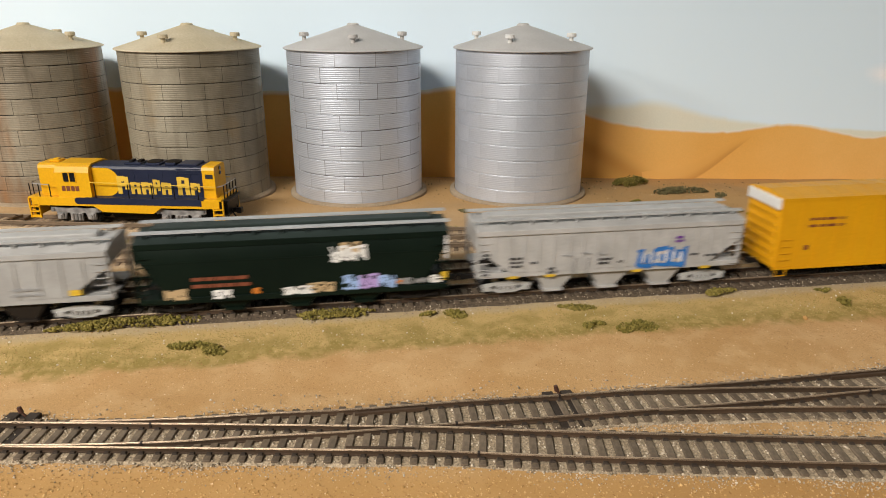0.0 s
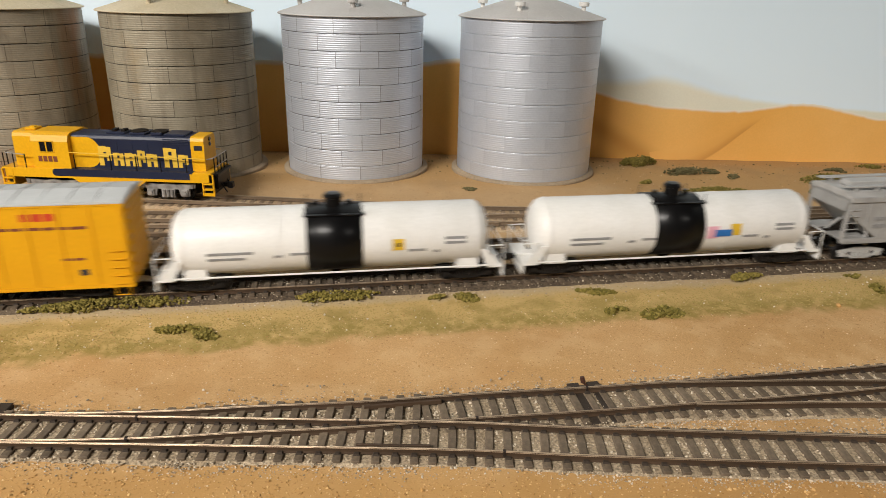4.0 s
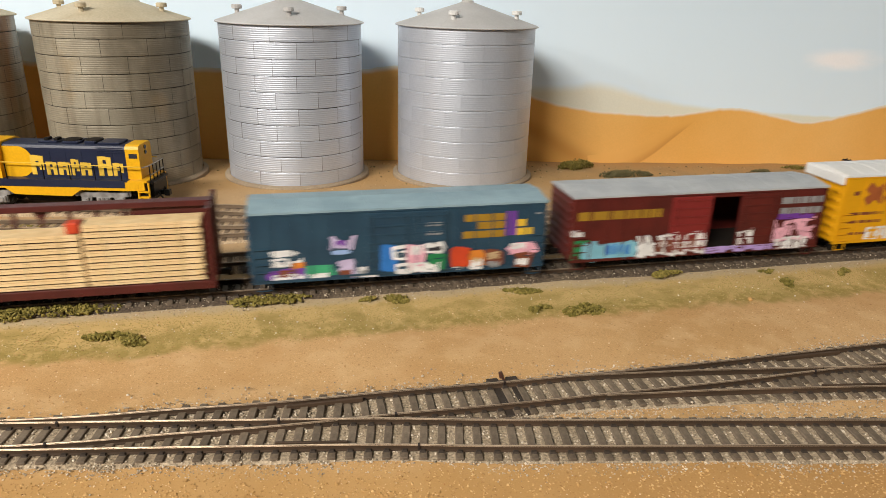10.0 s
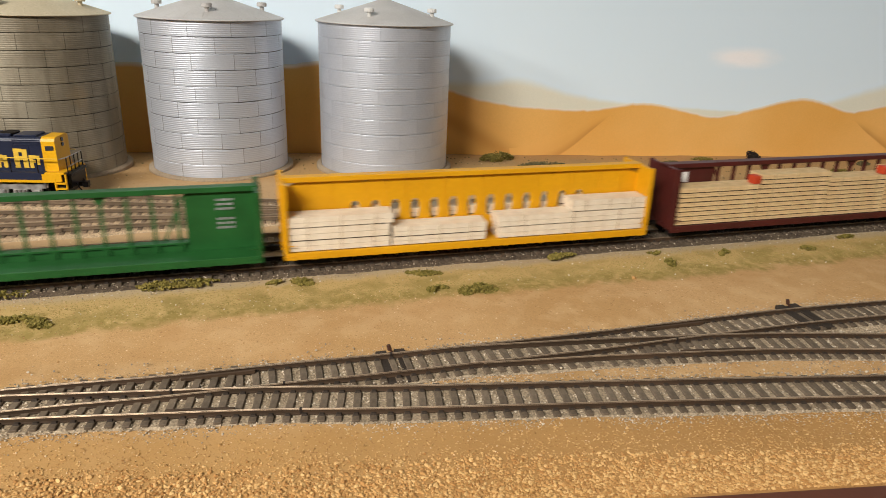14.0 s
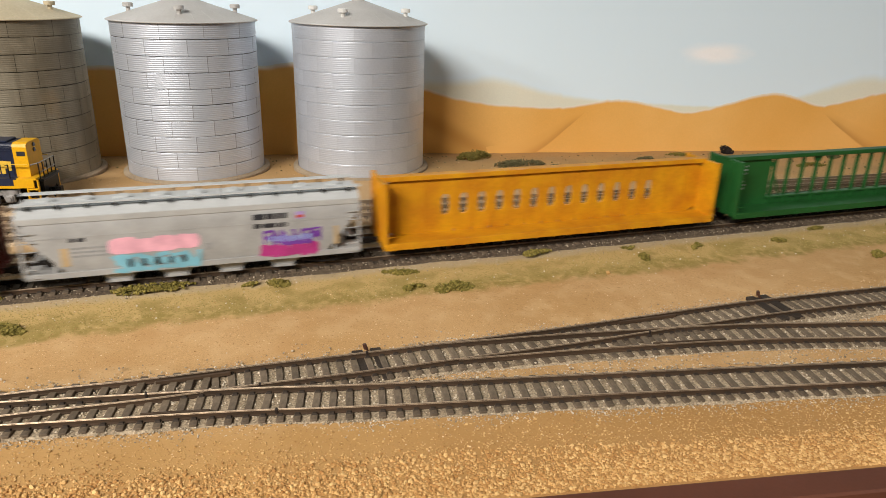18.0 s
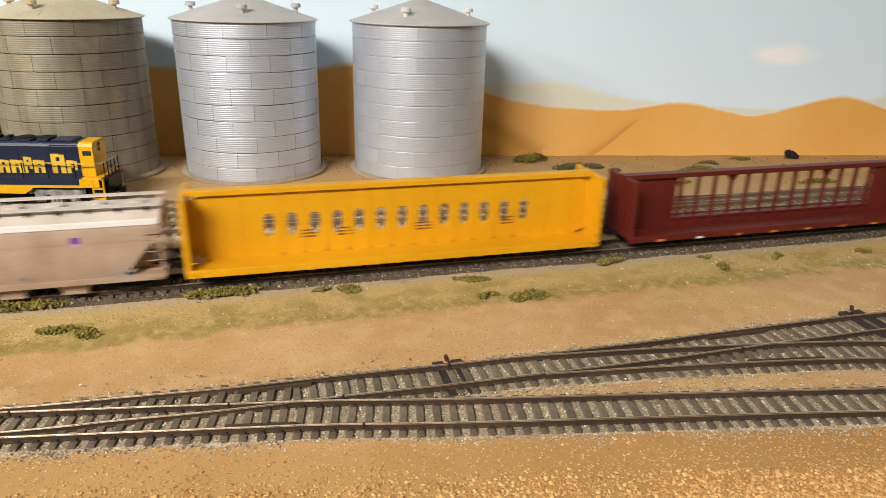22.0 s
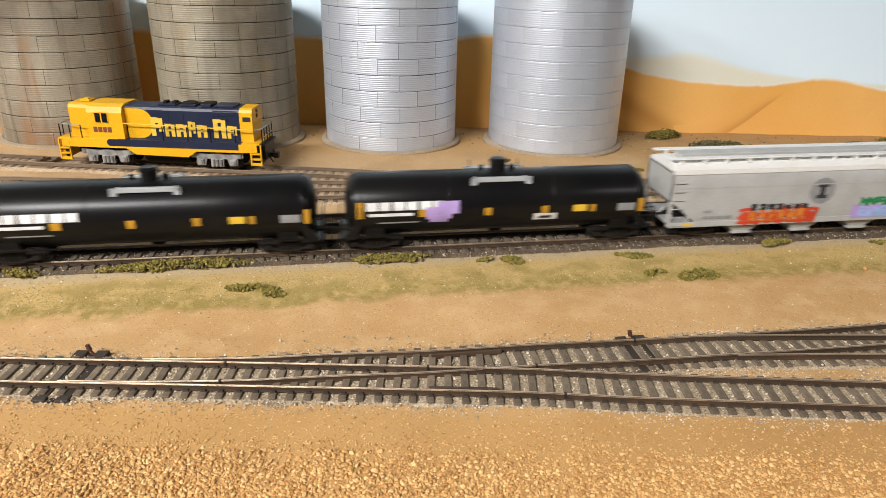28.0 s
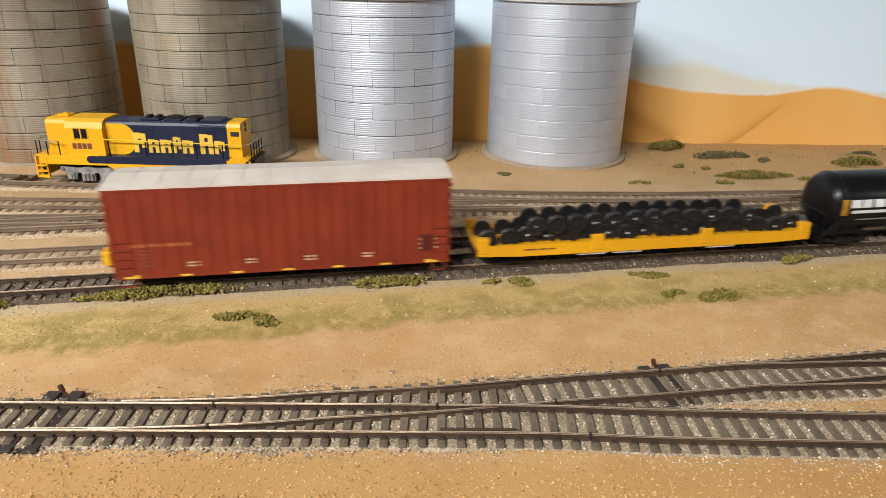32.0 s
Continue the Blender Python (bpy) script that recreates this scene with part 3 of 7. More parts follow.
def wheelset_mesh():
    bm = bmesh.new()
    cyl(bm, (0, -10.5, 0), (0, 10.5, 0), 0.75, 10)
    for s in (-1, 1):
        m = Matrix.Rotation(math.pi / 2 * -s, 4, "X")
        lathe(bm, [(0, 6.6), (4.9, 6.6), (4.9, 7.2), (4.45, 7.5), (4.4, 9.0), (3.7, 9.0), (3.2, 8.3), (1.7, 8.4), (1.5, 9.2), (0, 9.2)], 20, m)
        for k in range(4):
            a = math.radians(90 * k + 20)
            cyl(bm, (2.5 * math.cos(a), s * 8.3, 2.5 * math.sin(a)), (2.5 * math.cos(a), s * 8.6, 2.5 * math.sin(a)), 0.4, 6)
    return bm


def truck(car, x, frame_material="underframe"):
    t = shared("truck", "bolster", lambda: boxes((-2.6, 2.6, -10, 10, 4.2, 8.2), (-1.6, 1.6, -3, 3, 8.2, 10), bevel=0.3), "underframe", car)
    t.matrix_basis = pose(x * K, 0, 0)
    for s in (-1, 1):
        f = shared("sideframe", "frame" + frame_material, sideframe_mesh, frame_material, t)
        f.matrix_basis = pose(0, s * 10.6 * K, 0, 0, 0, 0 if s < 0 else 180)
    for dx in (-11.2, 11.2):
        w = shared("wheelset", "wheelset", wheelset_mesh, "wheel_steel", t)
        w.matrix_basis = pose(dx * K, 0, 4.45 * K)
        WHEELS.append((w, dx))


def pieces(name, specs, material, parent, bevel=0.0, label=""):
    """Box-shaped pieces, each an object of its own; equal sizes share a mesh."""
    for x0, x1, y0, y1, z0, z1 in specs:
        size = (round(x1 - x0, 2), round(y1 - y0, 2), round(z1 - z0, 2))
        a, b, c_ = (v / 2 for v in size)
        ob = shared(name, (name, size, material, bevel), lambda: boxes((-a, a, -b, b, -c_, c_), bevel=bevel), material, parent, label)
        ob.matrix_basis = pose((x0 + x1) / 2 * K, (y0 + y1) / 2 * K, (z0 + z1) / 2 * K)


def coupler_mesh():
    return boxes((0, 7.5, -1.3, 1.3, 7.0, 9.6), (5.4, 8.6, -2.2, 1.6, 6.6, 10.0), bevel=0.35)


def running_gear(car, half, inset, frame_material="underframe"):
    for s in (-1, 1):
        truck(car, s * (half - inset), frame_material)
        c = shared("coupler", "coupler", coupler_mesh, "underframe", car)
        c.matrix_basis = pose(s * (half - 1.5) * K, 0, 0, 0, 0, 0 if s > 0 else 180)


def stirrup_ladder(car, x, z0, z1, material, rungs=4, width=7.0, y=SIDE):
    bm = bmesh.new()
    for i in range(rungs):
        z = z0 + (z1 - z0) * i / (rungs - 1)
        cyl(bm, (x - width / 2, y - 0.7, z), (x + width / 2, y - 0.7, z), 0.28, 6)
        for s in (-1, 1):
            cyl(bm, (x + s * width / 2, y - 0.7, z), (x + s * width / 2, y + 0.2, z), 0.25, 5)
    part("ladder", bm, material, car)


def mark(car, x0, x1, z0, z1, material, name="marking", y=None, label="", bow=0.0, parent=None):
    """A painted patch on the aisle side, a hair proud of it."""
    y = SIDE if y is None else y
    return part(name, boxes((x0, x1, y - 0.14, y + 0.06, z0, z1)), material, parent or car, label)


def lines(car, x0, x1, z, rows, material, words=3, h=1.0, gap=1.8, y=None, seed=1):
    """Writing too small to read: rows of short bars."""
    r = random.Random(seed)
    y = SIDE if y is None else y
    specs = []
    for k in range(rows):
        x = x0
        while x < x1 - 0.8:
            w = min(r.uniform(0.3, 0.9) * (x1 - x0) / words, x1 - x)
            specs.append((x, x + w, y - 0.13, y + 0.05, z - k * gap - h, z - k * gap))
            x += w + 0.9
    part("marking", boxes(*specs), material, car, "rows of small stencilled bars")


def blob(bm, x, z, w, h, rng, y, n=14, jag=0.22):
    o = []
    for i in range(n):
        a = 2 * math.pi * i / n
        k = 1 + rng.uniform(-jag, jag)
        c, s = math.cos(a), math.sin(a)
        o.append((x + w / 2 * k * math.copysign(abs(c) ** 0.6, c), z + h / 2 * k * math.copysign(abs(s) ** 0.6, s)))
    f = [bm.verts.new((px, y, pz)) for px, pz in o]
    g = [bm.verts.new((px, y + 0.2, pz)) for px, pz in o]
    bm.faces.new(f[::-1])
    for i in range(n):
        j = (i + 1) % n
        bm.faces.new((f[i], f[j], g[j], g[i]))


def stroke(bm, p, q, w, y):
    """One sprayed stroke from p to q in (x, z), w thick, with slanted ends."""
    d = (Vector(q) - Vector(p)).normalized()
    n = Vector((-d.y, d.x)) * w / 2
    o = [Vector(p) - n - d * w * 0.2, Vector(q) - n + d * w * 0.3, Vector(q) + n - d * w * 0.1, Vector(p) + n + d * w * 0.15]
    f = [bm.verts.new((v.x, y, v.y)) for v in o]
    g = [bm.verts.new((v.x, y + 0.2, v.y)) for v in o]
    bm.faces.new(f)
    for i in range(4):
        j = (i + 1) % 4
        bm.faces.new((f[j], f[i], g[i], g[j]))


def graffiti(car, x0, x1, z0, z1, material, count, seed, label="sprayed graffiti patch", depth=0.15, y=None, jag=0.22, fill=1.05, solid=False):
    """A row of sprayed shapes: fat leaning strokes over a ragged patch (solid: the patch alone)."""
    rng = random.Random(seed)
    w = (x1 - x0) / count
    y = SIDE if y is None else y
    for i in range(count):
        bm = bmesh.new()
        h = (z1 - z0) * rng.uniform(0.8, 1.0)
        cx, zb = x0 + w * (i + 0.5), z0 + rng.uniform(0, (z1 - z0) - h)
        yy = y - depth - 0.02 * i
        if solid or w * fill < 3.0:
            blob(bm, cx, zb + h / 2, w * fill * rng.uniform(1.0, 1.25), h, rng, yy, jag=jag)
        else:
            k = w * fill * 0.5
            lean = rng.uniform(-0.15, 0.25) * w
            blob(bm, cx + rng.uniform(-0.1, 0.1) * w, zb + h * rng.uniform(0.25, 0.7), k * 1.3, h * rng.uniform(0.35, 0.6), rng, yy, jag=0.3)
            t = max(1.2, min(k * 0.55, h * 0.3))
            for n, (p, q) in enumerate(rng.sample((((-k, 0), (-k + lean, h)), ((k, 0), (k + lean, h)), ((-k, h * 0.9), (k, h)), ((-k, h * 0.1), (k, 0)), ((-k, h * 0.45), (k, h * 0.6)), ((-k, h), (k, 0))), 4)):
                stroke(bm, (cx + p[0] * 0.85, zb + p[1]), (cx + q[0] * 0.85, zb + q[1]), t * rng.uniform(0.7, 1.1), yy - 0.003 * (n + 1))
        bmesh.ops.recalc_face_normals(bm, faces=bm.faces)
        part("graffiti", bm, material, car, label)


def new_car(name, a, b, label):
    car = empty(name, label, "freight car", "cars of the passing train")
    TRAIN.append((car, (a + b) / 2, 0.0, 0.0, 0.0))
    return car, (b - a) / 2


def ribbed_end(car, x, sign, z0, z1, material, ribs=7):
    bm = bmesh.new()
    for i in range(ribs):
        z = z0 + (z1 - z0) * (i + 0.5) / ribs
        o = [(-15, z - 1.3), (-15, z + 1.3), (15, z + 1.3), (15, z - 1.3)]
        m = [bm.verts.new((x, p, q)) for p, q in o]
        k = [bm.verts.new((x + sign * 1.5, p * 0.93, z + (0.5 if q > z else -0.5))) for p, q in o]
        bm.faces.new(k)
        for j in range(4):
            bm.faces.new((m[j], m[(j + 1) % 4], k[(j + 1) % 4], k[j]))
    bmesh.ops.recalc_face_normals(bm, faces=bm.faces)
    part("end_ribs", bm, material, car)


def boxcar(name, a, b, label, material, roof, top=51.0, bottom=8.0, door=None, gap=None, ribs=0, roof_rise=2.6, roof_label=""):
    """door: list of (x0, x1, material); gap: an open doorway (x0, x1) through the side."""
    car, h = new_car(name, a, b, label)
    s = SIDE
    zone = [(-h, h)] if not gap else [(-h, gap[0]), (gap[1], h)]
    specs = [(x0, x1, s, s + 1.2, bottom, top) for x0, x1 in zone]
    if gap:
        specs += [(gap[0], gap[1], s, s + 1.2, top - 3.5, top), (gap[0], gap[1], s, s + 1.2, bottom, bottom + 3.5)]
    part("side", boxes(*specs, bevel=0.15), material, car)
    part("side", boxes((-h, h, -s - 1.2, -s, bottom, top), bevel=0.15), material, car)
    for q in (-1, 1):
        part("end", boxes((q * h - (1.2 if q > 0 else 0), q * h + (1.2 if q < 0 else 0), s + 1.2, -s - 1.2, bottom + 1, top), bevel=0.1), material, car)
        ribbed_end(car, q * h, q, bottom + 3, top - 2, material)
    part("floor", boxes((-h + 1.2, h - 1.2, s + 1.2, -s - 1.2, bottom + 2.0, bottom + 3.2)), "underframe", car)
    part("sill", boxes((-h + 6, h - 6, -3.5, 3.5, bottom - 3.6, bottom + 2.0), (-h + 26, h - 26, -10, 10, bottom - 1.2, bottom + 1.5)), "underframe", car)
    # roof: two shallow slopes with cross seams
    bm = bmesh.new()
    o = [(s - 0.5, top - 0.6), (s - 0.5, top + 0.5), (0, top + roof_rise), (-s + 0.5, top + 0.5), (-s + 0.5, top - 0.6)]
    fr = [bm.verts.new((-h - 0.6, y, z)) for y, z in o]
    bk = [bm.verts.new((h + 0.6, y, z)) for y, z in o]
    bm.faces.new(fr)
    bm.faces.new(bk[::-1])
    for i in range(5):
        bm.faces.new((fr[(i + 1) % 5], fr[i], bk[i], bk[(i + 1) % 5]))
    bmesh.ops.recalc_face_normals(bm, faces=bm.faces)
    r = part("roof", bm, roof, car, roof_label)
    bm = bmesh.new()
    n = int(2 * h / 12)
    for i in range(n + 1):
        x = -h + 2 * h * i / n
        cyl(bm, (x, s, top + 0.55), (x, 0, top + roof_rise + 0.05), 0.3, 5)
        cyl(bm, (x, 0, top + roof_rise + 0.05), (x, -s, top + 0.55), 0.3, 5)
    part("roof_seams", bm, roof, r)
    if ribs:
        for i in range(ribs + 1):
            x = -h + 1.5 + (2 * h - 3) * i / ribs
            if not any(d[0] - 1 < x < d[1] + 1 for d in (door or [])) and not (gap and gap[0] - 1 < x < gap[1] + 1):
                pieces("side_post", [(x - 0.35, x + 0.35, s - 0.35, s + 0.1, bottom + 2.5, top - 1.5)], material, car)
    part("side_rail", boxes((-h, h, s - 0.35, s, bottom, bottom + 1.7), (-h, h, s - 0.3, s, top - 1.6, top - 0.7)), material, car)
    for x0, x1, m in door or []:
        bm = boxes((x0, x1, s - 0.8, s - 0.02, bottom + 2.6, top - 2.2), bevel=0.2)
        dr = part("door", bm, m, car)
        for i in range(7):
            z = bottom + 5 + (top - bottom - 9.5) * i / 6
            pieces("door_rib", [(x0 + 0.8, x1 - 0.8, s - 1.15, s - 0.7, z - 0.4, z + 0.4)], m, dr)
        for x in (x0 + (x1 - x0) * 0.12, x1 - (x1 - x0) * 0.12):
            part("lock_rod", cyl(bmesh.new(), (x, s - 1.2, bottom + 3), (x, s - 1.2, top - 3), 0.3, 6), m, dr)
    if door:
        part("door_track", boxes((door[0][0] - 14, door[-1][1] + 6, s - 0.9, s, bottom + 1.6, bottom + 2.5)), material, car)
    for q in (-1, 1):
        stirrup_ladder(car, q * (h - 5.5), bottom + 2, bottom + 19, material, 5)
        bm = bmesh.new()
        for d in (-3.2, 3.2):
            cyl(bm, (q * (h - 5.5) + d, s + 0.3, bottom), (q * (h - 5.5) + d, s + 0.3, bottom - 4.2), 0.3, 5)
        cyl(bm, (q * (h - 5.5) - 3.2, s + 0.3, bottom - 4.2), (q * (h - 5.5) + 3.2, s + 0.3, bottom - 4.2), 0.3, 5)
        part("step", bm, material, car)
    running_gear(car, h, 22)
    return car, h


# 1: yellow boxcar with a yellow roof
c, h = boxcar("boxcar", 194, 390, "bright yellow boxcar with yellow roof", "yellow", "yellow", 52, 8, ribs=16)
part("end_panel", boxes((-h - 1.9, -h - 0.2, -16.5, 16.5, 45.5, 52.0), bevel=0.3), "white", c, "white panel at the top of the end")
lines(c, -79, -56, 40, 2, "mark_brown", 3, 1.6, 4.2, seed=1)
mark(c, -80, -77, 20, 23, "mark_brown")


def x_mark(car, x, z, r, m1, m2):
    for a, m, d in ((0.8, m1, 0.0), (-0.8, m2, 0.03)):
        bm = bmesh.new()
        c_, s_ = math.cos(a) * r, math.sin(a) * r * 0.75
        n_ = Vector((-s_, c_)).normalized() * r * 0.3
        plate(bm, [(x - c_ - n_.x, z - s_ - n_.y), (x + c_ - n_.x, z + s_ - n_.y), (x + c_ + n_.x, z + s_ + n_.y), (x - c_ + n_.x, z - s_ + n_.y)], SIDE - 0.14 - d, SIDE + 0.05)
        part("emblem", bm, m, car, "crossed bars emblem")
    if m1 != m2:
        bm = bmesh.new()
        for n, a in enumerate((0.8, -0.8)):
            c_, s_ = math.cos(a) * r * 0.85, math.sin(a) * r * 0.64
            stroke(bm, (x - c_, z - s_), (x + c_, z + s_), r * 0.24, SIDE - 0.25 - 0.01 * n)
        bmesh.ops.recalc_face_normals(bm, faces=bm.faces)
        part("emblem", bm, "mark_lilac", car, "pale inner cross of the emblem")


def yellow_boxcar(a, b, label, m1, m2, roof="roof_white"):
    c, h = boxcar("boxcar", a, b, label, "yellow", roof, 51, 8, door=[(-20, 5.4, "black"), (5.6, 31, "black")], ribs=14, roof_label="pale grey metal roof")
    part("end_panel", boxes((-h - 1.9, -h - 0.2, -16.5, 16.5, 45.5, 51.2), bevel=0.3), "white", c, "white panel at the top of the end")
    x_mark(c, -72, 39.5, 9.5, m1, m2)
    mark(c, -88, -84, 39, 41.5, "mark_brown")
    mark(c, -59, -55, 39, 41.5, "mark_brown")
    lines(c, -88, -64, 28, 2, "mark_brown", 3, 1.8, 5.2, seed=2)
    lines(c, -86, -72, 15, 1, "mark_brown", 2, 1.6, seed=3)
    for x in (53, 58.2, 63.4):
        mark(c, x, x + 4.4, 42.8, 46.4, "mark_red", label="red block lettering")
    lines(c, 41, 82, 39.8, 1, "mark_brown", 3, 1.4, seed=4)
    mark(c, 75, 79, 15, 18, "mark_black")
    lines(c, 68, 80, 24, 1, "mark_brown", 2, 1.2, seed=6)
    for x0, x1, z0, z1 in ((-13, -4, 44, 45), (-14, -3, 42, 43), (12, 25, 44, 45), (11, 24, 42, 43), (-16, -8, 20, 21), (14, 22, 23, 24), (7, 10, 31, 32.4), (16, 23, 20, 21)):
        mark(c, x0, x1, z0 + 0.2, z1 - 0.1, "mark_grey", y=SIDE - 1.2)
    mark(c, 6.5, 10.5, 15.5, 20, "mark_yellow", y=SIDE - 1.2)
    return c


yellow_boxcar(-919, -722, "yellow boxcar with black double doors and a crossed emblem", "mark_red", "mark_orange", "roof_pale")
c = yellow_boxcar(-1122, -931, "yellow boxcar with black doors and blue graffiti", "mark_rust", "mark_rust")
graffiti(c, 28, 70, 9, 24, "mark_white", 6, 11, "white outline of sprayed lettering", 0.95)
graffiti(c, 29.5, 68.5, 10.5, 22, "mark_pale_blue", 7, 12, "pale blue sprayed lettering", 1.05, fill=0.7)
graffiti(c, -74, -47, 9, 18, "mark_white", 5, 13, "white sprayed lettering", fill=0.85)
mark(c, -45, -22, 9.5, 20, "mark_green", "graffiti", label="green sprayed block")
graffiti(c, -44, -23, 11, 18.5, "mark_white", 3, 14, "white letters on green", 0.3, fill=0.6)

# maroon boxcar with its door half open
c, h = boxcar("boxcar", -1296, -1134, "weathered maroon boxcar with an open door and graffiti", "maroon", "roof_grey", 45.5, 7, door=[(-21, 4.5, "door_red"), (24, 48, "maroon")], gap=(5, 23.8), ribs=16, roof_label="dull grey metal roof")
lines(c, -78, -27, 37, 1, "mark_gold", 3, 5.0, seed=21)
lines(c, 51, 79, 40, 2, "mark_grey", 2, 4.0, 6.5, seed=22)
graffiti(c, -80, -70, 7.5, 20, "mark_green", 2, 23, "green sprayed patch")
graffiti(c, -74, -40, 7.5, 19, "mark_cyan", 7, 24, "sky blue sprayed patch", 0.25, solid=True)
graffiti(c, -60, -44, 10, 17, "mark_blue", 4, 25, "blue sprayed strokes", 0.4, fill=0.6)
graffiti(c, -41, 4, 8, 22, "mark_white", 7, 26, "fat white sprayed letters", 0.95, fill=0.95)
graffiti(c, -30, -2, 11, 18, "mark_brown", 4, 27, "brown gaps in the white letters", 1.15, fill=0.45)
graffiti(c, 24, 34, 11, 22, "mark_white", 2, 28, "white sprayed letter", 0.95)
graffiti(c, 4, 50, 8, 11.5, "mark_lilac", 7, 29, "purple sprayed underline", 0.9)
graffiti(c, 48, 77, 12, 27, "mark_pink", 4, 30, "pink sprayed letters", 0.3)
graffiti(c, 50, 74, 7.5, 15, "mark_white", 5, 31, "white drips under the pink", 0.4, fill=0.7)
graffiti(c, 50, 74, 26.5, 29.5, "mark_purple", 5, 35, "dark purple edge of the letters", 0.4)
graffiti(c, -81, -74, 23, 27, "mark_white", 2, 32, "small white tag")

# blue boxcar
c, h = boxcar("boxcar", -1470, -1312, "dusty dark blue boxcar covered in colourful graffiti", "blue", "blue_roof", 44.5, 6.5, door=[(-20, 4, "blue"), (4.3, 24, "blue")], ribs=16, roof_label="pale dusty blue roof")
for x0, x1, z0, z1, m in ((33, 55.5, 35, 39, "mark_gold"), (40, 55.5, 30.5, 34.5, "mark_gold"), (32, 55.5, 25.5, 29.5, "mark_gold"), (56, 62, 26, 40, "mark_purple"), (62.4, 67.5, 31, 35, "mark_yellow"), (62.4, 71.5, 26, 30, "mark_yellow"), (73, 76, 37.5, 38.5, "mark_grey")):
    mark(c, x0, x1, z0, z1, m, label="faded block of lettering")
lines(c, 12, 20, 36, 2, "mark_disc", 1, 2.0, 5.0, y=SIDE - 0.9, seed=43)
for k, (x0, x1, z0, z1, m, n) in enumerate(((-70, -56, 20.5, 24.5, "mark_white", 1), (-70, -53, 15.5, 20, "mark_white", 2), (-60, -51.5, 14, 17, "mark_orange", 1), (-71, -51, 7, 14.5, "mark_purple", 3), (-69, -53, 7, 11, "mark_white", 4), (-66, -56, 10, 13.5, "mark_brown", 2),
                                            (-52.5, -36.5, 7.5, 16, "mark_turf", 1), (-50, -40, 7.5, 10.5, "mark_white", 3), (-40, -27, 23, 30.5, "mark_haze", 1), (-38, -28, 20.5, 23, "mark_pale_blue", 1), (-36, -31, 25.5, 28, "mark_purple", 1), (-36, -26, 7, 17, "mark_haze", 1), (-34, -28, 8, 12, "mark_brown", 2),
                                            (-25.5, -14, 7, 13, "mark_white", 1), (-24, -16, 9, 10.5, "mark_grey", 2), (-13, -4, 7.5, 26, "mark_blue", 1), (-6.5, 1.5, 15.5, 23.5, "mark_white", 1), (-4, -0.5, 17.5, 21.5, "blue", 1), (1.5, 10.5, 9, 26, "mark_pink", 1), (3, 9, 18, 24.5, "mark_white", 2), (11.5, 22, 8.5, 18, "mark_green", 1),
                                            (11, 21.5, 18, 25, "mark_white", 2), (12, 20, 20.5, 22, "mark_black", 2), (-4.5, 19, 7.5, 13.5, "mark_white", 3), (25, 36, 9, 22, "mark_red", 1), (26.5, 34.5, 7.5, 15.5, "mark_white", 2), (28, 33, 11, 13, "mark_red", 1), (35.5, 44.5, 9, 20.5, "mark_orange", 1), (36.5, 43, 7.5, 13.5, "mark_white", 2),
                                            (38, 42, 12, 14.5, "mark_tan", 1), (44.5, 54.5, 9, 20, "mark_brown", 1), (46, 53, 13, 17, "mark_tan", 2), (46, 53, 8, 11.5, "mark_grey", 2), (57.5, 74.5, 14.5, 22.5, "mark_pink", 1), (59, 68, 18, 21.5, "mark_white", 2), (61, 71, 7.5, 15.5, "mark_brown", 1), (62.5, 69.5, 8, 12.5, "mark_white", 2))):
    graffiti(c, x0, x1, z0, z1, m, n, 60 + k, "sprayed colour patch", 0.9 + 0.025 * k if -21 < x0 < 26 else 0.1 + 0.025 * k, jag=0.2, fill=0.95, solid=k % 3 == 0)

# red boxcar at the end of the train
c, h = boxcar("boxcar", -4470, -4309, "rust red high boxcar with a dusty pale roof", "box_red", "roof_tan", 51.5, 6.5, ribs=22, roof_label="dusty off-white roof")
for x in (-72, -48, -24, 0, 24, 48, 72):
    mark(c, x - (4.2 if abs(x) > 70 else 2.6), x + 2.6, 6.9, 8.6 if abs(x) > 70 else 7.9, "mark_yellow", y=SIDE - 0.35, label="yellow reflective strip")
lines(c, -72, -44, 24, 1, "mark_rust", 5, 1.6, seed=81)
lines(c, -68, -62, 21, 5, "mark_brown", 1, 0.8, 1.9, seed=82)
lines(c, 65, 74, 20, 3, "mark_tan", 1, 0.9, 2.4, seed=83)
mark(c, 66, 73, 13, 22, "maroon")
for x in (-47, -20, 8, 36):
    lines(c, x, x + 6, 14, 2, "mark_tan", 1, 0.8, 1.6, seed=int(84 + x))
e = part("end_device", boxes((-h - 8.5, -h - 4.5, -4.5, 0.5, 8.5, 16), (-h - 7.5, -h - 5.2, -3.4, -0.6, 16, 17.6), bevel=0.5), "loco_yellow", c, "yellow end-of-train marker box")
part("lamp", boxes((-h - 8.9, -h - 8.4, -3.2, -0.8, 12.5, 14.6), bevel=0.2), "mark_red", e)


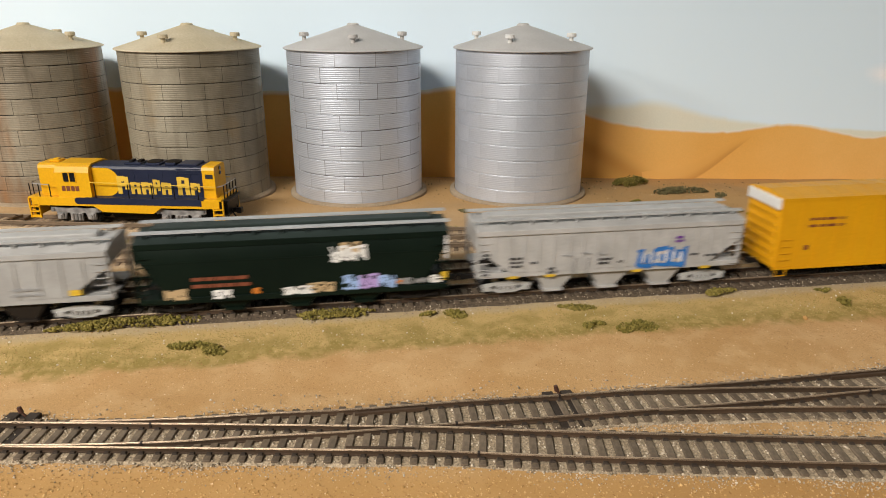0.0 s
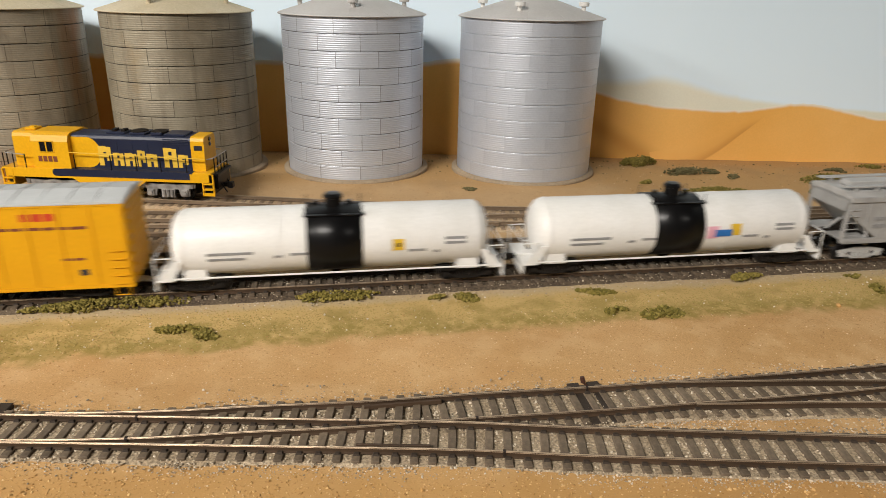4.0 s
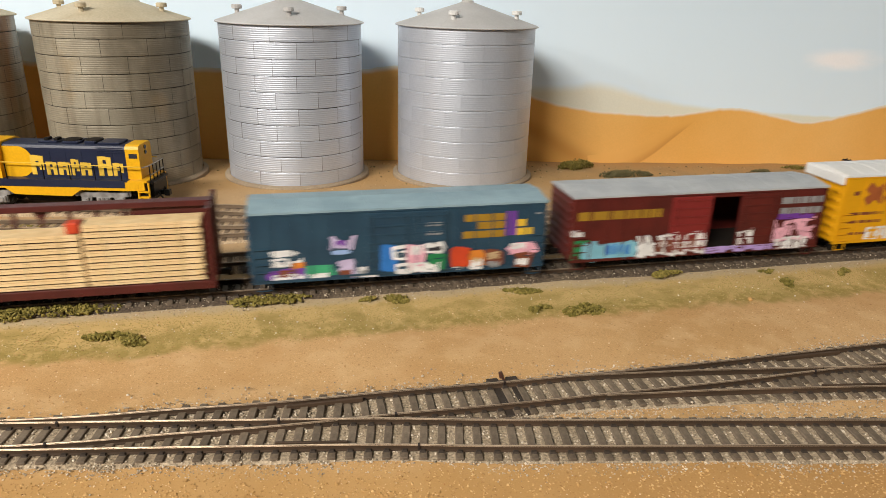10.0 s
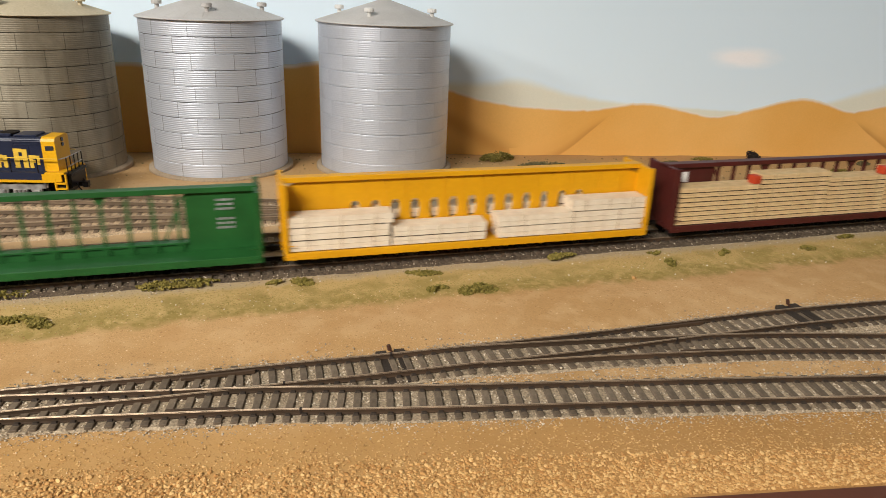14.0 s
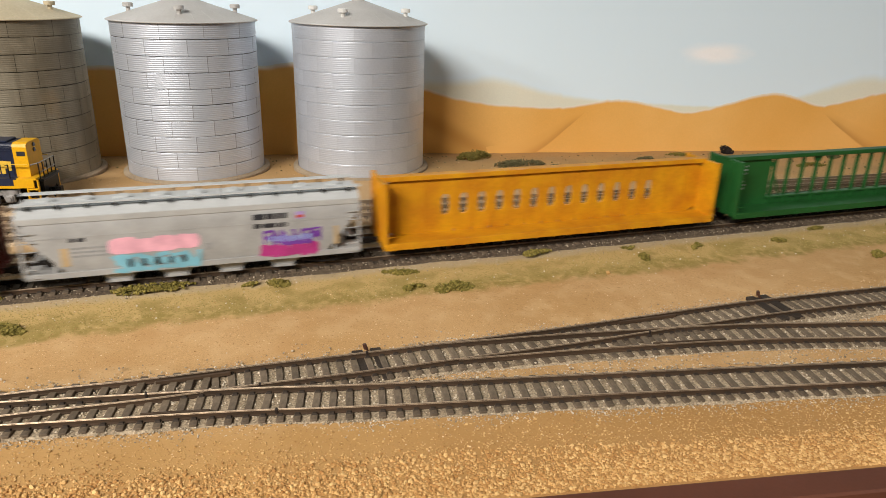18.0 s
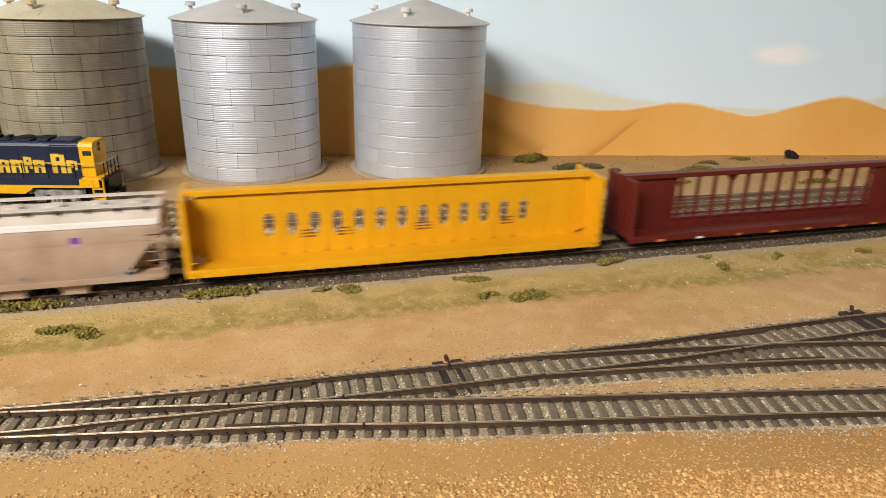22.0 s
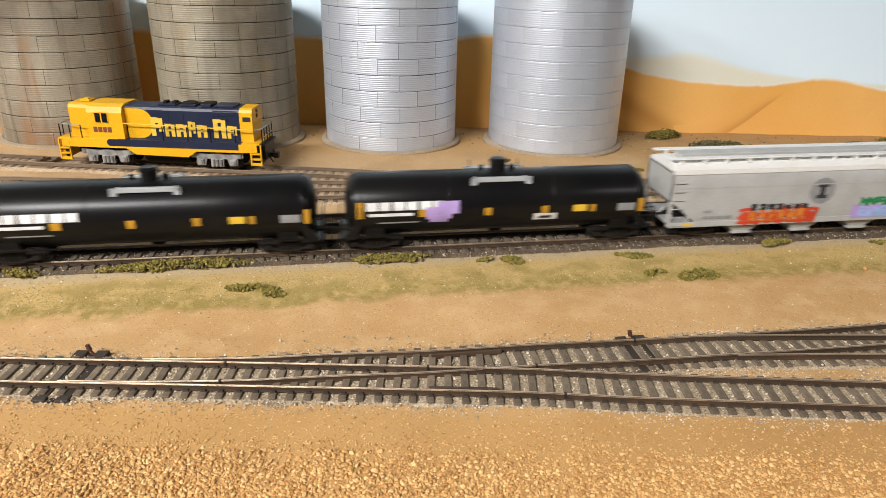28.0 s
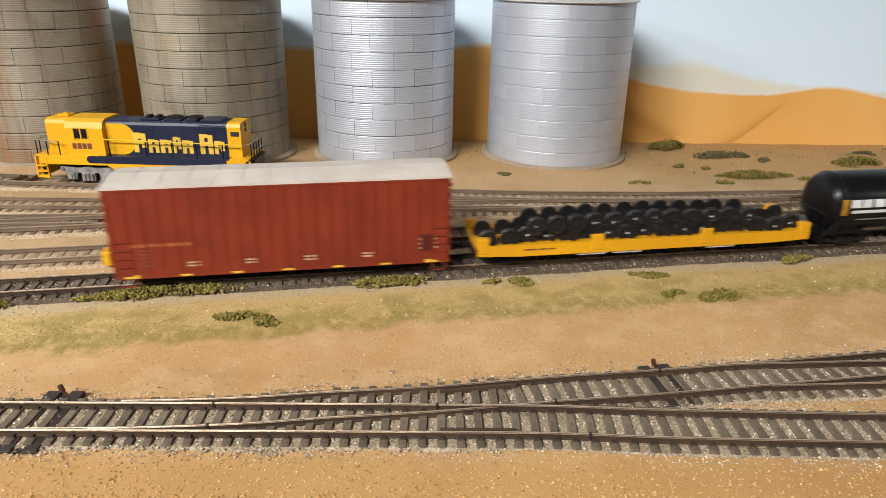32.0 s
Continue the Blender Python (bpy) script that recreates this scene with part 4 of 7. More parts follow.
# ---- covered hoppers ----
def hopper(name, a, b, label, material, roof, eave=42.0, top=50.0, sill=9.0, ribs=0, bays=3, slope_z=30.0, slope_x=26.0, rounded=True, frames="underframe", hatch="trough", bay_material=None, band=None, boards=None):
    car, h = new_car(name, a, b, label)
    # body: lofted cells whose underside rises towards the ends
    def under(x):
        e = h - abs(x)
        return sill + 2 if e > slope_x else sill + 2 + (slope_z - sill - 2) * (1 - e / slope_x)
    def width(z):
        if not rounded:
            return 17.0
        k = (z - sill) / (eave - sill)
        return 17.0 * (1 - 0.10 * max(0, (k - 0.72) / 0.28) ** 2 - 0.07 * max(0, (0.35 - k) / 0.35) ** 2)
    xs = [-h, -h + slope_x * 0.5, -h + slope_x] + list(np.linspace(-h + slope_x, h - slope_x, 9))[1:-1] + [h - slope_x, h - slope_x * 0.5, h]
    levels = 10
    bm = bmesh.new()
    rows = []
    for x in xs:
        zb = under(x)
        ring = []
        for s in (-1, 1):
            zs = [zb + (eave - zb) * i / levels for i in range(levels + 1)]
            if s > 0:
                zs = zs[::-1]
            ring += [bm.verts.new((x, s * width(z), z)) for z in zs]
        rows.append(ring)
    n = len(rows[0])
    for r0, r1 in zip(rows, rows[1:]):
        for i in range(n):
            bm.faces.new((r0[i], r1[i], r1[(i + 1) % n], r0[(i + 1) % n]))
    bm.faces.new(rows[0])
    bm.faces.new(rows[-1][::-1])
    bmesh.ops.recalc_face_normals(bm, faces=bm.faces)
    body = part("body", bm, material, car, smooth=rounded)
    if rounded:
        body.data.set_sharp_from_angle(angle=math.radians(35))
    # roof: eave chord, sloping sheets, hatch trough and running boards
    bm = bmesh.new()
    w = width(eave)
    o = [(-w - 0.7, eave - 1.2), (-w - 0.7, eave + 1.2), (-9, top - 3.0), (9, top - 3.0), (w + 0.7, eave + 1.2), (w + 0.7, eave - 1.2)]
    f = [bm.verts.new((-h, y, z)) for y, z in o]
    g = [bm.verts.new((h, y, z)) for y, z in o]
    bm.faces.new(f)
    bm.faces.new(g[::-1])
    for i in range(len(o)):
        j = (i + 1) % len(o)
        bm.faces.new((f[j], f[i], g[i], g[j]))
    bmesh.ops.recalc_face_normals(bm, faces=bm.faces)
    r = part("roof", bm, roof, car)
    part("top_chord", boxes((-h, h, -w - 1.1, -w + 0.3, eave - 1.8, eave + 1.4), (-h, h, w - 0.3, w + 1.1, eave - 1.8, eave + 1.4), bevel=0.25), band or material, car)
    part("running_board", boxes((-h - 1, h + 1, -12.6, -8.4, top - 1.0, top - 0.3), (-h - 1, h + 1, 8.4, 12.6, top - 1.0, top - 0.3)), boards or roof, r)
    k = int(2 * h / 13)
    for i in range(k):
        x = -h + 6 + (2 * h - 12) * i / (k - 1)
        pieces("board_bracket", [(x - 0.5, x + 0.5, q * 10.5 - 2.0, q * 10.5 + 2.0, top - 3.4, top - 0.95) for q in (-1, 1)], "underframe" if hatch == "round" else roof, r)
    if hatch == "trough":
        part("hatch", boxes((-h + 8, h - 8, -4.5, 4.5, top - 3.0, top + 0.2), bevel=0.5), roof if roof != "roof_white" else material, r, "long trough hatch")
    else:
        for i in range(9):
            x = -h + 12 + (2 * h - 24) * i / 8
            bm = bmesh.new()
            lathe(bm, [(4.4, top - 3.2), (4.4, top - 1.6), (3.6, top - 1.0), (0, top - 0.8)], 16, Matrix.Translation((x, 0, 0)))
            part("hatch", bm, roof, r, "round roof hatch")
    # sills, end platforms, bays
    part("side_sill", boxes((-h + 1, h - 1, -17.0, -15.6, sill - 0.6, sill + 2.6), (-h + 1, h - 1, 15.6, 17.0, sill - 0.6, sill + 2.6), bevel=0.15), material, car)
    part("centre_sill", boxes((-h, h, -2.5, 2.5, sill - 1, sill + 3.4)), "underframe", car)
    for q in (-1, 1):
        x0 = q * h
        part("end_platform", boxes((min(x0, x0 - q * slope_x * 0.8), max(x0, x0 - q * slope_x * 0.8), -15.6, 15.6, sill + 1.6, sill + 2.5)), material, car)
        bm = boxes((min(x0, x0 - q * 1.3), max(x0, x0 - q * 1.3), -16.8, -14.6, sill, eave - 1), (min(x0, x0 - q * 1.3), max(x0, x0 - q * 1.3), 14.6, 16.8, sill, eave - 1))
        cyl(bm, (x0 - q * slope_x * 0.75, -15.2, sill + 2.5), (x0 - q * slope_x * 0.75, -13.5, under(x0 - q * slope_x * 0.75) + 1), 0.8, 6)
        cyl(bm, (x0 - q * 0.8, 0, sill + 2.5), (x0 - q * slope_x * 0.5, 0, under(x0 - q * slope_x * 0.5)), 1.0, 6)
        part("end_frame", bm, material, car)
        stirrup_ladder(car, x0 - q * 4.2, sill + 1, eave - 6, material, 6, 6.5)
        part("brake_gear" if q < 0 else "end_tank", boxes((x0 - q * 12 - 4, x0 - q * 12 + 4, -8, 4, sill + 2.6, sill + 8), bevel=1.0), "underframe" if q < 0 else material, car)
    span = 2 * (h - 30)
    for i in range(bays):
        x = -span / 2 + span * (i + 0.5) / bays
        bm = bmesh.new()
        wt, wb = span / bays * 0.42, 4.6
        t_ = [bm.verts.new((x + sx * wt, sy * 15.4, sill + 2)) for sx, sy in ((-1, -1), (1, -1), (1, 1), (-1, 1))]
        u_ = [bm.verts.new((x + sx * wb, sy * 13.0, 2.8)) for sx, sy in ((-1, -1), (1, -1), (1, 1), (-1, 1))]
        bm.faces.new(u_)
        for j in range(4):
            bm.faces.new((t_[j], t_[(j + 1) % 4], u_[(j + 1) % 4], u_[j]))
        box(bm, x - wb - 1.2, x + wb + 1.2, -14, 14, 1.7, 3.1)
        bmesh.ops.recalc_face_normals(bm, faces=bm.faces)
        part("discharge_bay", bm, bay_material or material, car)
    if ribs:
        for i in range(ribs + 1):
            x = -h + 2 + (2 * h - 4) * i / ribs
            pieces("side_post", [(x - 0.55, x + 0.55, y_ - 0.3, y_ + 0.3, under(x) + 0.3, eave - 0.8) for y_ in (-17.2, 17.2)], material, car)
    else:
        part("seam", boxes((-h + 3, h - 3, -17.15, -16.6, eave - 9.6, eave - 9.0)), material, car)
    running_gear(car, h, 19, frames)
    return car, h


def hopper_y():
    return SIDE - 0.1


c, h = hopper("covered_hopper", 12.5, 171, "silver-grey ribbed covered hopper with blue graffiti", "silver", "silver", 40, 46, 13.5, ribs=18, bays=3, slope_z=30, slope_x=20, rounded=False, frames="hopper_white", bay_material="silver")
Y = -17.5
graffiti(c, 15, 45, 15, 26.5, "mark_blue", 3, 101, "bright blue sprayed letters", y=Y, fill=0.95)
graffiti(c, 17, 44, 17, 25, "mark_white", 6, 102, "white gaps in the blue letters", 0.35, y=Y, fill=0.35)
lines(c, 38, 43, 33, 2, "mark_purple", 1, 1.4, 2.2, y=Y, seed=103)
for x0, x1, z0, z1 in ((-60, -53, 17, 25), (-48, -44, 19, 22), (-38, -33, 13, 18), (-8, 0, 16, 22), (4, 8, 17, 20), (48, 53, 20, 22), (57, 65, 17, 21), (-75, -71, 22, 28), (-76, -72, 15, 16), (-76, -72, 18, 19), (69, 73, 18, 24)):
    lines(c, x0, x1, z1, max(1, int((z1 - z0) / 2.4)), "mark_black", 2, 1.3, 2.4, y=Y, seed=int(200 + x0))
for x in (-58, -36, 16, 58):
    mark(c, x - 3, x + 3, 12.0, 13.6, "mark_yellow")
for s0, (x, z) in enumerate(((-29, 25), (-23, 14), (-18, 26), (-15, 14), (-9, 25))):
    bm = bmesh.new()
    cyl(bm, (x, Y - 0.1, z), (x + (5 if z > 20 else 1.5), Y - 0.1, z - (1 if z > 20 else -9)), 0.35, 5)
    part("graffiti", bm, "mark_grey", c, "thin dark sprayed outline")

c, h = hopper("covered_hopper", -169.3, -2.9, "dark green covered hopper with white graffiti and logo", "dark_green", "roof_green", 41, 47.5, 9, bays=3, slope_z=36, slope_x=16, frames="underframe", bay_material="dark_green", boards="roof_grey")
graffiti(c, 18, 38, 28, 37, "mark_white", 4, 111, "slanted white railway emblem", fill=1.0)
graffiti(c, 24, 34, 32, 39, "mark_tan", 3, 112, "tan part of the emblem", 0.1)
graffiti(c, 81, 92 - 9.5, 24, 40, "mark_white", 1, 113, "white sprayed letters on the end frame")
for k, (x0, x1, z0, z1, m, n) in enumerate(((-69, -58, 11, 16.5, "mark_tan", 2), (-45, -35, 10.5, 15, "mark_white", 2), (-8, 8, 10.5, 15, "mark_white", 4), (6, 19, 11, 16.5, "mark_tan", 3), (24, 33, 11.5, 20, "mark_pale_blue", 2), (33, 43, 11.5, 20, "mark_lilac", 2), (44, 53, 11.5, 19, "mark_pale_blue", 2),
                                            (54, 62, 13, 16, "mark_grey", 2), (64, 71, 13, 16, "mark_grey", 2), (73, 79, 13, 17, "mark_white", 2), (-24, -20, 12.5, 15, "mark_orange", 1), (54, 57, 13, 16, "mark_orange", 1))):
    graffiti(c, x0, x1, z0, z1, m, n, 115 + k, "sprayed tag", 0.12)
lines(c, -55, -25, 23, 2, "mark_brown", 3, 2.0, 4.0, seed=130)
part("yellow_panel", boxes((79, 82, -17.35, -16.9, 14, 19)), "mark_yellow", c)

c, h = hopper("covered_hopper", -340, -181, "dull grey covered hopper with faded stencils", "grey", "silver", 39.5, 46, 13.5, ribs=14, bays=3, slope_z=32, slope_x=22, rounded=False, frames="hopper_white", bay_material="underframe")
lines(c, -62, -50, 29, 2, "mark_grey", 2, 2.2, 4.4, y=Y, seed=141)
mark(c, 58, 64, 17, 20, "mark_yellow", y=Y)
lines(c, 30, 45, 22, 2, "mark_grey", 2, 1.2, 3, y=Y, seed=142)

c, h = hopper("covered_hopper", -2661, -2486, "light grey four-bay covered hopper with pink and purple graffiti", "grey", "roof_pale", 39, 47, 8, bays=4, slope_z=34, slope_x=20, hatch="round", band="hopper_white", bay_material="grey")
graffiti(c, -44, -2, 18, 27.5, "mark_pink", 4, 151, "pink sprayed cloud", jag=0.1, fill=1.15, solid=True)
graffiti(c, -45, -2, 8.5, 17.5, "mark_cyan", 6, 152, "pale blue sprayed letters", 0.3)
graffiti(c, -40, -6, 11, 15.5, "mark_black", 5, 153, "dark strokes in the letters", 0.5, fill=0.3)
graffiti(c, 33, 64, 16, 25, "mark_purple", 6, 154, "dark blue and purple sprayed letters", 0.25)
graffiti(c, 31, 63, 9, 17, "mark_magenta", 6, 155, "magenta sprayed block", 0.15, solid=True)
graffiti(c, 35, 60, 18, 22, "mark_pale_blue", 7, 156, "blue strokes", 0.45, fill=0.4)
lines(c, 28, 46, 35, 2, "mark_black", 2, 3.2, 5.0, seed=157)
mark(c, 51, 55.5, 31, 35, "mark_lilac", label="small shield emblem")
mark(c, 51.4, 55.1, 31.6, 33.2, "mark_red", y=SIDE - 0.12)
lines(c, -64, -56, 29, 1, "mark_black", 2, 2.0, seed=158)
lines(c, -64, -45, 24, 3, "mark_grey", 3, 1.1, 2.2, seed=159)
mark(c, -69, -65, 14, 24, "mark_tan")
mark(c, 72, 74.5, 14, 25, "mark_tan")
mark(c, 2, 5, 17, 21, "mark_grey")

c, h = hopper("covered_hopper", -3352, -3177, "dusty tan weathered four-bay covered hopper", "tan", "roof_tan", 39, 47, 8, bays=4, slope_z=34, slope_x=20, hatch="round", band="roof_white", bay_material="tan")
mark(c, 45.5, 50, 30, 33, "mark_purple", label="faded shield emblem")
mark(c, 46, 49.5, 28, 29.6, "mark_lilac")
lines(c, -62, -54, 27, 1, "mark_grey", 1, 2.6, seed=161)
lines(c, -62, -46, 21, 1, "mark_grey", 3, 2.6, seed=162)
lines(c, 64, 72, 14, 2, "mark_grey", 2, 1.4, 2.4, seed=163)
lines(c, 20, 26, 14, 1, "mark_grey", 2, 1.2, seed=164)


def ring_logo(c, x, z, r):
    bm = bmesh.new()
    n = 28
    o = [bm.verts.new((x + r * math.cos(2 * math.pi * i / n), SIDE - 0.12, z + r * math.sin(2 * math.pi * i / n))) for i in range(n)]
    i_ = [bm.verts.new((x + r * 0.1 * math.cos(2 * math.pi * i / n), SIDE - 0.12, z + r * 0.1 * math.sin(2 * math.pi * i / n))) for i in range(n)]
    for i in range(n):
        j = (i + 1) % n
        bm.faces.new((o[i], o[j], i_[j], i_[i]))
    r1 = bmesh.ops.extrude_face_region(bm, geom=bm.faces[:])
    bmesh.ops.translate(bm, vec=(0, 0.15, 0), verts=[v for v in r1["geom"] if isinstance(v, bmesh.types.BMVert)])
    bmesh.ops.recalc_face_normals(bm, faces=bm.faces)
    part("emblem", bm, "mark_disc", c, "round dark grey emblem")
    part("emblem", boxes((x - r * 0.42, x + r * 0.42, SIDE - 0.14, SIDE + 0.05, z + r * 0.28, z + r * 0.56), (x - r * 0.2, x + r * 0.2, SIDE - 0.14, SIDE + 0.05, z - r * 0.3, z + r * 0.28), (x - r * 0.42, x + r * 0.42, SIDE - 0.14, SIDE + 0.05, z - r * 0.58, z - r * 0.3)), "mark_black", c, "dark bar letter in the ring")


for a, b, sprayed, tone in ((-3545, -3363, False, "hopper_white"), (-3726, -3552, True, "hopper_white")):
    c, h = hopper("covered_hopper", a, b, "white covered hopper with red and blue graffiti" if sprayed else "off-white covered hopper with streaks of dirt", tone, "roof_white", 41, 48, 8.5, bays=3, slope_z=24, slope_x=17, band="roof_white", bay_material="hopper_white")
    ring_logo(c, 6.5, 27.5, 8.0)
    lines(c, -66, -60, 18, 1, "mark_grey", 1, 1.6, seed=171)
    lines(c, -66, -48, 14.5, 1, "mark_grey", 3, 1.6, seed=172)
    lines(c, -6, 2, 12, 1, "mark_black", 1, 1.4, seed=173)
    for x in (-75, 70):
        mark(c, x - 3, x + 3, 9.0, 10.8, "mark_yellow")
    if sprayed:
        graffiti(c, -44, 4, 9, 19, "mark_red", 7, 175, "red sprayed letters", fill=1.15)
        graffiti(c, -38, -2, 10, 17, "mark_orange", 6, 176, "orange sprayed letters", 0.35, fill=0.6)
        graffiti(c, -38, 0, 17.5, 20.5, "mark_black", 7, 177, "dark outline of the letters", 0.4, fill=0.7)
        graffiti(c, 33, 58, 17, 22.5, "mark_green", 5, 178, "green sprayed letters", 0.2)
        graffiti(c, 29, 61, 9.5, 18, "mark_lilac", 6, 179, "violet sprayed patch", 0.3, solid=True)
        graffiti(c, 33, 57, 10.5, 17, "mark_pale_blue", 5, 180, "sky blue sprayed letters", 0.5, fill=0.8)


# ---- tank cars ----
def tank_car(a, b, label, material, band=None, fitting="black", r=17.0, zc=24.0, sill_material="white", half_tank=None):
    car, h = new_car("tank_car", a, b, label)
    L = half_tank or h - 7
    prof = [(0, -L), (r * 0.45, -L + 0.6), (r * 0.75, -L + 2.0), (r * 0.93, -L + 4.6), (r, -L + 8), (r, -L * 0.33), (r, L * 0.33), (r, L - 8), (r * 0.93, L - 4.6), (r * 0.75, L - 2.0), (r * 0.45, L - 0.6), (0, L)]
    m = Matrix.Translation((0, 0, zc)) @ Matrix.Rotation(math.pi / 2, 4, "Y")
    t = part("tank", lathe(bmesh.new(), prof, 48, m), material, car, smooth=True)
    for x in (-L + 8, -L * 0.34, L * 0.34, L - 8):
        part("weld_band", lathe(bmesh.new(), [(r - 0.2, x - 0.5), (r + 0.18, x - 0.4), (r + 0.18, x + 0.4), (r - 0.2, x + 0.5)], 48, m), material, t, smooth=True)
    if band:
        part("wrap_band", lathe(bmesh.new(), [(r - 0.2, -14), (r + 0.45, -13.8), (r + 0.45, 13.8), (r - 0.2, 14)], 48, m), band, t, "black band round the middle of the tank", smooth=True)
    # dome fittings and platform
    top = zc + r
    bm = bmesh.new()
    lathe(bm, [(4.4, top - 1), (4.4, top + 4.2), (5.0, top + 4.4), (5.0, top + 5.4), (3.6, top + 6.6), (0, top + 6.9)], 20)
    part("manway", bm, fitting, car)
    part("platform", boxes((-15, 15, -11, -6, top - 2.6, top - 1.9), (-15, 15, 6, 11, top - 2.6, top - 1.9), (-15, -13, -11, 11, top - 2.6, top - 1.7), (13, 15, -11, 11, top - 2.6, top - 1.7)), "roof_grey" if material == "black" else fitting, car)
    for q in (-1, 1) if material == "black" else ():
        y0, y1 = sorted((q * 11.0, q * 12.2))
        bm = boxes((-17, -13.5, y0, y1, top - 8.5, top - 1.2), (13.5, 17, y0, y1, top - 8.5, top - 1.2), (-17, 17, y0, y1, top - 3.6, top - 1.2), bevel=0.2)
        part("platform_frame", bm, "roof_grey", car)
    bm = bmesh.new()
    for x in (-14, 14):
        cyl(bm, (x, -10.8, top - 2), (x, -10.8, top + 2.6), 0.3, 5)
        cyl(bm, (x, 10.8, top - 2), (x, 10.8, top + 2.6), 0.3, 5)
    cyl(bm, (8, 0, top - 0.5), (8, 0, top + 2.6), 1.6, 10)
    cyl(bm, (-9, 2, top - 0.5), (-9, 2, top + 2.0), 1.3, 10)
    part("valves", bm, fitting, car)
    # frame, saddles, ends, rails
    part("stub_sill", boxes((-h, -h + 40, -3, 3, 6.5, 10.5), (h - 40, h, -3, 3, 6.5, 10.5), bevel=0.3), "underframe" if material == "black" else sill_material, car)
    for q in (-1, 1):
        x = q * (h - 19)
        bm = bmesh.new()
        plate(bm, [(x - 6, 8), (x + 6, 8), (x + 4.5, 16), (x - 4.5, 16)], -13.5, 13.5)
        part("saddle", bm, sill_material, car)
        part("end_platform", boxes((min(q * h, q * (h - 9)), max(q * h, q * (h - 9)), -16, 16, 8.6, 9.6), (min(q * h, q * (h - 1)), max(q * h, q * (h - 1)), -16, 16, 4.0, 9.6), bevel=0.2), sill_material, car)
        xa, xb = q * (h - 8.5), q * (h - 0.6)
        for y in (-15.5, 15.5):
            for x in (xa, xb):
                part("rail_post", cyl(bmesh.new(), (x, y, 9), (x, y, 21), 0.35, 5), sill_material, car)
            part("handrail", cyl(bmesh.new(), (xa, y, 21), (xb, y, 21), 0.35, 5), sill_material, car)
        part("handrail", cyl(bmesh.new(), (xb, -15.5, 21), (xb, 15.5, 21), 0.35, 5), sill_material, car)
        bm = bmesh.new()
        plate(bm, [(q * (h - 1.5), 9), (q * (h - 9), 9), (q * (h - 13), 19), (q * (h - 10), 19)], -15.8, -15.0)
        part("brace", bm, sill_material, car)
    for s in (-1, 1):
        bm = bmesh.new()
        cyl(bm, (-h + 9, s * 16.6, 10.4), (h - 9, s * 16.6, 10.4), 0.5, 6)
        part("side_pipe", bm, sill_material, car)
    bm = bmesh.new()
    lathe(bm, [(0, 4.0), (3.0, 4.2), (4.2, 6.6), (4.2, 8.5)], 14)
    part("bottom_outlet", bm, "underframe", car)
    running_gear(car, h, 19)
    return car, h


def tank_mark(car, x0, x1, z0, z1, material, r=17.0, zc=24.0, label="", lift=0.16):
    """A patch that follows the tank's round side."""
    bm = bmesh.new()
    rows = 5
    v = []
    for i in range(rows + 1):
        z = z0 + (z1 - z0) * i / rows
        y = -math.sqrt(max(0.0, (r + lift) ** 2 - (z - zc) ** 2))
        v.append((bm.verts.new((x0, y, z)), bm.verts.new((x1, y, z)), bm.verts.new((x0, y + 0.4, z)), bm.verts.new((x1, y + 0.4, z))))
    for a_, b_ in zip(v, v[1:]):
        bm.faces.new((a_[0], a_[1], b_[1], b_[0]))
        bm.faces.new((a_[2], a_[0], b_[0], b_[2]))
        bm.faces.new((a_[1], a_[3], b_[3], b_[1]))
    bm.faces.new((v[0][0], v[0][2], v[0][3], v[0][1]))
    bm.faces.new((v[-1][0], v[-1][1], v[-1][3], v[-1][2]))
    return part("marking", bm, material, car, label)


c1, h1 = tank_car(-527, -351, "white tank car with a black middle band and graffiti", "white", "black")
c2, h2 = tank_car(-713, -537, "white tank car with a black middle band", "white", "black")
for c in (c1, c2):
    for x0, x1, z in ((-62, -40, 22), (-62, -44, 19), (56, 67, 26), (56, 67, 23.5), (37, 46, 20), (-30, -26, 19.5), (-22, -14, 20.5), (50, 53, 19)):
        tank_mark(c, x0, x1, z, z + 1.4, "mark_grey")
tank_mark(c1, 15.5, 22, 20, 27, "mark_pink", label="red and pink sprayed patch")
tank_mark(c1, 20, 30, 21, 25, "mark_blue", lift=0.25, label="dark sprayed letters")
tank_mark(c1, 29, 35, 21.5, 28, "mark_yellow", lift=0.2, label="yellow sprayed patch")
tank_mark(c2, 29, 35, 21, 27, "mark_yellow", label="yellow placard")
tank_mark(c2, 31, 33, 23, 25, "mark_black", lift=0.3)

b1, hb = tank_car(-3912, -3735, "black tank car with white lettering bars and violet graffiti", "black", sill_material="black", half_tank=85.5)
b2, hb = tank_car(-4096, -3920, "black tank car with white lettering bars and yellow placards", "black", sill_material="black", half_tank=85)
for c in (b1, b2):
    for i in range(6):
        tank_mark(c, -74 + i * 7.2, -74 + i * 7.2 + (5.6 if i % 2 else 6.2), 24.8, 29.2, "mark_white", label="white block of large lettering")
    tank_mark(c, -73, -49, 21.5, 23.2, "mark_white")
    for x0, x1, z0, z1 in ((-79, -75.5, 20.5, 29.5), (-46, -41, 20.5, 24.5), (-10, -6, 20, 24.5), (22, 26, 20, 24.5), (40, 48, 20.5, 24.5), (50, 53, 20, 24.5), (78, 81, 19, 27)):
        tank_mark(c, x0, x1, z0, z1, "mark_amber" if x0 != 40 else "mark_yellow", label="small amber placard")
    tank_mark(c, -68, -46, 17, 17.8, "mark_grey")
    tank_mark(c, 66, 76, 20, 24.5, "mark_grey")
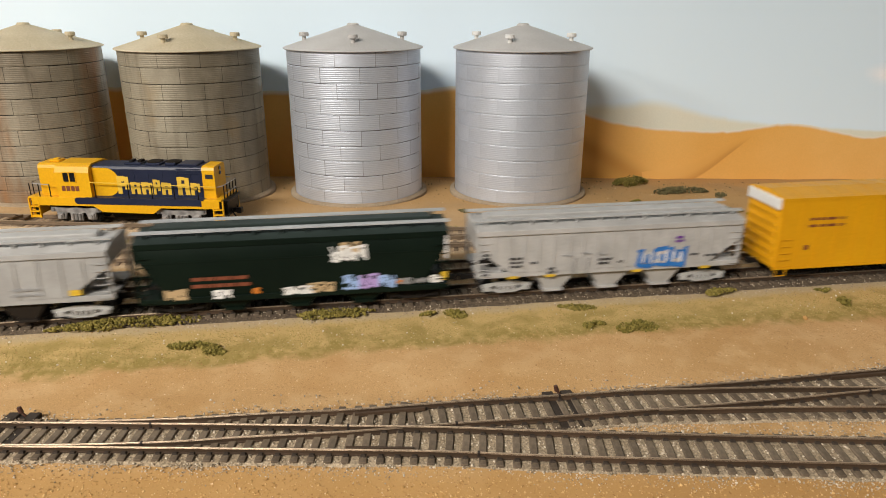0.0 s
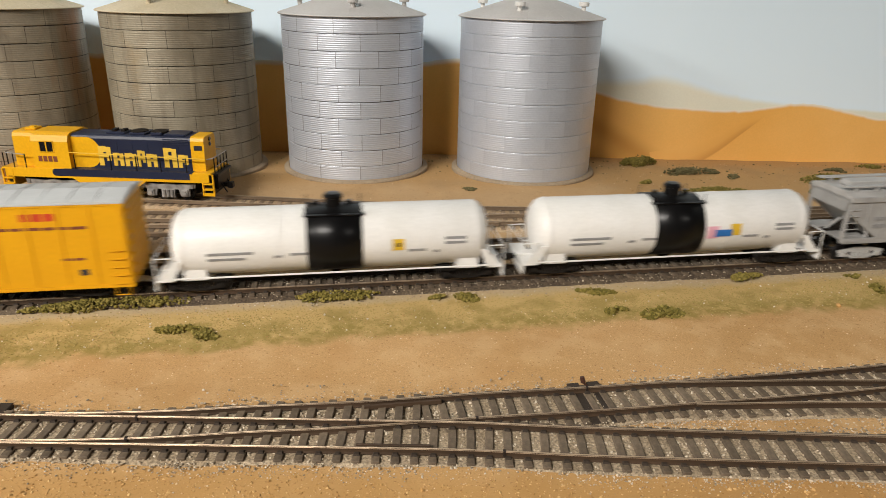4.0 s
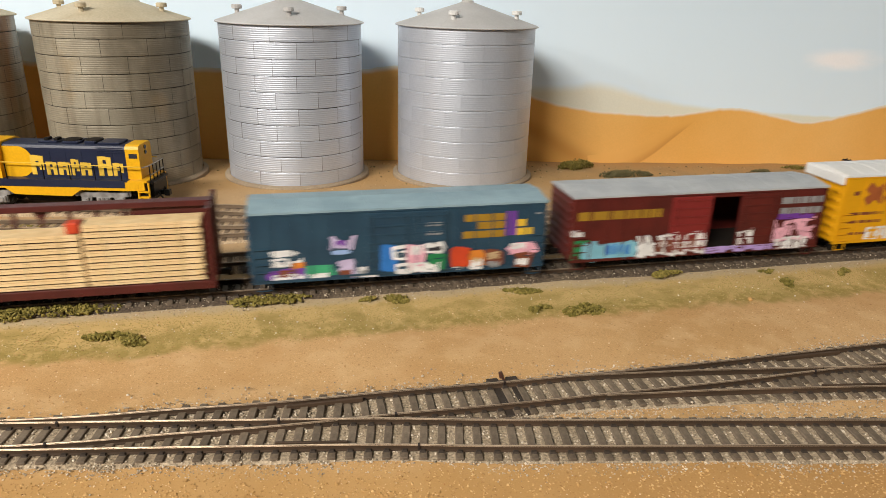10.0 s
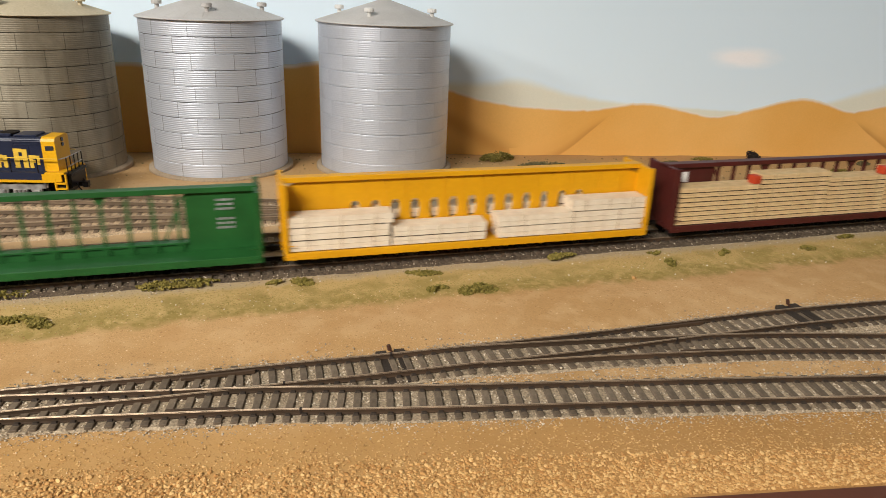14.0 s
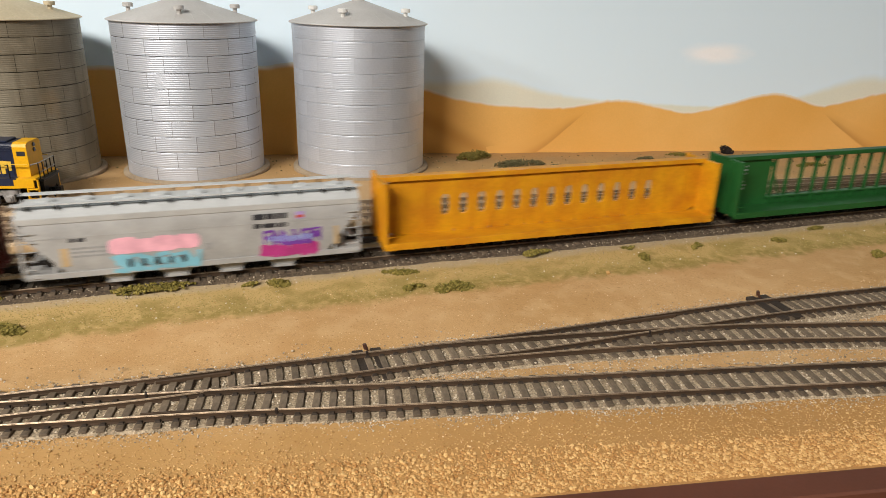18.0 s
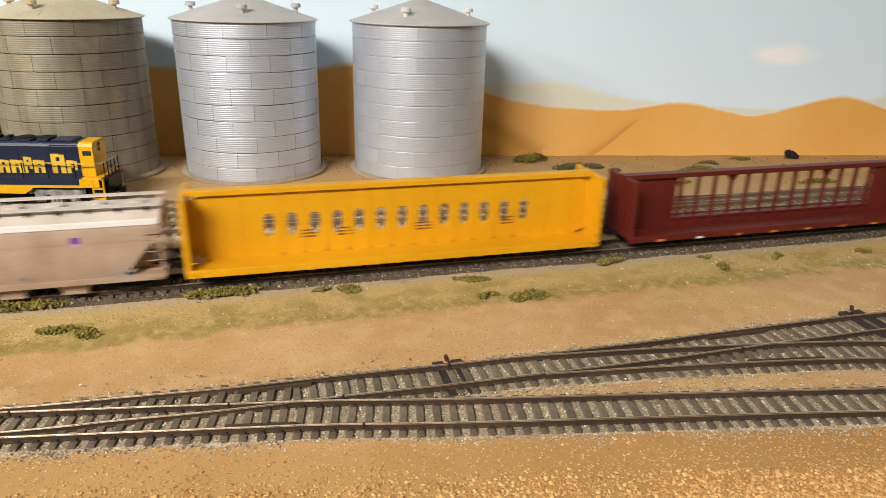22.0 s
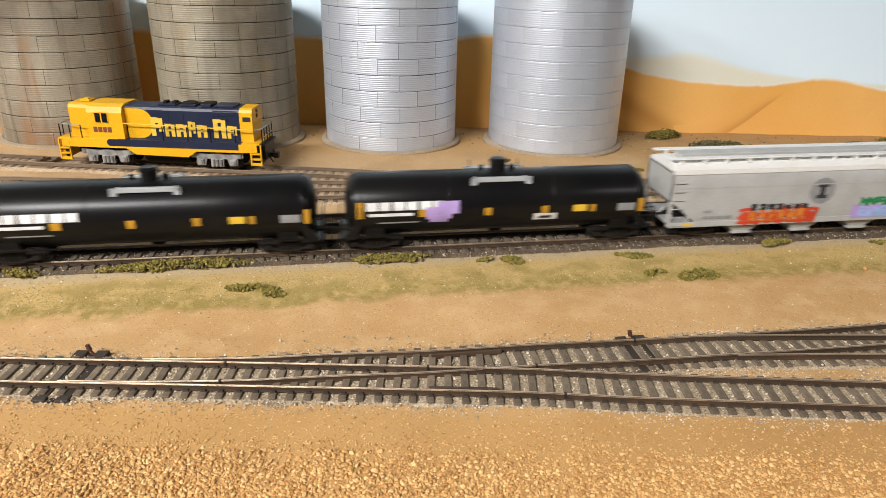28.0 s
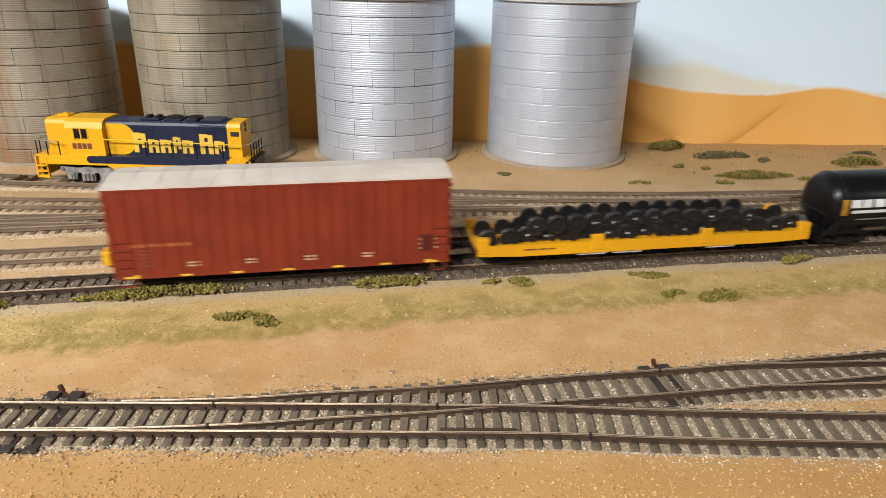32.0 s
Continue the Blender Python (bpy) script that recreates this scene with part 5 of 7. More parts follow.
for k, (x0, x1, z0, z1) in enumerate(((-42, -28, 19, 26), (-36, -24, 22, 29), (-40, -30, 17, 21))):
    tank_mark(b1, x0, x1, z0, z1, "mark_lilac", lift=0.3 + 0.05 * k, label="violet sprayed patch")
tank_mark(b1, 18, 31, 16, 20, "mark_white", lift=0.3, label="white sprayed tag")
tank_mark(b1, 21, 28, 17, 18.6, "mark_black", lift=0.4)


# ---- centre-beam flat cars ----
def centerbeam(a, b, label, material, solid, top=51.0, posts=13):
    car, h = new_car("centerbeam_flatcar", a, b, label)
    part("deck", boxes((-h, h, -17, 17, 7.5, 10.2), (-h + 40, h - 40, -4, 4, 3.5, 7.5), bevel=0.3), material, car)
    part("side_sill", boxes((-h, h, -17.6, -16.6, 6.4, 10.6), (-h, h, 16.6, 17.6, 6.4, 10.6), bevel=0.2), material, car)
    for i in range(20):
        x = -h + 5 + (2 * h - 10) * i / 19
        pieces("tie_down", [(x - 0.8, x + 0.8, -18.0, -17.5, 6.4, 8.2)], material, car)
    for q in (-1, 1):
        x0, x1 = sorted((q * h, q * (h - 2.2)))
        o = part("bulkhead", boxes((x0, x1, -16.8, 16.8, 10.2, top), (x0 - 0.3, x1 + 0.3, -17.2, -15.4, 8, top + 0.4), (x0 - 0.3, x1 + 0.3, 15.4, 17.2, 8, top + 0.4), bevel=0.2), material, car)
        bm = bmesh.new()
        for y in (-10, -5, 0, 5, 10):
            box(bm, *sorted((q * h + q * 0.9, q * h - q * 0.1)), y - 0.8, y + 0.8, 11, top - 1)
        part("bulkhead_ribs", bm, material, o)
        stirrup_ladder(car, q * (h - 4.0), 9, 15, material, 2, 4.0, -17.2)
    part("top_chord", boxes((-h, h, -3.4, 3.4, top - 2.4, top + 0.6), bevel=0.25), material, car)
    if solid:
        # plate wall with a row of oval openings
        hx = [-h * 0.63 + h * 1.26 * i / (posts - 1) for i in range(posts)]
        bm = bmesh.new()
        z0, z1, zl, zu, rw = 10.2, top - 2.4, 21.0, 34.5, 2.8
        seg = 14
        edges = [-h + 2.2] + [(p + q) / 2 for p, q in zip(hx, hx[1:])] + [h - 2.2]
        for c_, x0, x1 in zip(hx, edges, edges[1:]):
            ring, border = [], []
            zc, hz = (zl + zu) / 2, (zu - zl) / 2
            for i in range(seg * 2):
                t = 2 * math.pi * i / (seg * 2)
                cx, sz = math.cos(t), math.sin(t)
                ring.append((c_ + rw * math.copysign(abs(cx) ** 0.7, cx), zc + hz * math.copysign(abs(sz) ** 0.7, sz)))
                k = 1 / max(abs(cx), abs(sz))
                ux, uz = cx * k, sz * k
                border.append(((c_ + ux * (x1 - c_)) if ux > 0 else (c_ + ux * (c_ - x0)), (zc + uz * (z1 - zc)) if uz > 0 else (zc + uz * (zc - z0))))
            va = {}
            for y in (-1.0, 1.0):
                va[y] = ([bm.verts.new((p, y, q)) for p, q in ring], [bm.verts.new((p, y, q)) for p, q in border])
                r_, b_ = va[y]
                for i in range(seg * 2):
                    j = (i + 1) % (seg * 2)
                    bm.faces.new((b_[i], b_[j], r_[j], r_[i]))
            for i in range(seg * 2):
                j = (i + 1) % (seg * 2)
                bm.faces.new((va[-1.0][0][i], va[-1.0][0][j], va[1.0][0][j], va[1.0][0][i]))
        bmesh.ops.remove_doubles(bm, verts=bm.verts, dist=0.02)
        bmesh.ops.recalc_face_normals(bm, faces=bm.faces)
        part("beam_wall", bm, material, car, "solid centre wall with oval openings")
        for x in [(p + q) / 2 for p, q in zip(hx, hx[1:])] + [-h * 0.75, h * 0.75, -h * 0.88, h * 0.88]:
            pieces("wall_post", [(x - 0.35, x + 0.35, -1.4, 1.4, 11, top - 2.4)], material, car)
    else:
        e = h * 0.33
        part("beam_panel", boxes((-h + 2.2, -h + e, -1.2, 1.2, 10.2, top - 2.4), bevel=0.1), material, car, "solid end panel of the centre beam")
        part("beam_panel", boxes((h - e, h - 2.2, -1.2, 1.2, 10.2, top - 2.4), bevel=0.1), material, car, "solid end panel of the centre beam")
        part("lower_beam", boxes((-h + e, h - e, -1.2, 1.2, 10.2, 15.5), (-h + e, h - e, -2.4, 2.4, 14.7, 15.8), bevel=0.1), material, car)
        first = None
        n = posts
        for i in range(n):
            x = -h + e + 4 + (2 * h - 2 * e - 8) * i / (n - 1)
            if first is None:
                first = part("post", boxes((-0.8, 0.8, -1.1, 1.1, 15.5, top - 2.0)), material, car)
                o = first
            else:
                o = new("post", first.data)
                o.parent = car
            o.matrix_basis = pose(x * K, 0, 0)
            if i in (3, n - 4):
                bm = bmesh.new()
                plate(bm, [(x - 4, top - 2.4), (x + 4, top - 2.4), (x + 1, top - 7), (x - 1, top - 7)], -1.3, 1.3)
                part("gusset", bm, material, car)
            pieces("wall_rib", [(x - 1.6, x + 1.6, -2.3, -1.1, 10.2, 14.8)], material, car)
        for q in (-1, 1):
            bm = bmesh.new()
            cyl(bm, (q * (h - e), 0, top - 3), (q * (h - e - 12), 0, 16), 0.7, 6)
            part("brace", bm, material, car)
    running_gear(car, h, 20)
    return car, h


def lumber_load(s0, bundles, material, label, side=1):
    """Wrapped bundles of boards on the aisle side of a flat car. bundles: (x0, x1, z0, z1, courses)."""
    load = empty("lumber_load", label, "lumber", "lumber loads")
    TRAIN.append((load, s0, 0.0, 0.0, 0.0))
    r = random.Random(int(-s0))
    for x0, x1, z0, z1, n in bundles:
        step = (z1 - z0) / n
        b = part("lumber_pack", boxes((x0 + 1, x1 - 1, *sorted((-14.9 * side, -2.8 * side)), z0, z1 - 0.6)), "lumber_gap", load)
        for i in range(n):
            # each course: two layers of boards, ends a little uneven
            for k in range(2):
                za, zb = z0 + step * (i + k / 2) + (0.5 if i == 0 and k == 0 else 0.1), z0 + step * (i + (k + 1) / 2) - (0.8 if k == 1 else 0.1)
                top = i == n - 1 and k == 1
                pieces("board_layer", [(x0 + r.choice((0, 0.3, 0.6)), x1 - r.choice((0, 0.3, 0.6)), *sorted(((-15.6 - r.choice((0, 0.15, 0.3))) * side, -2.6 * side)), za, zb + (0.7 if top else 0))], material, b)
        for f in (0.18, 0.5, 0.82):
            x = x0 + (x1 - x0) * f
            pieces("strap", [(x - 0.2, x + 0.2, *sorted((-16.05 * side, -15.7 * side)), z0, z1)], "mark_tan", b)
    return load


c, h = centerbeam(-1723, -1488, "dark brown centre-beam flat car loaded with lumber", "cb_brown", False, 48.5)
lumber_load(-1605.5, [(-113, -52, 10.4, 36, 8), (-51, 6, 10.4, 42.5, 10), (7, 57, 10.4, 38, 9), (58, 113, 10.4, 42.5, 10)], "lumber", "stacked tan lumber bundles on the brown flat car")
part("placard", boxes((-105, -99, -1.5, -1.2, 36, 43)), "mark_white", c, "pale square placard")
for x, z in ((-57.5, 36.2), (51.5, 38.2)):
    part("flag", boxes((x, x + 6.0, -15.8, -9.0, z, z + 5.6), bevel=0.6), "mark_red", c, "small red tarp corner")
c, h = centerbeam(-1971, -1741, "yellow centre-beam flat car with a small lumber load", "yellow", True, 50)
lumber_load(-1856, [(-112, -54, 10.4, 24.5, 2), (-53, 5, 10.4, 22, 2), (-113, -52, 24.6, 31, 1), (13, 112, 10.4, 17.5, 1), (12, 113, 17.6, 24.5, 1), (61, 113, 24.6, 32, 1)], "lumber_pale", "pale wrapped lumber bundles on the yellow flat car")
lumber_load(-1856, [(-112, -54, 10.4, 31, 3), (-53, 5, 10.4, 27, 3), (12, 60, 10.4, 27, 3), (61, 112, 10.4, 32, 3)], "lumber_pale", "pale wrapped lumber bundles behind the centre wall", -1)
c, h = centerbeam(-2223, -1983, "empty bright green centre-beam flat car", "green", False, 46.5)
for x, z, k in ((-110, 40, 301), (-110, 29, 302), (97, 40, 303), (97, 29, 304)):
    lines(c, x, x + 9, z, 3, "mark_grey", 2, 1.3, 2.6, y=-1.2, seed=k)
c, h = centerbeam(-2472, -2241, "empty dirty yellow centre-beam flat car", "yellow_dirty", True, 47)
c, h = centerbeam(-2909, -2675, "empty dark red centre-beam flat car", "red", False, 45)
part("placard", boxes((93, 103, -1.5, -1.2, 29, 39), bevel=0.1), "mark_white", c, "white square sign")
for x in (94.5, 97.5, 100.5):
    part("placard_bar", boxes((x, x + 1.4, -1.7, -1.5, 31, 37)), "red", c)
for x in (-98, -70, -42, -15, 12, 40, 66, 92):
    part("reflector", boxes((x, x + 5, -17.9, -17.6, 6.4, 7.8)), "mark_orange" if x != -70 else "mark_white", c)
c, h = centerbeam(-3167, -2930, "empty yellow centre-beam flat car with oval wall openings", "yellow", True, 49)
for x in (-58, -38, 8, 60):
    lines(c, x, x + 9, 24, 3, "mark_brown", 1, 0.8, 1.9, y=-1.0, seed=int(310 + x))

# ---- flat car carrying loose wheelsets ----
c, h = new_car("flatcar", -4294, -4105, "yellow flat car carrying black railway wheelsets")
part("deck", boxes((-h, h, -16.5, 16.5, 9.5, 12.5), bevel=0.3), "yellow", c)
bm = bmesh.new()
for y0, y1 in ((-17.2, -15.8), (15.8, 17.2)):
    plate(bm, [(-h, 13.4), (-h, 8.0), (-h + 22, 7.0), (h - 22, 7.0), (h, 8.0), (h, 13.4)], y0, y1)
part("side_sill", bm, "yellow", c)
for q in (-1, 1):
    for s in (-1, 1):
        y0, y1 = sorted((s * 13, s * 17.4))
        part("end_stake", boxes((q * (h - 3) - 3, q * (h - 3) + 3, y0, y1, 9, 17.5), bevel=0.4), "yellow", c)
for x in (-h * 0.32, h * 0.34):
    part("side_stake", boxes((x - 3.6, x + 3.6, -17.6, -16.6, 8.5, 17.5), bevel=0.3), "yellow", c)
part("centre_sill", boxes((-h, h, -3, 3, 4.5, 9.5)), "underframe", c)
for x0, x1 in ((-40, -24), (-20, -4), (34, 50)):
    mark(c, x0, x1, 5.6, 7.2, "mark_white", y=-16.0)
lines(c, -70, -52, 11, 1, "mark_brown", 2, 0.8, y=-17.2, seed=331)
running_gear(c, h, 20)
ws_s = (-4294 - 4105) / 2
loads = [(-88 + 10.9 * i, 15.4) for i in range(17)] + [(-62 + 10.9 * i, 21.6) for i in range(12)]
rw = random.Random(4)
for x, z in loads:
    ws = empty("wheelset", "loose black railway wheelset stacked on the flat car", "wheelset", "wheelsets on the flat car")
    k = rw.uniform(-0.5, 0.5)
    def loose(side):
        bm = bmesh.new()
        m = Matrix.Rotation(math.pi / 2 * -side, 4, "X")
        return lathe(bm, [(0, 6.6), (5.4, 6.6), (5.4, 7.2), (4.95, 7.5), (4.9, 9.0), (4.0, 9.0), (3.4, 8.2), (1.8, 8.4), (1.5, 9.6), (0, 9.6)], 20, m)
    shared("wheel", "loose_near", lambda: loose(-1), "wheel_steel", ws)
    shared("wheel", "loose_far", lambda: loose(1), "wheel_steel", ws)
    shared("axle", "loose_axle", lambda: cyl(bmesh.new(), (0, -13.0, 0), (0, 13.0, 0), 0.9, 10), "wheel_steel", ws)
    if rw.random() < 0.6:
        shared("hub_mark", "hub_mark%d" % (rw.random() < 0.2), lambda: boxes((-1.6, 1.6, -9.9, -9.6, -0.5, 0.5)), "mark_white" if rw.random() < 0.3 else "mark_grey", ws, "pale chalk mark on the hub")
    TRAIN.append((ws, ws_s + x + k, rw.uniform(-1.6, 1.6) - 3.5, z + rw.uniform(-0.3, 0.5), rw.uniform(0, 80)))


# ---- the parked diesel locomotive ----
def locomotive(x, y, turn):
    loco = empty("diesel_locomotive", "yellow and dark blue diesel locomotive parked on the siding", "locomotive")
    loco.matrix_basis = pose(x * K, y * K, (ground_z(x, y) + 4.5) * K, 0, 0, turn) @ Matrix.Diagonal((0.93, 1.0, 0.965, 1.0))
    Yl, Nv = "loco_yellow", "loco_navy"
    # running board with a drooping skirt between the trucks
    bm = bmesh.new()
    sk = [(-74, 21.5), (-74, 15.5), (-66, 15.0), (-24, 15.0), (-17, 10.5), (24, 9.8), (31, 14.4), (66, 14.4), (78, 15.0), (78, 20.6), (0, 21.2)]
    plate(bm, sk, -16.0, -14.8)
    plate(bm, sk, 14.8, 16.0)
    part("side_skirt", bm, Yl, loco)
    part("walkway", boxes((-77, -30, -15.9, 15.9, 20.3, 21.6), bevel=0.2), Yl, loco)
    part("walkway", boxes((-30, 66, -15.9, 15.9, 20.3, 21.6), bevel=0.2), Nv, loco, "dark blue walkway")
    part("walkway", boxes((66, 80, -15.9, 15.9, 20.3, 21.6), bevel=0.2), Yl, loco)
    part("navy_band", boxes((-36, 64, -16.12, -15.95, 16.4, 21.6), bevel=0.0), Nv, loco, "dark blue band along the walkway edge")
    bm = bmesh.new()
    lathe(bm, [(0, 0), (2.6, 0), (2.6, 0.2), (0, 0.2)], 20, Matrix.Translation((-36, -15.95, 19.0)) @ Matrix.Rotation(math.pi / 2, 4, "X"))
    part("band_end", bm, Nv, loco)
    part("frame", boxes((-66, 68, -9, 9, 9, 20.3), bevel=0.5), "underframe", loco)
    bm = bmesh.new()
    cyl(bm, (-15, 0, 9.5), (21, 0, 9.5), 8.2, 20)
    part("fuel_tank", bm, "underframe", loco)
    # high short hood and cab
    def hood(bm, x0, x1, w, z0, z1, r):
        o = [(-w, z0), (-w, z1 - r), (-w + r * 0.3, z1 - r * 0.3), (-w + r, z1), (w - r, z1), (w - r * 0.3, z1 - r * 0.3), (w, z1 - r), (w, z0)]
        f = [bm.verts.new((x0, yy, z)) for yy, z in o]
        g = [bm.verts.new((x1, yy, z)) for yy, z in o]
        bm.faces.new(f)
        bm.faces.new(g[::-1])
        for i in range(8):
            j = (i + 1) % 8
            bm.faces.new((f[j], f[i], g[i], g[j]))
        bmesh.ops.recalc_face_normals(bm, faces=bm.faces)
        return bm
    part("short_hood", hood(bmesh.new(), -68.5, -52, 10.2, 21.6, 46.0, 3.2), Yl, loco, "high yellow nose")
    cab = part("cab", hood(bmesh.new(), -52, -24.5, 14.8, 21.6, 46.6, 6.0), Yl, loco, "yellow cab")
    for wx in (-45.5, -40.2):
        part("window", boxes((wx, wx + 4.4, -15.0, -14.6, 33.5, 40.5), bevel=0.1), "glass_dark", cab)
    part("window_frame", boxes((-46.1, -45.5, -15.2, -14.7, 32.9, 41.1), (-41.1, -40.2, -15.2, -14.7, 32.9, 41.1), (-35.8, -35.2, -15.2, -14.7, 32.9, 41.1), (-46.1, -35.2, -15.2, -14.7, 32.9, 33.5), (-46.1, -35.2, -15.2, -14.7, 40.5, 41.1)), Yl, cab)
    pieces("number_bar", [(-48 + 3.7 * i, -48 + 3.7 * i + 2.9, -15.0, -14.75, 26.3, 30.2) for i in range(4)], "mark_brown", cab)
    part("roof_hatch", boxes((-62, -54, -4, 4, 46, 47.6), (-60, -56, -2, 2, 47.0, 48.4), bevel=0.4), Yl, loco)
    # long hood: yellow curve, navy, yellow end
    part("long_hood", hood(bmesh.new(), -24.5, 64.5, 10.2, 21.6, 45.4, 2.6), Nv, loco, "dark blue engine hood")
    bm = bmesh.new()
    arc = [(-24.5, 21.8), (-24.5, 43.6), (-19, 43.6)]
    for i in range(13):
        t = math.pi / 2 * (1 - i / 12 * 2)
        arc.append((-13 + 10 * math.cos(t), 32.7 + 10.9 * math.sin(t)))
    arc += [(-19, 21.8)]
    plate(bm, arc, -10.45, -10.1)
    part("hood_curve", bm, Yl, loco, "yellow round-ended panel behind the cab")
    part("hood_end", hood(bmesh.new(), 64.5, 74.4, 10.4, 21.6, 45.8, 3.0), Yl, loco, "yellow hood end")
    part("number_board", boxes((67, 73, -10.8, -10.3, 36.5, 39.8), bevel=0.2), "mark_black", loco)
    for z in (42.8, 39.2):
        bm = bmesh.new()
        cyl(bm, (74.2, 0, z), (75.1, 0, z), 1.5, 12)
        part("headlight", bm, "glass_dark", loco)
    # lettering as plain yellow blocks: two upright bars and a cross bar for each
    widths = [(-5.0, 9.4, 14.0), (5.8, 7.6, 9.4), (14.6, 8.6, 9.4), (24.2, 5.6, 11.6), (30.8, 7.8, 9.4), (43.8, 9.6, 14.0), (54.4, 7.4, 9.4)]
    for i, (x0, w, hgt) in enumerate(widths):
        z0, bar = 23.6, w * 0.37
        lean = 0.18 * hgt if i % 2 else 0.3 * hgt
        bm = boxes((x0, x0 + bar, -10.5, -10.15, z0, z0 + hgt), (x0 + w - bar, x0 + w, -10.5, -10.15, z0 + (0 if i % 3 else 0.25 * hgt), z0 + hgt * 0.96),
                   (x0 + bar, x0 + w - bar, -10.5, -10.15, z0 + hgt * 0.42, z0 + hgt * 0.62), (x0 + bar, x0 + w - bar, -10.5, -10.15, z0 + hgt - lean, z0 + hgt))
        part("lettering", bm, "letter_yellow", loco, "yellow block of the lettering")
    # roof gear
    pieces("roof_blister", [(0, 14, -6, 6, 45.2, 46.6), (18, 30, -7, 7, 45.2, 46.9), (34, 42, -7, 7, 45.2, 47.4), (44, 60, -7.4, 7.4, 45.2, 46.7)], Nv, loco, 0.5)
    for x_ in (38, 23):
        bm = bmesh.new()
        lathe(bm, [(6.2, 46.6), (6.2, 47.4), (5.0, 47.8), (0, 47.8)], 20, Matrix.Translation((x_, 0, 0)))
        part("fan", bm, "underframe", loco)
    bm = boxes((3, 6, -3, 3, 46.4, 48.2), (10, 13, -3, 3, 46.4, 48.2), bevel=0.2)
    part("exhaust_stack", bm, "underframe", loco)
    pieces("louvre", [(44, 63, -10.5, -10.15, 40 + 1.1 * i, 40.6 + 1.1 * i) for i in range(4)], Nv, loco)
    pieces("hood_door_edge", [(x0, x0 + 0.3, -10.42, -10.1, 22, 41) for x0 in (-2, 9.5, 21, 32.5, 44, 55)], Nv, loco)
    # handrails
    def railing(pts, posts, material, post_material):
        bm = bmesh.new()
        for p, q in zip(pts, pts[1:]):
            cyl(bm, p, q, 0.38, 6)
        part("handrail", bm, material, loco)
        for p in posts:
            bm = bmesh.new()
            cyl(bm, (p[0], p[1], p[2]), (p[0], p[1], p[3]), 0.42, 6)
            part("stanchion", bm, post_material, loco)
    for s in (-1, 1):
        yy = s * 15.4
        railing([(-24, yy, 33.5), (76, yy, 31.6)], [(xx, yy, 14, 32.2) for xx in (-21, 6, 25, 43, 62)], "letter_yellow", "black")
        railing([(-74, yy * 0.85, 31.5), (-66, yy, 31.5), (-58, yy, 31.0)], [(xx, yy, 20.5, 31.5) for xx in (-67, -58)], "loco_silver", "black")
    railing([(-77, -8, 31), (-77, 8, 31)], [(-77, yy, 17, 31) for yy in (-12, -8, 8, 12)], "loco_silver", "black")
    railing([(81.5, -12, 32), (81.5, 12, 31.5), (81.5, 12, 25), (81.5, -12, 25)], [(81.5, yy, 19, 32) for yy in (-12, -6, 0, 6, 12)], "loco_silver", "black")
    railing([(77, -14, 31), (81.5, -12, 32)], [], "loco_silver", "black")
    # pilots, steps
    for q, x0 in ((-1, -74), (1, 78)):
        part("pilot", boxes((min(x0, x0 + q * 2.0), max(x0, x0 + q * 2.0), -14.5, 14.5, 5, 20.5), bevel=0.4), Yl if q < 0 else "black", loco)
        for s in (-1, 1):
            st = boxes((x0 - q * 1 - 4.2, x0 - q * 1 + 4.2, s * 15.4 - 0.5, s * 15.4 + 0.5, 5.0, 7.0), (x0 - q * 1 - 4.4, x0 - q * 1 - 3.4, s * 15.4 - 0.8, s * 15.4 + 0.8, 5.0, 20.5), (x0 - q * 1 + 3.4, x0 - q * 1 + 4.4, s * 15.4 - 0.8, s * 15.4 + 0.8, 5.0, 20.5))
            for z in (9.5, 13.5):
                box(st, x0 - q * 1 - 4.0, x0 - q * 1 + 4.0, s * 15.4 - 1.6, s * 15.4 + 1.0, z, z + 0.9)
            part("step", st, Yl, loco)
            part("step_well", boxes((x0 - q * 1 - 3.4, x0 - q * 1 + 3.4, s * 13.6 - 0.4, s * 13.6 + 0.4, 6, 20)), "underframe", loco)
        cp = part("coupler", boxes((min(x0 + q * 2, x0 + q * 11), max(x0 + q * 2, x0 + q * 11), -1.6, 1.6, 8, 11), (min(x0 + q * 8, x0 + q * 12), max(x0 + q * 8, x0 + q * 12), -2.6, 2.0, 7.4, 11.6), bevel=0.4), "black", loco)
    part("end_platform", boxes((78, 84, -13, 13, 18.5, 20.5), (80, 83, -12, 12, 9, 18.5), bevel=0.4), "black", loco)
    for yy in (-6, 6):
        part("air_hose", cyl(bmesh.new(), (82, yy, 13), (86.5, yy + 1.4, 5), 0.5, 6), "black", loco)
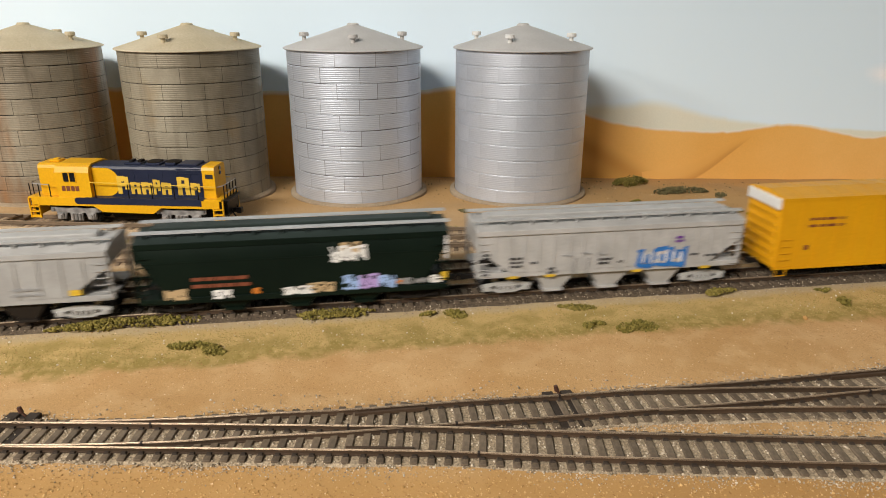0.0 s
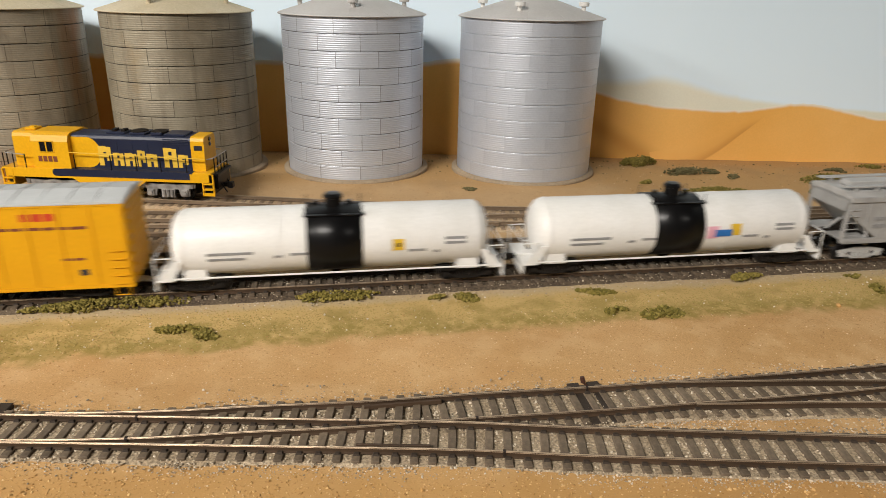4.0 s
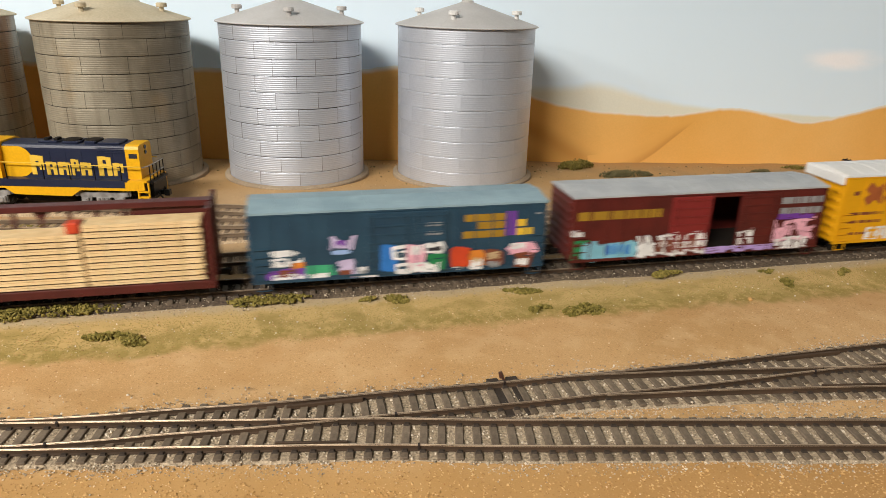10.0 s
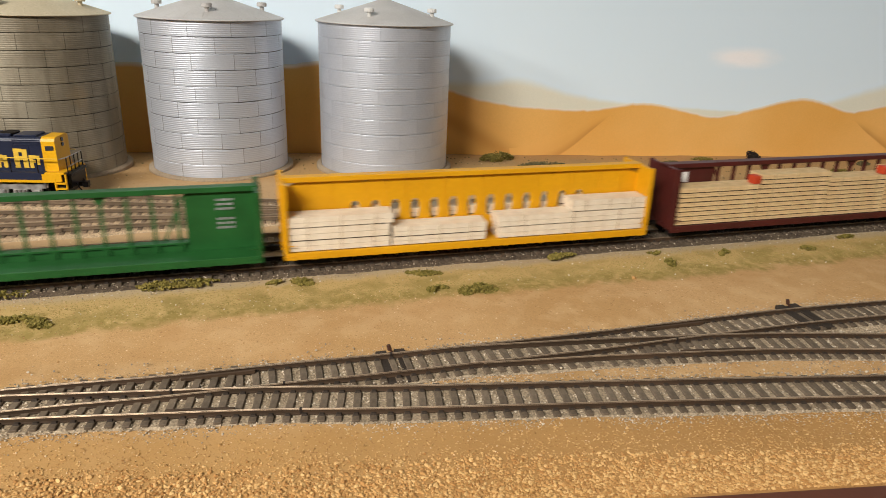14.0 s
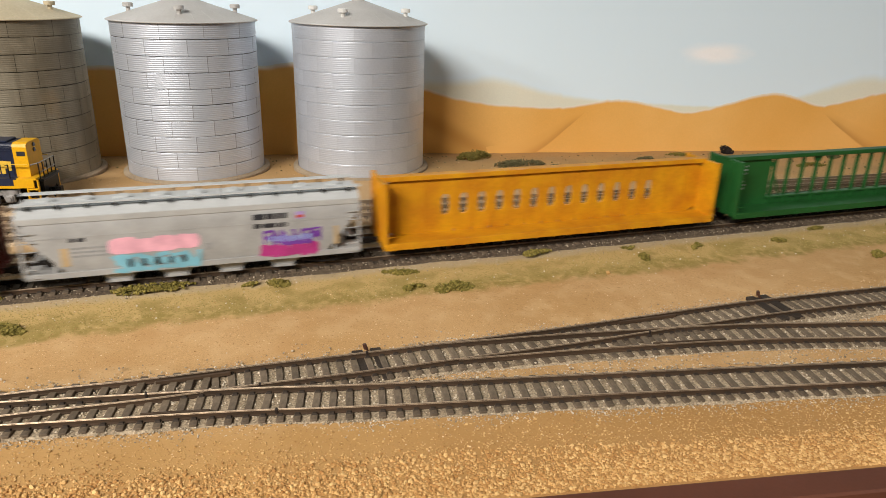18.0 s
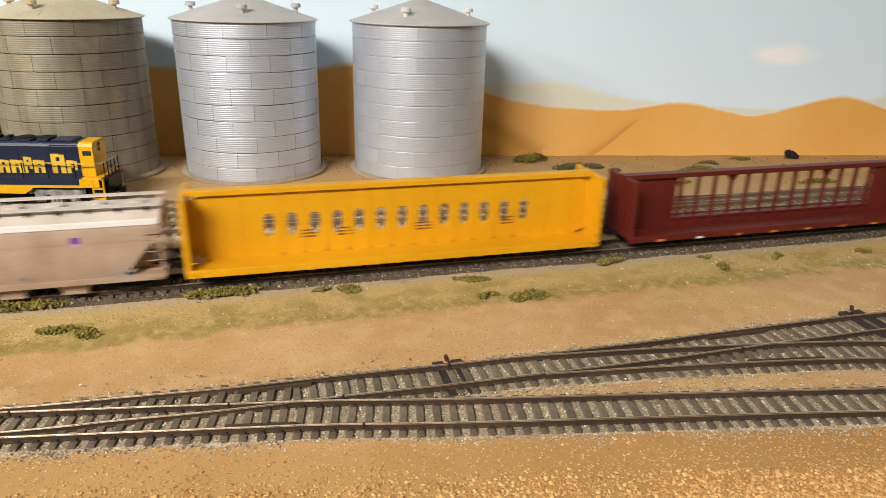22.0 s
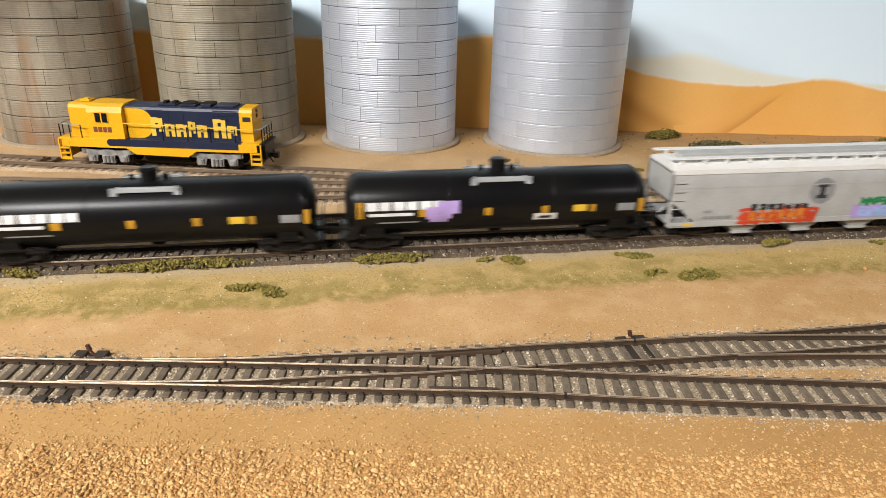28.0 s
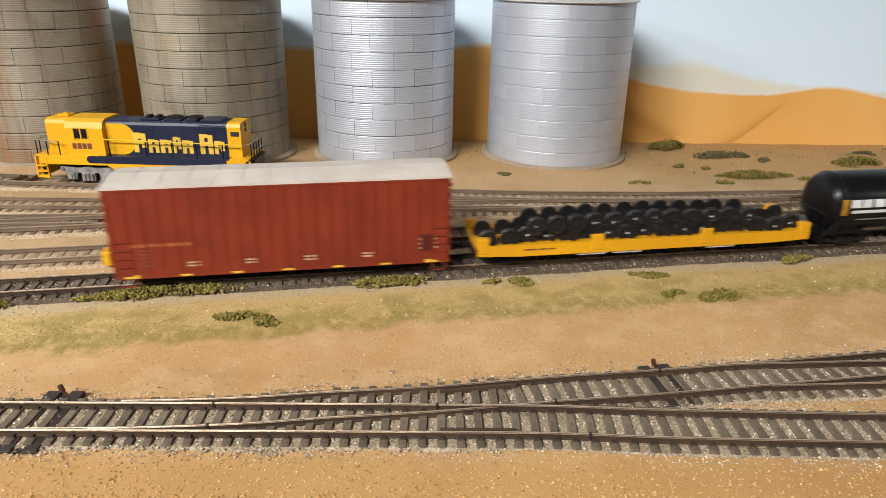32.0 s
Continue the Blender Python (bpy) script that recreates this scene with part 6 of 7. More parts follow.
    # trucks: silver side frames with springs and journal boxes
    for tx in (-41.5, 45):
        t = part("truck", boxes((-14, 14, -9, 9, 4, 9), bevel=0.6), "underframe", loco)
        t.matrix_basis = pose(tx * K, 0, 0)
        for s in (-1, 1):
            bm = bmesh.new()
            plate(bm, [(-20.5, 12.8), (-20.5, 9.4), (-16, 9.0), (-16, 3.2), (-9.4, 3.2), (-8.0, 8.4), (-5, 8.4), (-5, 2.2), (5, 2.2), (5, 8.4), (8.0, 8.4), (9.4, 3.2), (16, 3.2), (16, 9.0), (20.5, 9.4), (20.5, 12.8), (6, 11.8), (0, 12.8), (-6, 11.8)], s * 12.0 - 0.9, s * 12.0 + 0.9)
            for jx in (-12.7, 12.7):
                box(bm, jx - 2.6, jx + 2.6, s * 13.4 - 0.9, s * 13.4 + 0.9, 3.4, 8.2, bevel=0.5)
                cyl(bm, (jx, s * 14.2, 6), (jx, s * 15.0, 6), 1.5, 10)
            for sx in (-3, 0, 3):
                cyl(bm, (sx, s * 13.2, 3), (sx, s * 13.2, 8), 1.2, 8)
            for bx in (-18.5, 18.5):
                cyl(bm, (bx, s * 13.0, 9.4), (bx, s * 13.0, 12.4), 1.4, 8)
            part("sideframe", bm, "loco_silver", t)
        for wx in (-12.7, 12.7):
            bm = bmesh.new()
            cyl(bm, (0, -10, 0), (0, 10, 0), 0.8, 8)
            for s in (-1, 1):
                lathe(bm, [(0, 6.6), (6.0, 6.6), (6.0, 7.2), (5.4, 7.5), (5.3, 9.0), (4.4, 9.0), (3.8, 8.2), (0, 8.4)], 24, Matrix.Rotation(math.pi / 2 * -s, 4, "X"))
            w = part("wheelset", bm, "wheel_steel", t)
            w.matrix_basis = pose(wx * K, 0, 5.4 * K)
    return loco


locomotive(-239.5, 505, -3.2)


# ---- ground, fascia, backdrop, room ----
def ground_sheet():
    xs = [-5500, -2500, -1200, -700] + list(range(-500, 801, 10)) + [1000, 1500, 2800, 5500]
    ys = [169, 178] + list(range(190, 681, 6)) + [683]
    bm = bmesh.new()
    g = [[bm.verts.new((x, y, ground_z(x, y) + unevenness(x, y))) for y in ys] for x in xs]
    for a, b in zip(g, g[1:]):
        for i in range(len(ys) - 1):
            bm.faces.new((a[i], b[i], b[i + 1], a[i + 1]))
    return tagged(part("ground", bm, "dirt", smooth=True), "sandy orange-brown scenery ground with a grassy strip", "ground", kind="structure")


ground_sheet()
tagged(part("fascia", boxes((-5500, 5500, 157, 169, -130, 1.4), bevel=0.8), "fascia"), "dark brown painted fascia board along the table edge", "trim", kind="structure")
tagged(part("table", boxes((-5500, 5500, 169.5, 690, -50, -8)), "table_wood"), "plywood table under the railway", "table", kind="structure")
tagged(part("backdrop", boxes((-5500, 5500, 683, 691, -50, 600)), "sky"), "pale blue painted sky backdrop board", "backdrop", kind="structure")
for _n, _b, _m in (("wall_north", (-5600, 5600, 700, 760, -1000, 1420), "room_white"), ("wall_south", (-5600, 5600, -2660, -2600, -1000, 1420), "room_white"), ("wall_west", (-5660, -5600, -2660, 760, -1000, 1420), "room_white"),
                   ("wall_east", (5600, 5660, -2660, 760, -1000, 1420), "room_white"), ("floor", (-5660, 5660, -2660, 760, -1060, -1000), "room_floor"), ("ceiling", (-5660, 5660, -2660, 760, 1420, 1480), "room_white")):
    tagged(part(_n, boxes(_b), _m), "plain surface of the layout room", _n.split("_")[0], kind="structure")


def painted(name, bm_faces, material, label):
    """A flat painted shape on the backdrop: rows of (x, z0, z1) columns, with UV."""
    me = bpy.data.meshes.new(name)
    cols, y, rows = bm_faces
    verts, faces, uvs = [], [], []
    n = len(cols)
    for j in range(rows + 1):
        v = j / rows
        for i, (x0, z0, x1, z1) in enumerate(cols):
            verts.append(((x0 + (x1 - x0) * v) * K, y * K, (z0 + (z1 - z0) * v) * K))
            uvs.append((i / (n - 1), v))
    for j in range(rows):
        for i in range(n - 1):
            a = j * n + i
            faces.append((a, a + 1, a + n + 1, a + n))
    me.from_pydata(verts, [], faces)
    layer = me.uv_layers.new(name="UVMap")
    for lp in me.loops:
        layer.data[lp.index].uv = uvs[lp.vertex_index]
    me.materials.append(M[material])
    ob = new(name, me)
    return tagged(ob, label, "backdrop", kind="structure")


def outline(points, step=4.0):
    xs = np.arange(points[0][0], points[-1][0] + 0.1, step)
    zs = np.interp(xs, [p[0] for p in points], [p[1] for p in points])
    k = np.ones(5) / 5
    zs = np.convolve(np.pad(zs, 2, mode="edge"), k, mode="valid")
    return [(x, z + 0.9 * noise.noise((x / 9, 3, 1)) + 0.5 * noise.noise((x / 3.5, 8, 1))) for x, z in zip(xs, zs)]


DUNES = [(-900, 83), (-331, 85), (-250, 77), (-174, 82), (-100, 77), (-21, 83), (1, 87), (40, 83), (133, 61), (155, 54), (196, 47), (250, 44), (274, 44), (301, 48), (317, 51), (341, 52), (367, 47), (407, 38), (426, 40),
         (457, 48), (489, 57), (512, 60), (536, 55), (566, 45), (592, 50), (638, 61), (700, 64), (800, 51), (1000, 57), (1400, 49)]
HAZE = [(60, 65), (149, 66), (172, 67), (195, 72), (213, 68), (249, 56), (280, 50), (320, 45), (420, 39), (500, 39), (544, 52), (582, 66), (614, 76), (641, 74), (720, 63), (900, 61)]
painted("distant_dunes", ([(x, 35, x, z + 7) for x, z in outline(HAZE)], 682.95, 12), "haze_dune_paint", "pale hazy far dunes airbrushed on the backdrop")
painted("painted_dunes", ([(x, -12, x, z) for x, z in outline(DUNES)], 682.88, 6), "dune", "orange sand dunes painted on the backdrop")


LAYER = iter(range(1, 20))


def ribbon(path, width, material, label, taper=1.0):
    """A band along a path on the backdrop, narrowing to taper of its width at the far end."""
    pts = catmull(path, 3.0)
    cols = []
    for i, p in enumerate(pts):
        d = (pts[min(i + 1, len(pts) - 1)] - pts[max(i - 1, 0)]).normalized()
        w = width * (1 + (taper - 1) * i / (len(pts) - 1))
        cols.append((p.x + d.y * w, p.y - d.x * w, p.x - d.y * w, p.y + d.x * w))
    painted("dune_crease", (cols, 682.88 - 0.06 * next(LAYER), 8), material, label)


ribbon([(84, 44), (130, 30), (160, 14), (190, -2), (216, -14)], 15.0, "crease_paint", "broad airbrushed shade in the dune valley")
ribbon([(196, -12), (226, -4), (252, 9), (273, 24), (287, 34), (301, 44)], -15.0, "ridge_paint", "dark airbrushed ridge line of a painted dune", 0.15)
ribbon([(672, -6), (640, 6), (610, 20), (588, 31), (570, 42)], 16.0, "ridge_paint", "dark airbrushed ridge line of a painted dune", 0.15)
painted("painted_cloud", ([(x, 84, x, 114) for x in range(384, 485, 4)], 682.93, 8), "cloud_paint", "small white airbrushed cloud on the sky backdrop")


# ---- grain bins ----
SHEETS, RINGS, RING_H = 11, 10, 11.75


def bin_panel(mat, wave, gap):
    """One corrugated wall sheet: an eleventh of the ring, eight waves high, with a narrow open joint to its neighbours."""
    bm = bmesh.new()
    cols, waves = 10, 8
    h, r = RING_H - gap, 55.0
    prof = [(r + wave * math.cos(2 * math.pi * i / 6), h * i / (waves * 6)) for i in range(waves * 6 + 1)]
    prof[0] = (r - 0.5, 0.0)
    prof[-1] = (r - 0.5, h)
    half = 180.0 / SHEETS - math.degrees(gap * 0.35 / r)
    grid = []
    for c in range(cols + 1):
        a = math.radians(-half + 2 * half * c / cols)
        grid.append([bm.verts.new((rr * math.cos(a), rr * math.sin(a), z)) for rr, z in prof])
    for g, k in zip(grid, grid[1:]):
        for i in range(len(prof) - 1):
            bm.faces.new((g[i], k[i], k[i + 1], g[i + 1]))
    return part("wall_sheet", bm, mat, smooth=True)


def grain_bin(x, y, z, wall, roof, vent_turn, label, vent_white=False, wave=0.09, gap=0.3, loose=0.06, liner="bin_liner"):
    s = empty("grain_bin", label, "grain bin", "grain bins in a row")
    s.matrix_basis = pose(x * K, y * K, z * K) @ Matrix.Diagonal((1.0145, 1.0145, 1.041, 1.0))
    bm = bmesh.new()
    lathe(bm, [(0, -6), (59.4, -6), (59.4, 1.2), (58.6, 1.9), (55.5, 2.8)], 72)
    part("base_ring", bm, "concrete", s, "weathered tan concrete base ring")
    first = None
    rng = random.Random(int(x) + 5)
    pitch = 360.0 / SHEETS
    for ring in range(RINGS):
        start = 100 + (ring % 2) * pitch / 2 + rng.uniform(-2.0, 2.0)
        for k in range(SHEETS):
            if first is None:
                first = bin_panel(wall, wave, gap)
                ob = first
            else:
                ob = new("wall_sheet", first.data)
            ob.parent = s
            out = rng.uniform(-loose, loose)
            a = start + pitch * k
            ob.matrix_basis = pose(out * math.cos(radians(a)) * K, out * math.sin(radians(a)) * K, (1.0 + RING_H * ring + rng.uniform(-0.4, 0.4) * gap) * K, rng.uniform(-0.04, 0.04), rng.uniform(-0.04, 0.04), a)
    bm = bmesh.new()
    lathe(bm, [(54.3, 2), (54.3, 118.5)], 72)
    part("liner", bm, liner, s, smooth=True)
    bm = bmesh.new()
    lathe(bm, [(55.2, 118.2), (57.0, 117.6), (57.4, 118.0), (57.0, 118.5), (5.0, 134.8), (4.6, 136.0), (3.6, 136.4), (0, 136.6)], 72)
    r = part("roof", bm, roof, s, smooth=True)
    r.data.set_sharp_from_angle(angle=math.radians(25))
    rib = None
    for k in range(24):
        a = 15 * k + 4
        if rib is None:
            bm = bmesh.new()
            cyl(bm, (6, 0, 134.3), (56.5, 0, 118.6), 0.14, 5)
            rib = part("roof_rib", bm, roof, r)
            o = rib
        else:
            o = new("roof_rib", rib.data)
            o.parent = r
        o.matrix_basis = pose(0, 0, 0, 0, 0, a)
    vent = None
    for k in range(4):
        a = vent_turn + 90 * k
        if vent is None:
            bm = bmesh.new()
            cyl(bm, (40, 0, 122.5), (40, 0, 127.4), 1.7, 12)
            lathe(bm, [(0, 126.6), (3.6, 126.7), (3.9, 127.1), (3.9, 129.2), (3.4, 129.7), (0, 129.9)], 14, Matrix.Translation((40, 0, 0)))
            vent = part("roof_vent", bm, "white" if vent_white else roof, r, "mushroom-shaped roof vent")
            o = vent
        else:
            o = new("roof_vent", vent.data)
            o.parent = r
        o.matrix_basis = pose(0, 0, 0, 0, 0, a)
    return s


grain_bin(-354, 600, 4.5, "rusty_zinc", "old_roof", -97, "weathered brown grain bin with rust streaks", wave=0.05, gap=0.4)
grain_bin(-217, 597, 4.5, "old_zinc", "old_roof", -97, "weathered olive-grey corrugated grain bin", wave=0.055, gap=0.4)
grain_bin(-81.3, 604, 4.5, "galvanized", "roof_zinc", -83, "bright galvanized corrugated grain bin with dark seams", wave=0.06, gap=0.3)
grain_bin(60, 606, 4.5, "galvanized", "roof_zinc", -110, "bright galvanized grain bin with pale roof vents", True, wave=0.03, gap=0.12, loose=0.03, liner="galvanized")


# ---- loose scatter: one mesh for each kind ----
ICO_V, ICO_F = None, None


def scatter(name, places, material, label, category, jag=0.25, flat=0.75, seed=1):
    """Many small lumps in one mesh. places: (x, y, z, size)."""
    global ICO_V, ICO_F
    if ICO_V is None:
        bm = bmesh.new()
        bmesh.ops.create_icosphere(bm, subdivisions=1, radius=1)
        ICO_V = np.array([v.co for v in bm.verts])
        ICO_F = np.array([[v.index for v in f.verts] for f in bm.faces])
        bm.free()
    rng = np.random.default_rng(seed)
    p = np.array(places, float)
    n, k = len(p), len(ICO_V)
    q = rng.normal(size=(n, 4))
    q /= np.linalg.norm(q, axis=1)[:, None]
    w, x, y, z = q.T
    rot = np.array([[1 - 2 * (y * y + z * z), 2 * (x * y - z * w), 2 * (x * z + y * w)], [2 * (x * y + z * w), 1 - 2 * (x * x + z * z), 2 * (y * z - x * w)], [2 * (x * z - y * w), 2 * (y * z + x * w), 1 - 2 * (x * x + y * y)]]).transpose(2, 0, 1)
    v = ICO_V[None] * (1 + jag * rng.uniform(-1, 1, (n, k, 1))) * rng.uniform(0.65, 1.25, (n, 1, 3))
    v = np.einsum("nij,nkj->nki", rot, v) * p[:, 3][:, None, None]
    v[:, :, 2] *= flat
    v += p[:, None, :3]
    f = ICO_F[None] + (np.arange(n) * k)[:, None, None]
    me = bpy.data.meshes.new(name)
    me.from_pydata((v.reshape(-1, 3) * K).tolist(), [], f.reshape(-1, 3).tolist())
    me.materials.append(M[material])
    ob = new(name, me)
    return tagged(ob, label, category)


RNG = np.random.default_rng(7)


def strip_places(n, x0, x1, y_of, spread, size, lift=0.3):
    out = []
    for _ in range(n):
        x = RNG.uniform(x0, x1)
        y = y_of(x) + spread(RNG)
        s = size(RNG)
        out.append((x, y, ground_z(x, y) + unevenness(x, y) + s * lift, s))
    return out


# coarse pebbles along the table's edge, thinning out towards the track
_p = []
for _ in range(32000):
    _x, _d = RNG.uniform(-420, 520), abs(RNG.normal(0, 12)) if RNG.random() < 0.68 else RNG.uniform(0, 31)
    _d *= 1.0 if _x < 60 else max(0.66, 1.0 - (_x - 60) / 350)
    _s = (0.3 + 0.58 * RNG.random() ** 1.5) * (1.0 if _d < 26 else 0.6)
    _p.append((_x, 170.5 + _d, ground_z(_x, 170.5 + _d) + unevenness(_x, 170.5 + _d) + _s * 0.35, _s))
tagged(scatter("gravel", _p, "pebbles", "coarse orange and tan gravel along the table edge", "gravel", seed=2), kind="stuff")
# fine grit on the dirt
_p = strip_places(16000, -420, 620, lambda x: 0, lambda r: r.uniform(185, 345), lambda r: abs(r.normal(0, 0.13)) + 0.11)
_p += strip_places(3500, -420, 700, lambda x: 0, lambda r: r.uniform(395, 670), lambda r: abs(r.normal(0, 0.2)) + 0.18)
_q = strip_places(22000, -420, 560, lambda x: 174, lambda r: r.triangular(0, 8, 52), lambda r: abs(r.normal(0, 0.16)) + 0.2, 0.15)
tagged(scatter("dirt_clods", _q, "dirt_lumps", "small clods of sandy dirt before the front track", "dirt", jag=0.4, seed=5), kind="stuff")
tagged(scatter("grit", _p, "dirt_grains", "fine sandy grit scattered over the dirt", "gravel", seed=3), kind="stuff")


def grass_y(x):
    return 380.6 + 0.155 * x


_p = strip_places(28000, -420, 640, grass_y, lambda r: -r.triangular(18, 44, 61), lambda r: r.uniform(0.13, 0.34), 0.3)
tagged(scatter("grass", _p, "grass_flock", "dry green and straw coloured grass flock beside the main track", "grass", jag=0.5, flat=0.9, seed=4), kind="stuff")


# pale flecks of stone among the grass
_p = strip_places(420, -420, 640, grass_y, lambda r: -r.triangular(16, 40, 66), lambda r: 0.18 + 0.5 * r.random() ** 2.5, 0.4)
tagged(scatter("pale_stones", _p, "white_stones", "small whitish stones scattered through the dry grass", "stones", jag=0.3, seed=15), kind="stuff")


# dark crumbs of foliage and bark on the ground behind the tracks
_p = strip_places(900, -420, 640, lambda x: 0, lambda r: 550 + 118 * r.random() ** 0.6, lambda r: 0.25 + 0.75 * r.random() ** 3, 0.35)
tagged(scatter("debris", _p, "dry_foliage", "dark dry crumbs strewn over the dirt", "debris", jag=0.5, seed=16), kind="stuff")


def shrub(x, y, rx, ry, rz, n, material, label, seed):
    """A low clump of foam foliage: many small lumps with an uneven outline."""
    r = np.random.default_rng(seed)
    lobes = [(r.uniform(-0.65, 0.65), r.uniform(-0.5, 0.5), r.uniform(0.4, 0.75)) for _ in range(max(3, int(rx / 3)))]
    places = []
    z0 = ground_z(x, y)
    for _ in range(n):
        lx, ly, lr = lobes[r.integers(len(lobes))]
        a, b = r.uniform(0, 2 * math.pi), math.sqrt(r.random())
        px, py = lx + lr * 0.6 * b * math.cos(a), ly + lr * 0.7 * b * math.sin(a)
        top = max(0.05, 1 - 0.8 * (px * px + py * py)) * (0.55 + 0.6 * lr)
        s = r.uniform(0.4, 0.95)
        places.append((px * rx, py * ry, r.random() ** 0.6 * top * rz, s))
    ob = scatter("shrub", places, material, label, "shrub", jag=0.6, flat=0.85, seed=seed)
    ob.matrix_basis = pose(x * K, y * K, (z0 + (1.0 if abs(380.6 + 0.155 * x - y) < 22 else -0.2)) * K, 0, 0, r.uniform(-8, 8) + 5)
    return tagged(ob, group="shrubs")


G, D_ = "low dark green foam shrub on the ground", "dry grey-green foam shrub on sandy ground"
SHRUBS = [(-177, 340, 32, 5.5, 3.5, 560, 0), (-130, 316, 14, 5.5, 3.4, 260, 0), (-62, 355, 17, 4.5, 3, 250, 0), (-3, 356.5, 11, 4, 3, 180, 0), (71, 367, 11, 3, 2.2, 150, 0), (79, 343.5, 7, 4, 3, 110, 0), (99, 343.5, 12, 5, 4.2, 250, 0),
          (160, 386, 12, 3.4, 2.4, 170, 0), (231.5, 375, 5, 4.5, 4, 110, 0), (228, 392, 5, 2.5, 2, 60, 0), (272.5, 391, 5.5, 3.5, 3, 90, 0), (337, 396.5, 6, 3.2, 2.5, 90, 0), (381, 416, 8, 3, 2.5, 100, 0), (391, 367, 9, 4, 3.5, 120, 0), (455, 425, 10, 4, 3, 120, 0), (-262, 326, 18, 5, 3.5, 250, 0),
          (174, 652, 17, 9, 9, 420, 0), (213, 622, 24, 7, 5.5, 380, 1), (161, 577, 6, 4, 3.5, 90, 0), (179, 574, 6, 3.5, 2.6, 80, 0), (243, 606, 6, 4, 4, 70, 1), (211, 550, 26, 8, 5, 420, 0), (252, 541, 11, 5, 3.5, 160, 0), (175, 530, 9, 4, 2.5, 110, 0), (322, 598, 16, 10, 7, 330, 0), (290, 560, 6, 4, 3, 70, 0),
          (9, 536, 9, 3, 1.6, 90, 1), (-12, 499.5, 19, 4, 0.9, 220, 0), (-235, 466, 26, 5, 1.0, 260, 0), (111, 524, 7, 4, 1.5, 80, 0), (352, 640, 10, 6, 3, 120, 1), (398, 660, 12, 6, 3, 130, 0), (505, 600, 16, 6, 4, 170, 0), (560, 640, 10, 6, 4, 120, 1), (412, 560, 18, 5, 4, 180, 0), (470, 540, 10, 5, 3, 110, 0)]
for _i, (_x, _y, _rx, _ry, _rz, _n, _d) in enumerate(SHRUBS):
    shrub(_x, _y, _rx * 1.3, _ry * 1.45, _rz * 1.1, _n * 2, "dry_foliage" if _d else "foliage", D_ if _d else G, 50 + _i)
# the dark bush against the dunes, and a pale stone in the grass
_b = shrub(452, 668, 13, 7, 9, 500, "dark_rock", "round blackish-brown bush against the painted dunes", 120)
_s = scatter("stone", [(0, 0, 0.6, 1.7)], "pebbles", "single pale tan stone lying in the grass", "stone", seed=9)
_s.matrix_basis = pose(198 * K, 355 * K, ground_z(198, 355) * K)


# ---- tracks ----
def polyline_at(path, x):
    for p, q in zip(path, path[1:]):
        if p.x <= x <= q.x:
            return p.y + (q.y - p.y) * (x - p.x) / max(1e-6, q.x - p.x)
    return None


PATHS = {k: catmull(v, 6.0) for k, v in TRACKS.items()}
PATHS["main"] = [Vector((*main_pose(s)[:2], 0)) for s in range(-5300, 5400, 12)]
BED = [(-16.5, -1.0), (-12.6, 1.2), (12.6, 1.2), (16.5, -1.0)]
HEAD_PROFILE = [(-0.5, 4.05), (0.5, 4.05), (0.5, 4.2), (0.22, 4.5), (-0.22, 4.5), (-0.5, 4.2)]


def rail(path, off, parent, x0=-9e9, x1=9e9, material="rail_brown"):
    pts = [p for p in path if x0 <= p.x <= x1]
    r = part("rail", sweep(bmesh.new(), pts, RAIL_PROFILE, off, ground_z), material, parent)
    part("rail_head", sweep(bmesh.new(), pts, HEAD_PROFILE, off, ground_z), "rail_head", r, "worn shiny rail top")


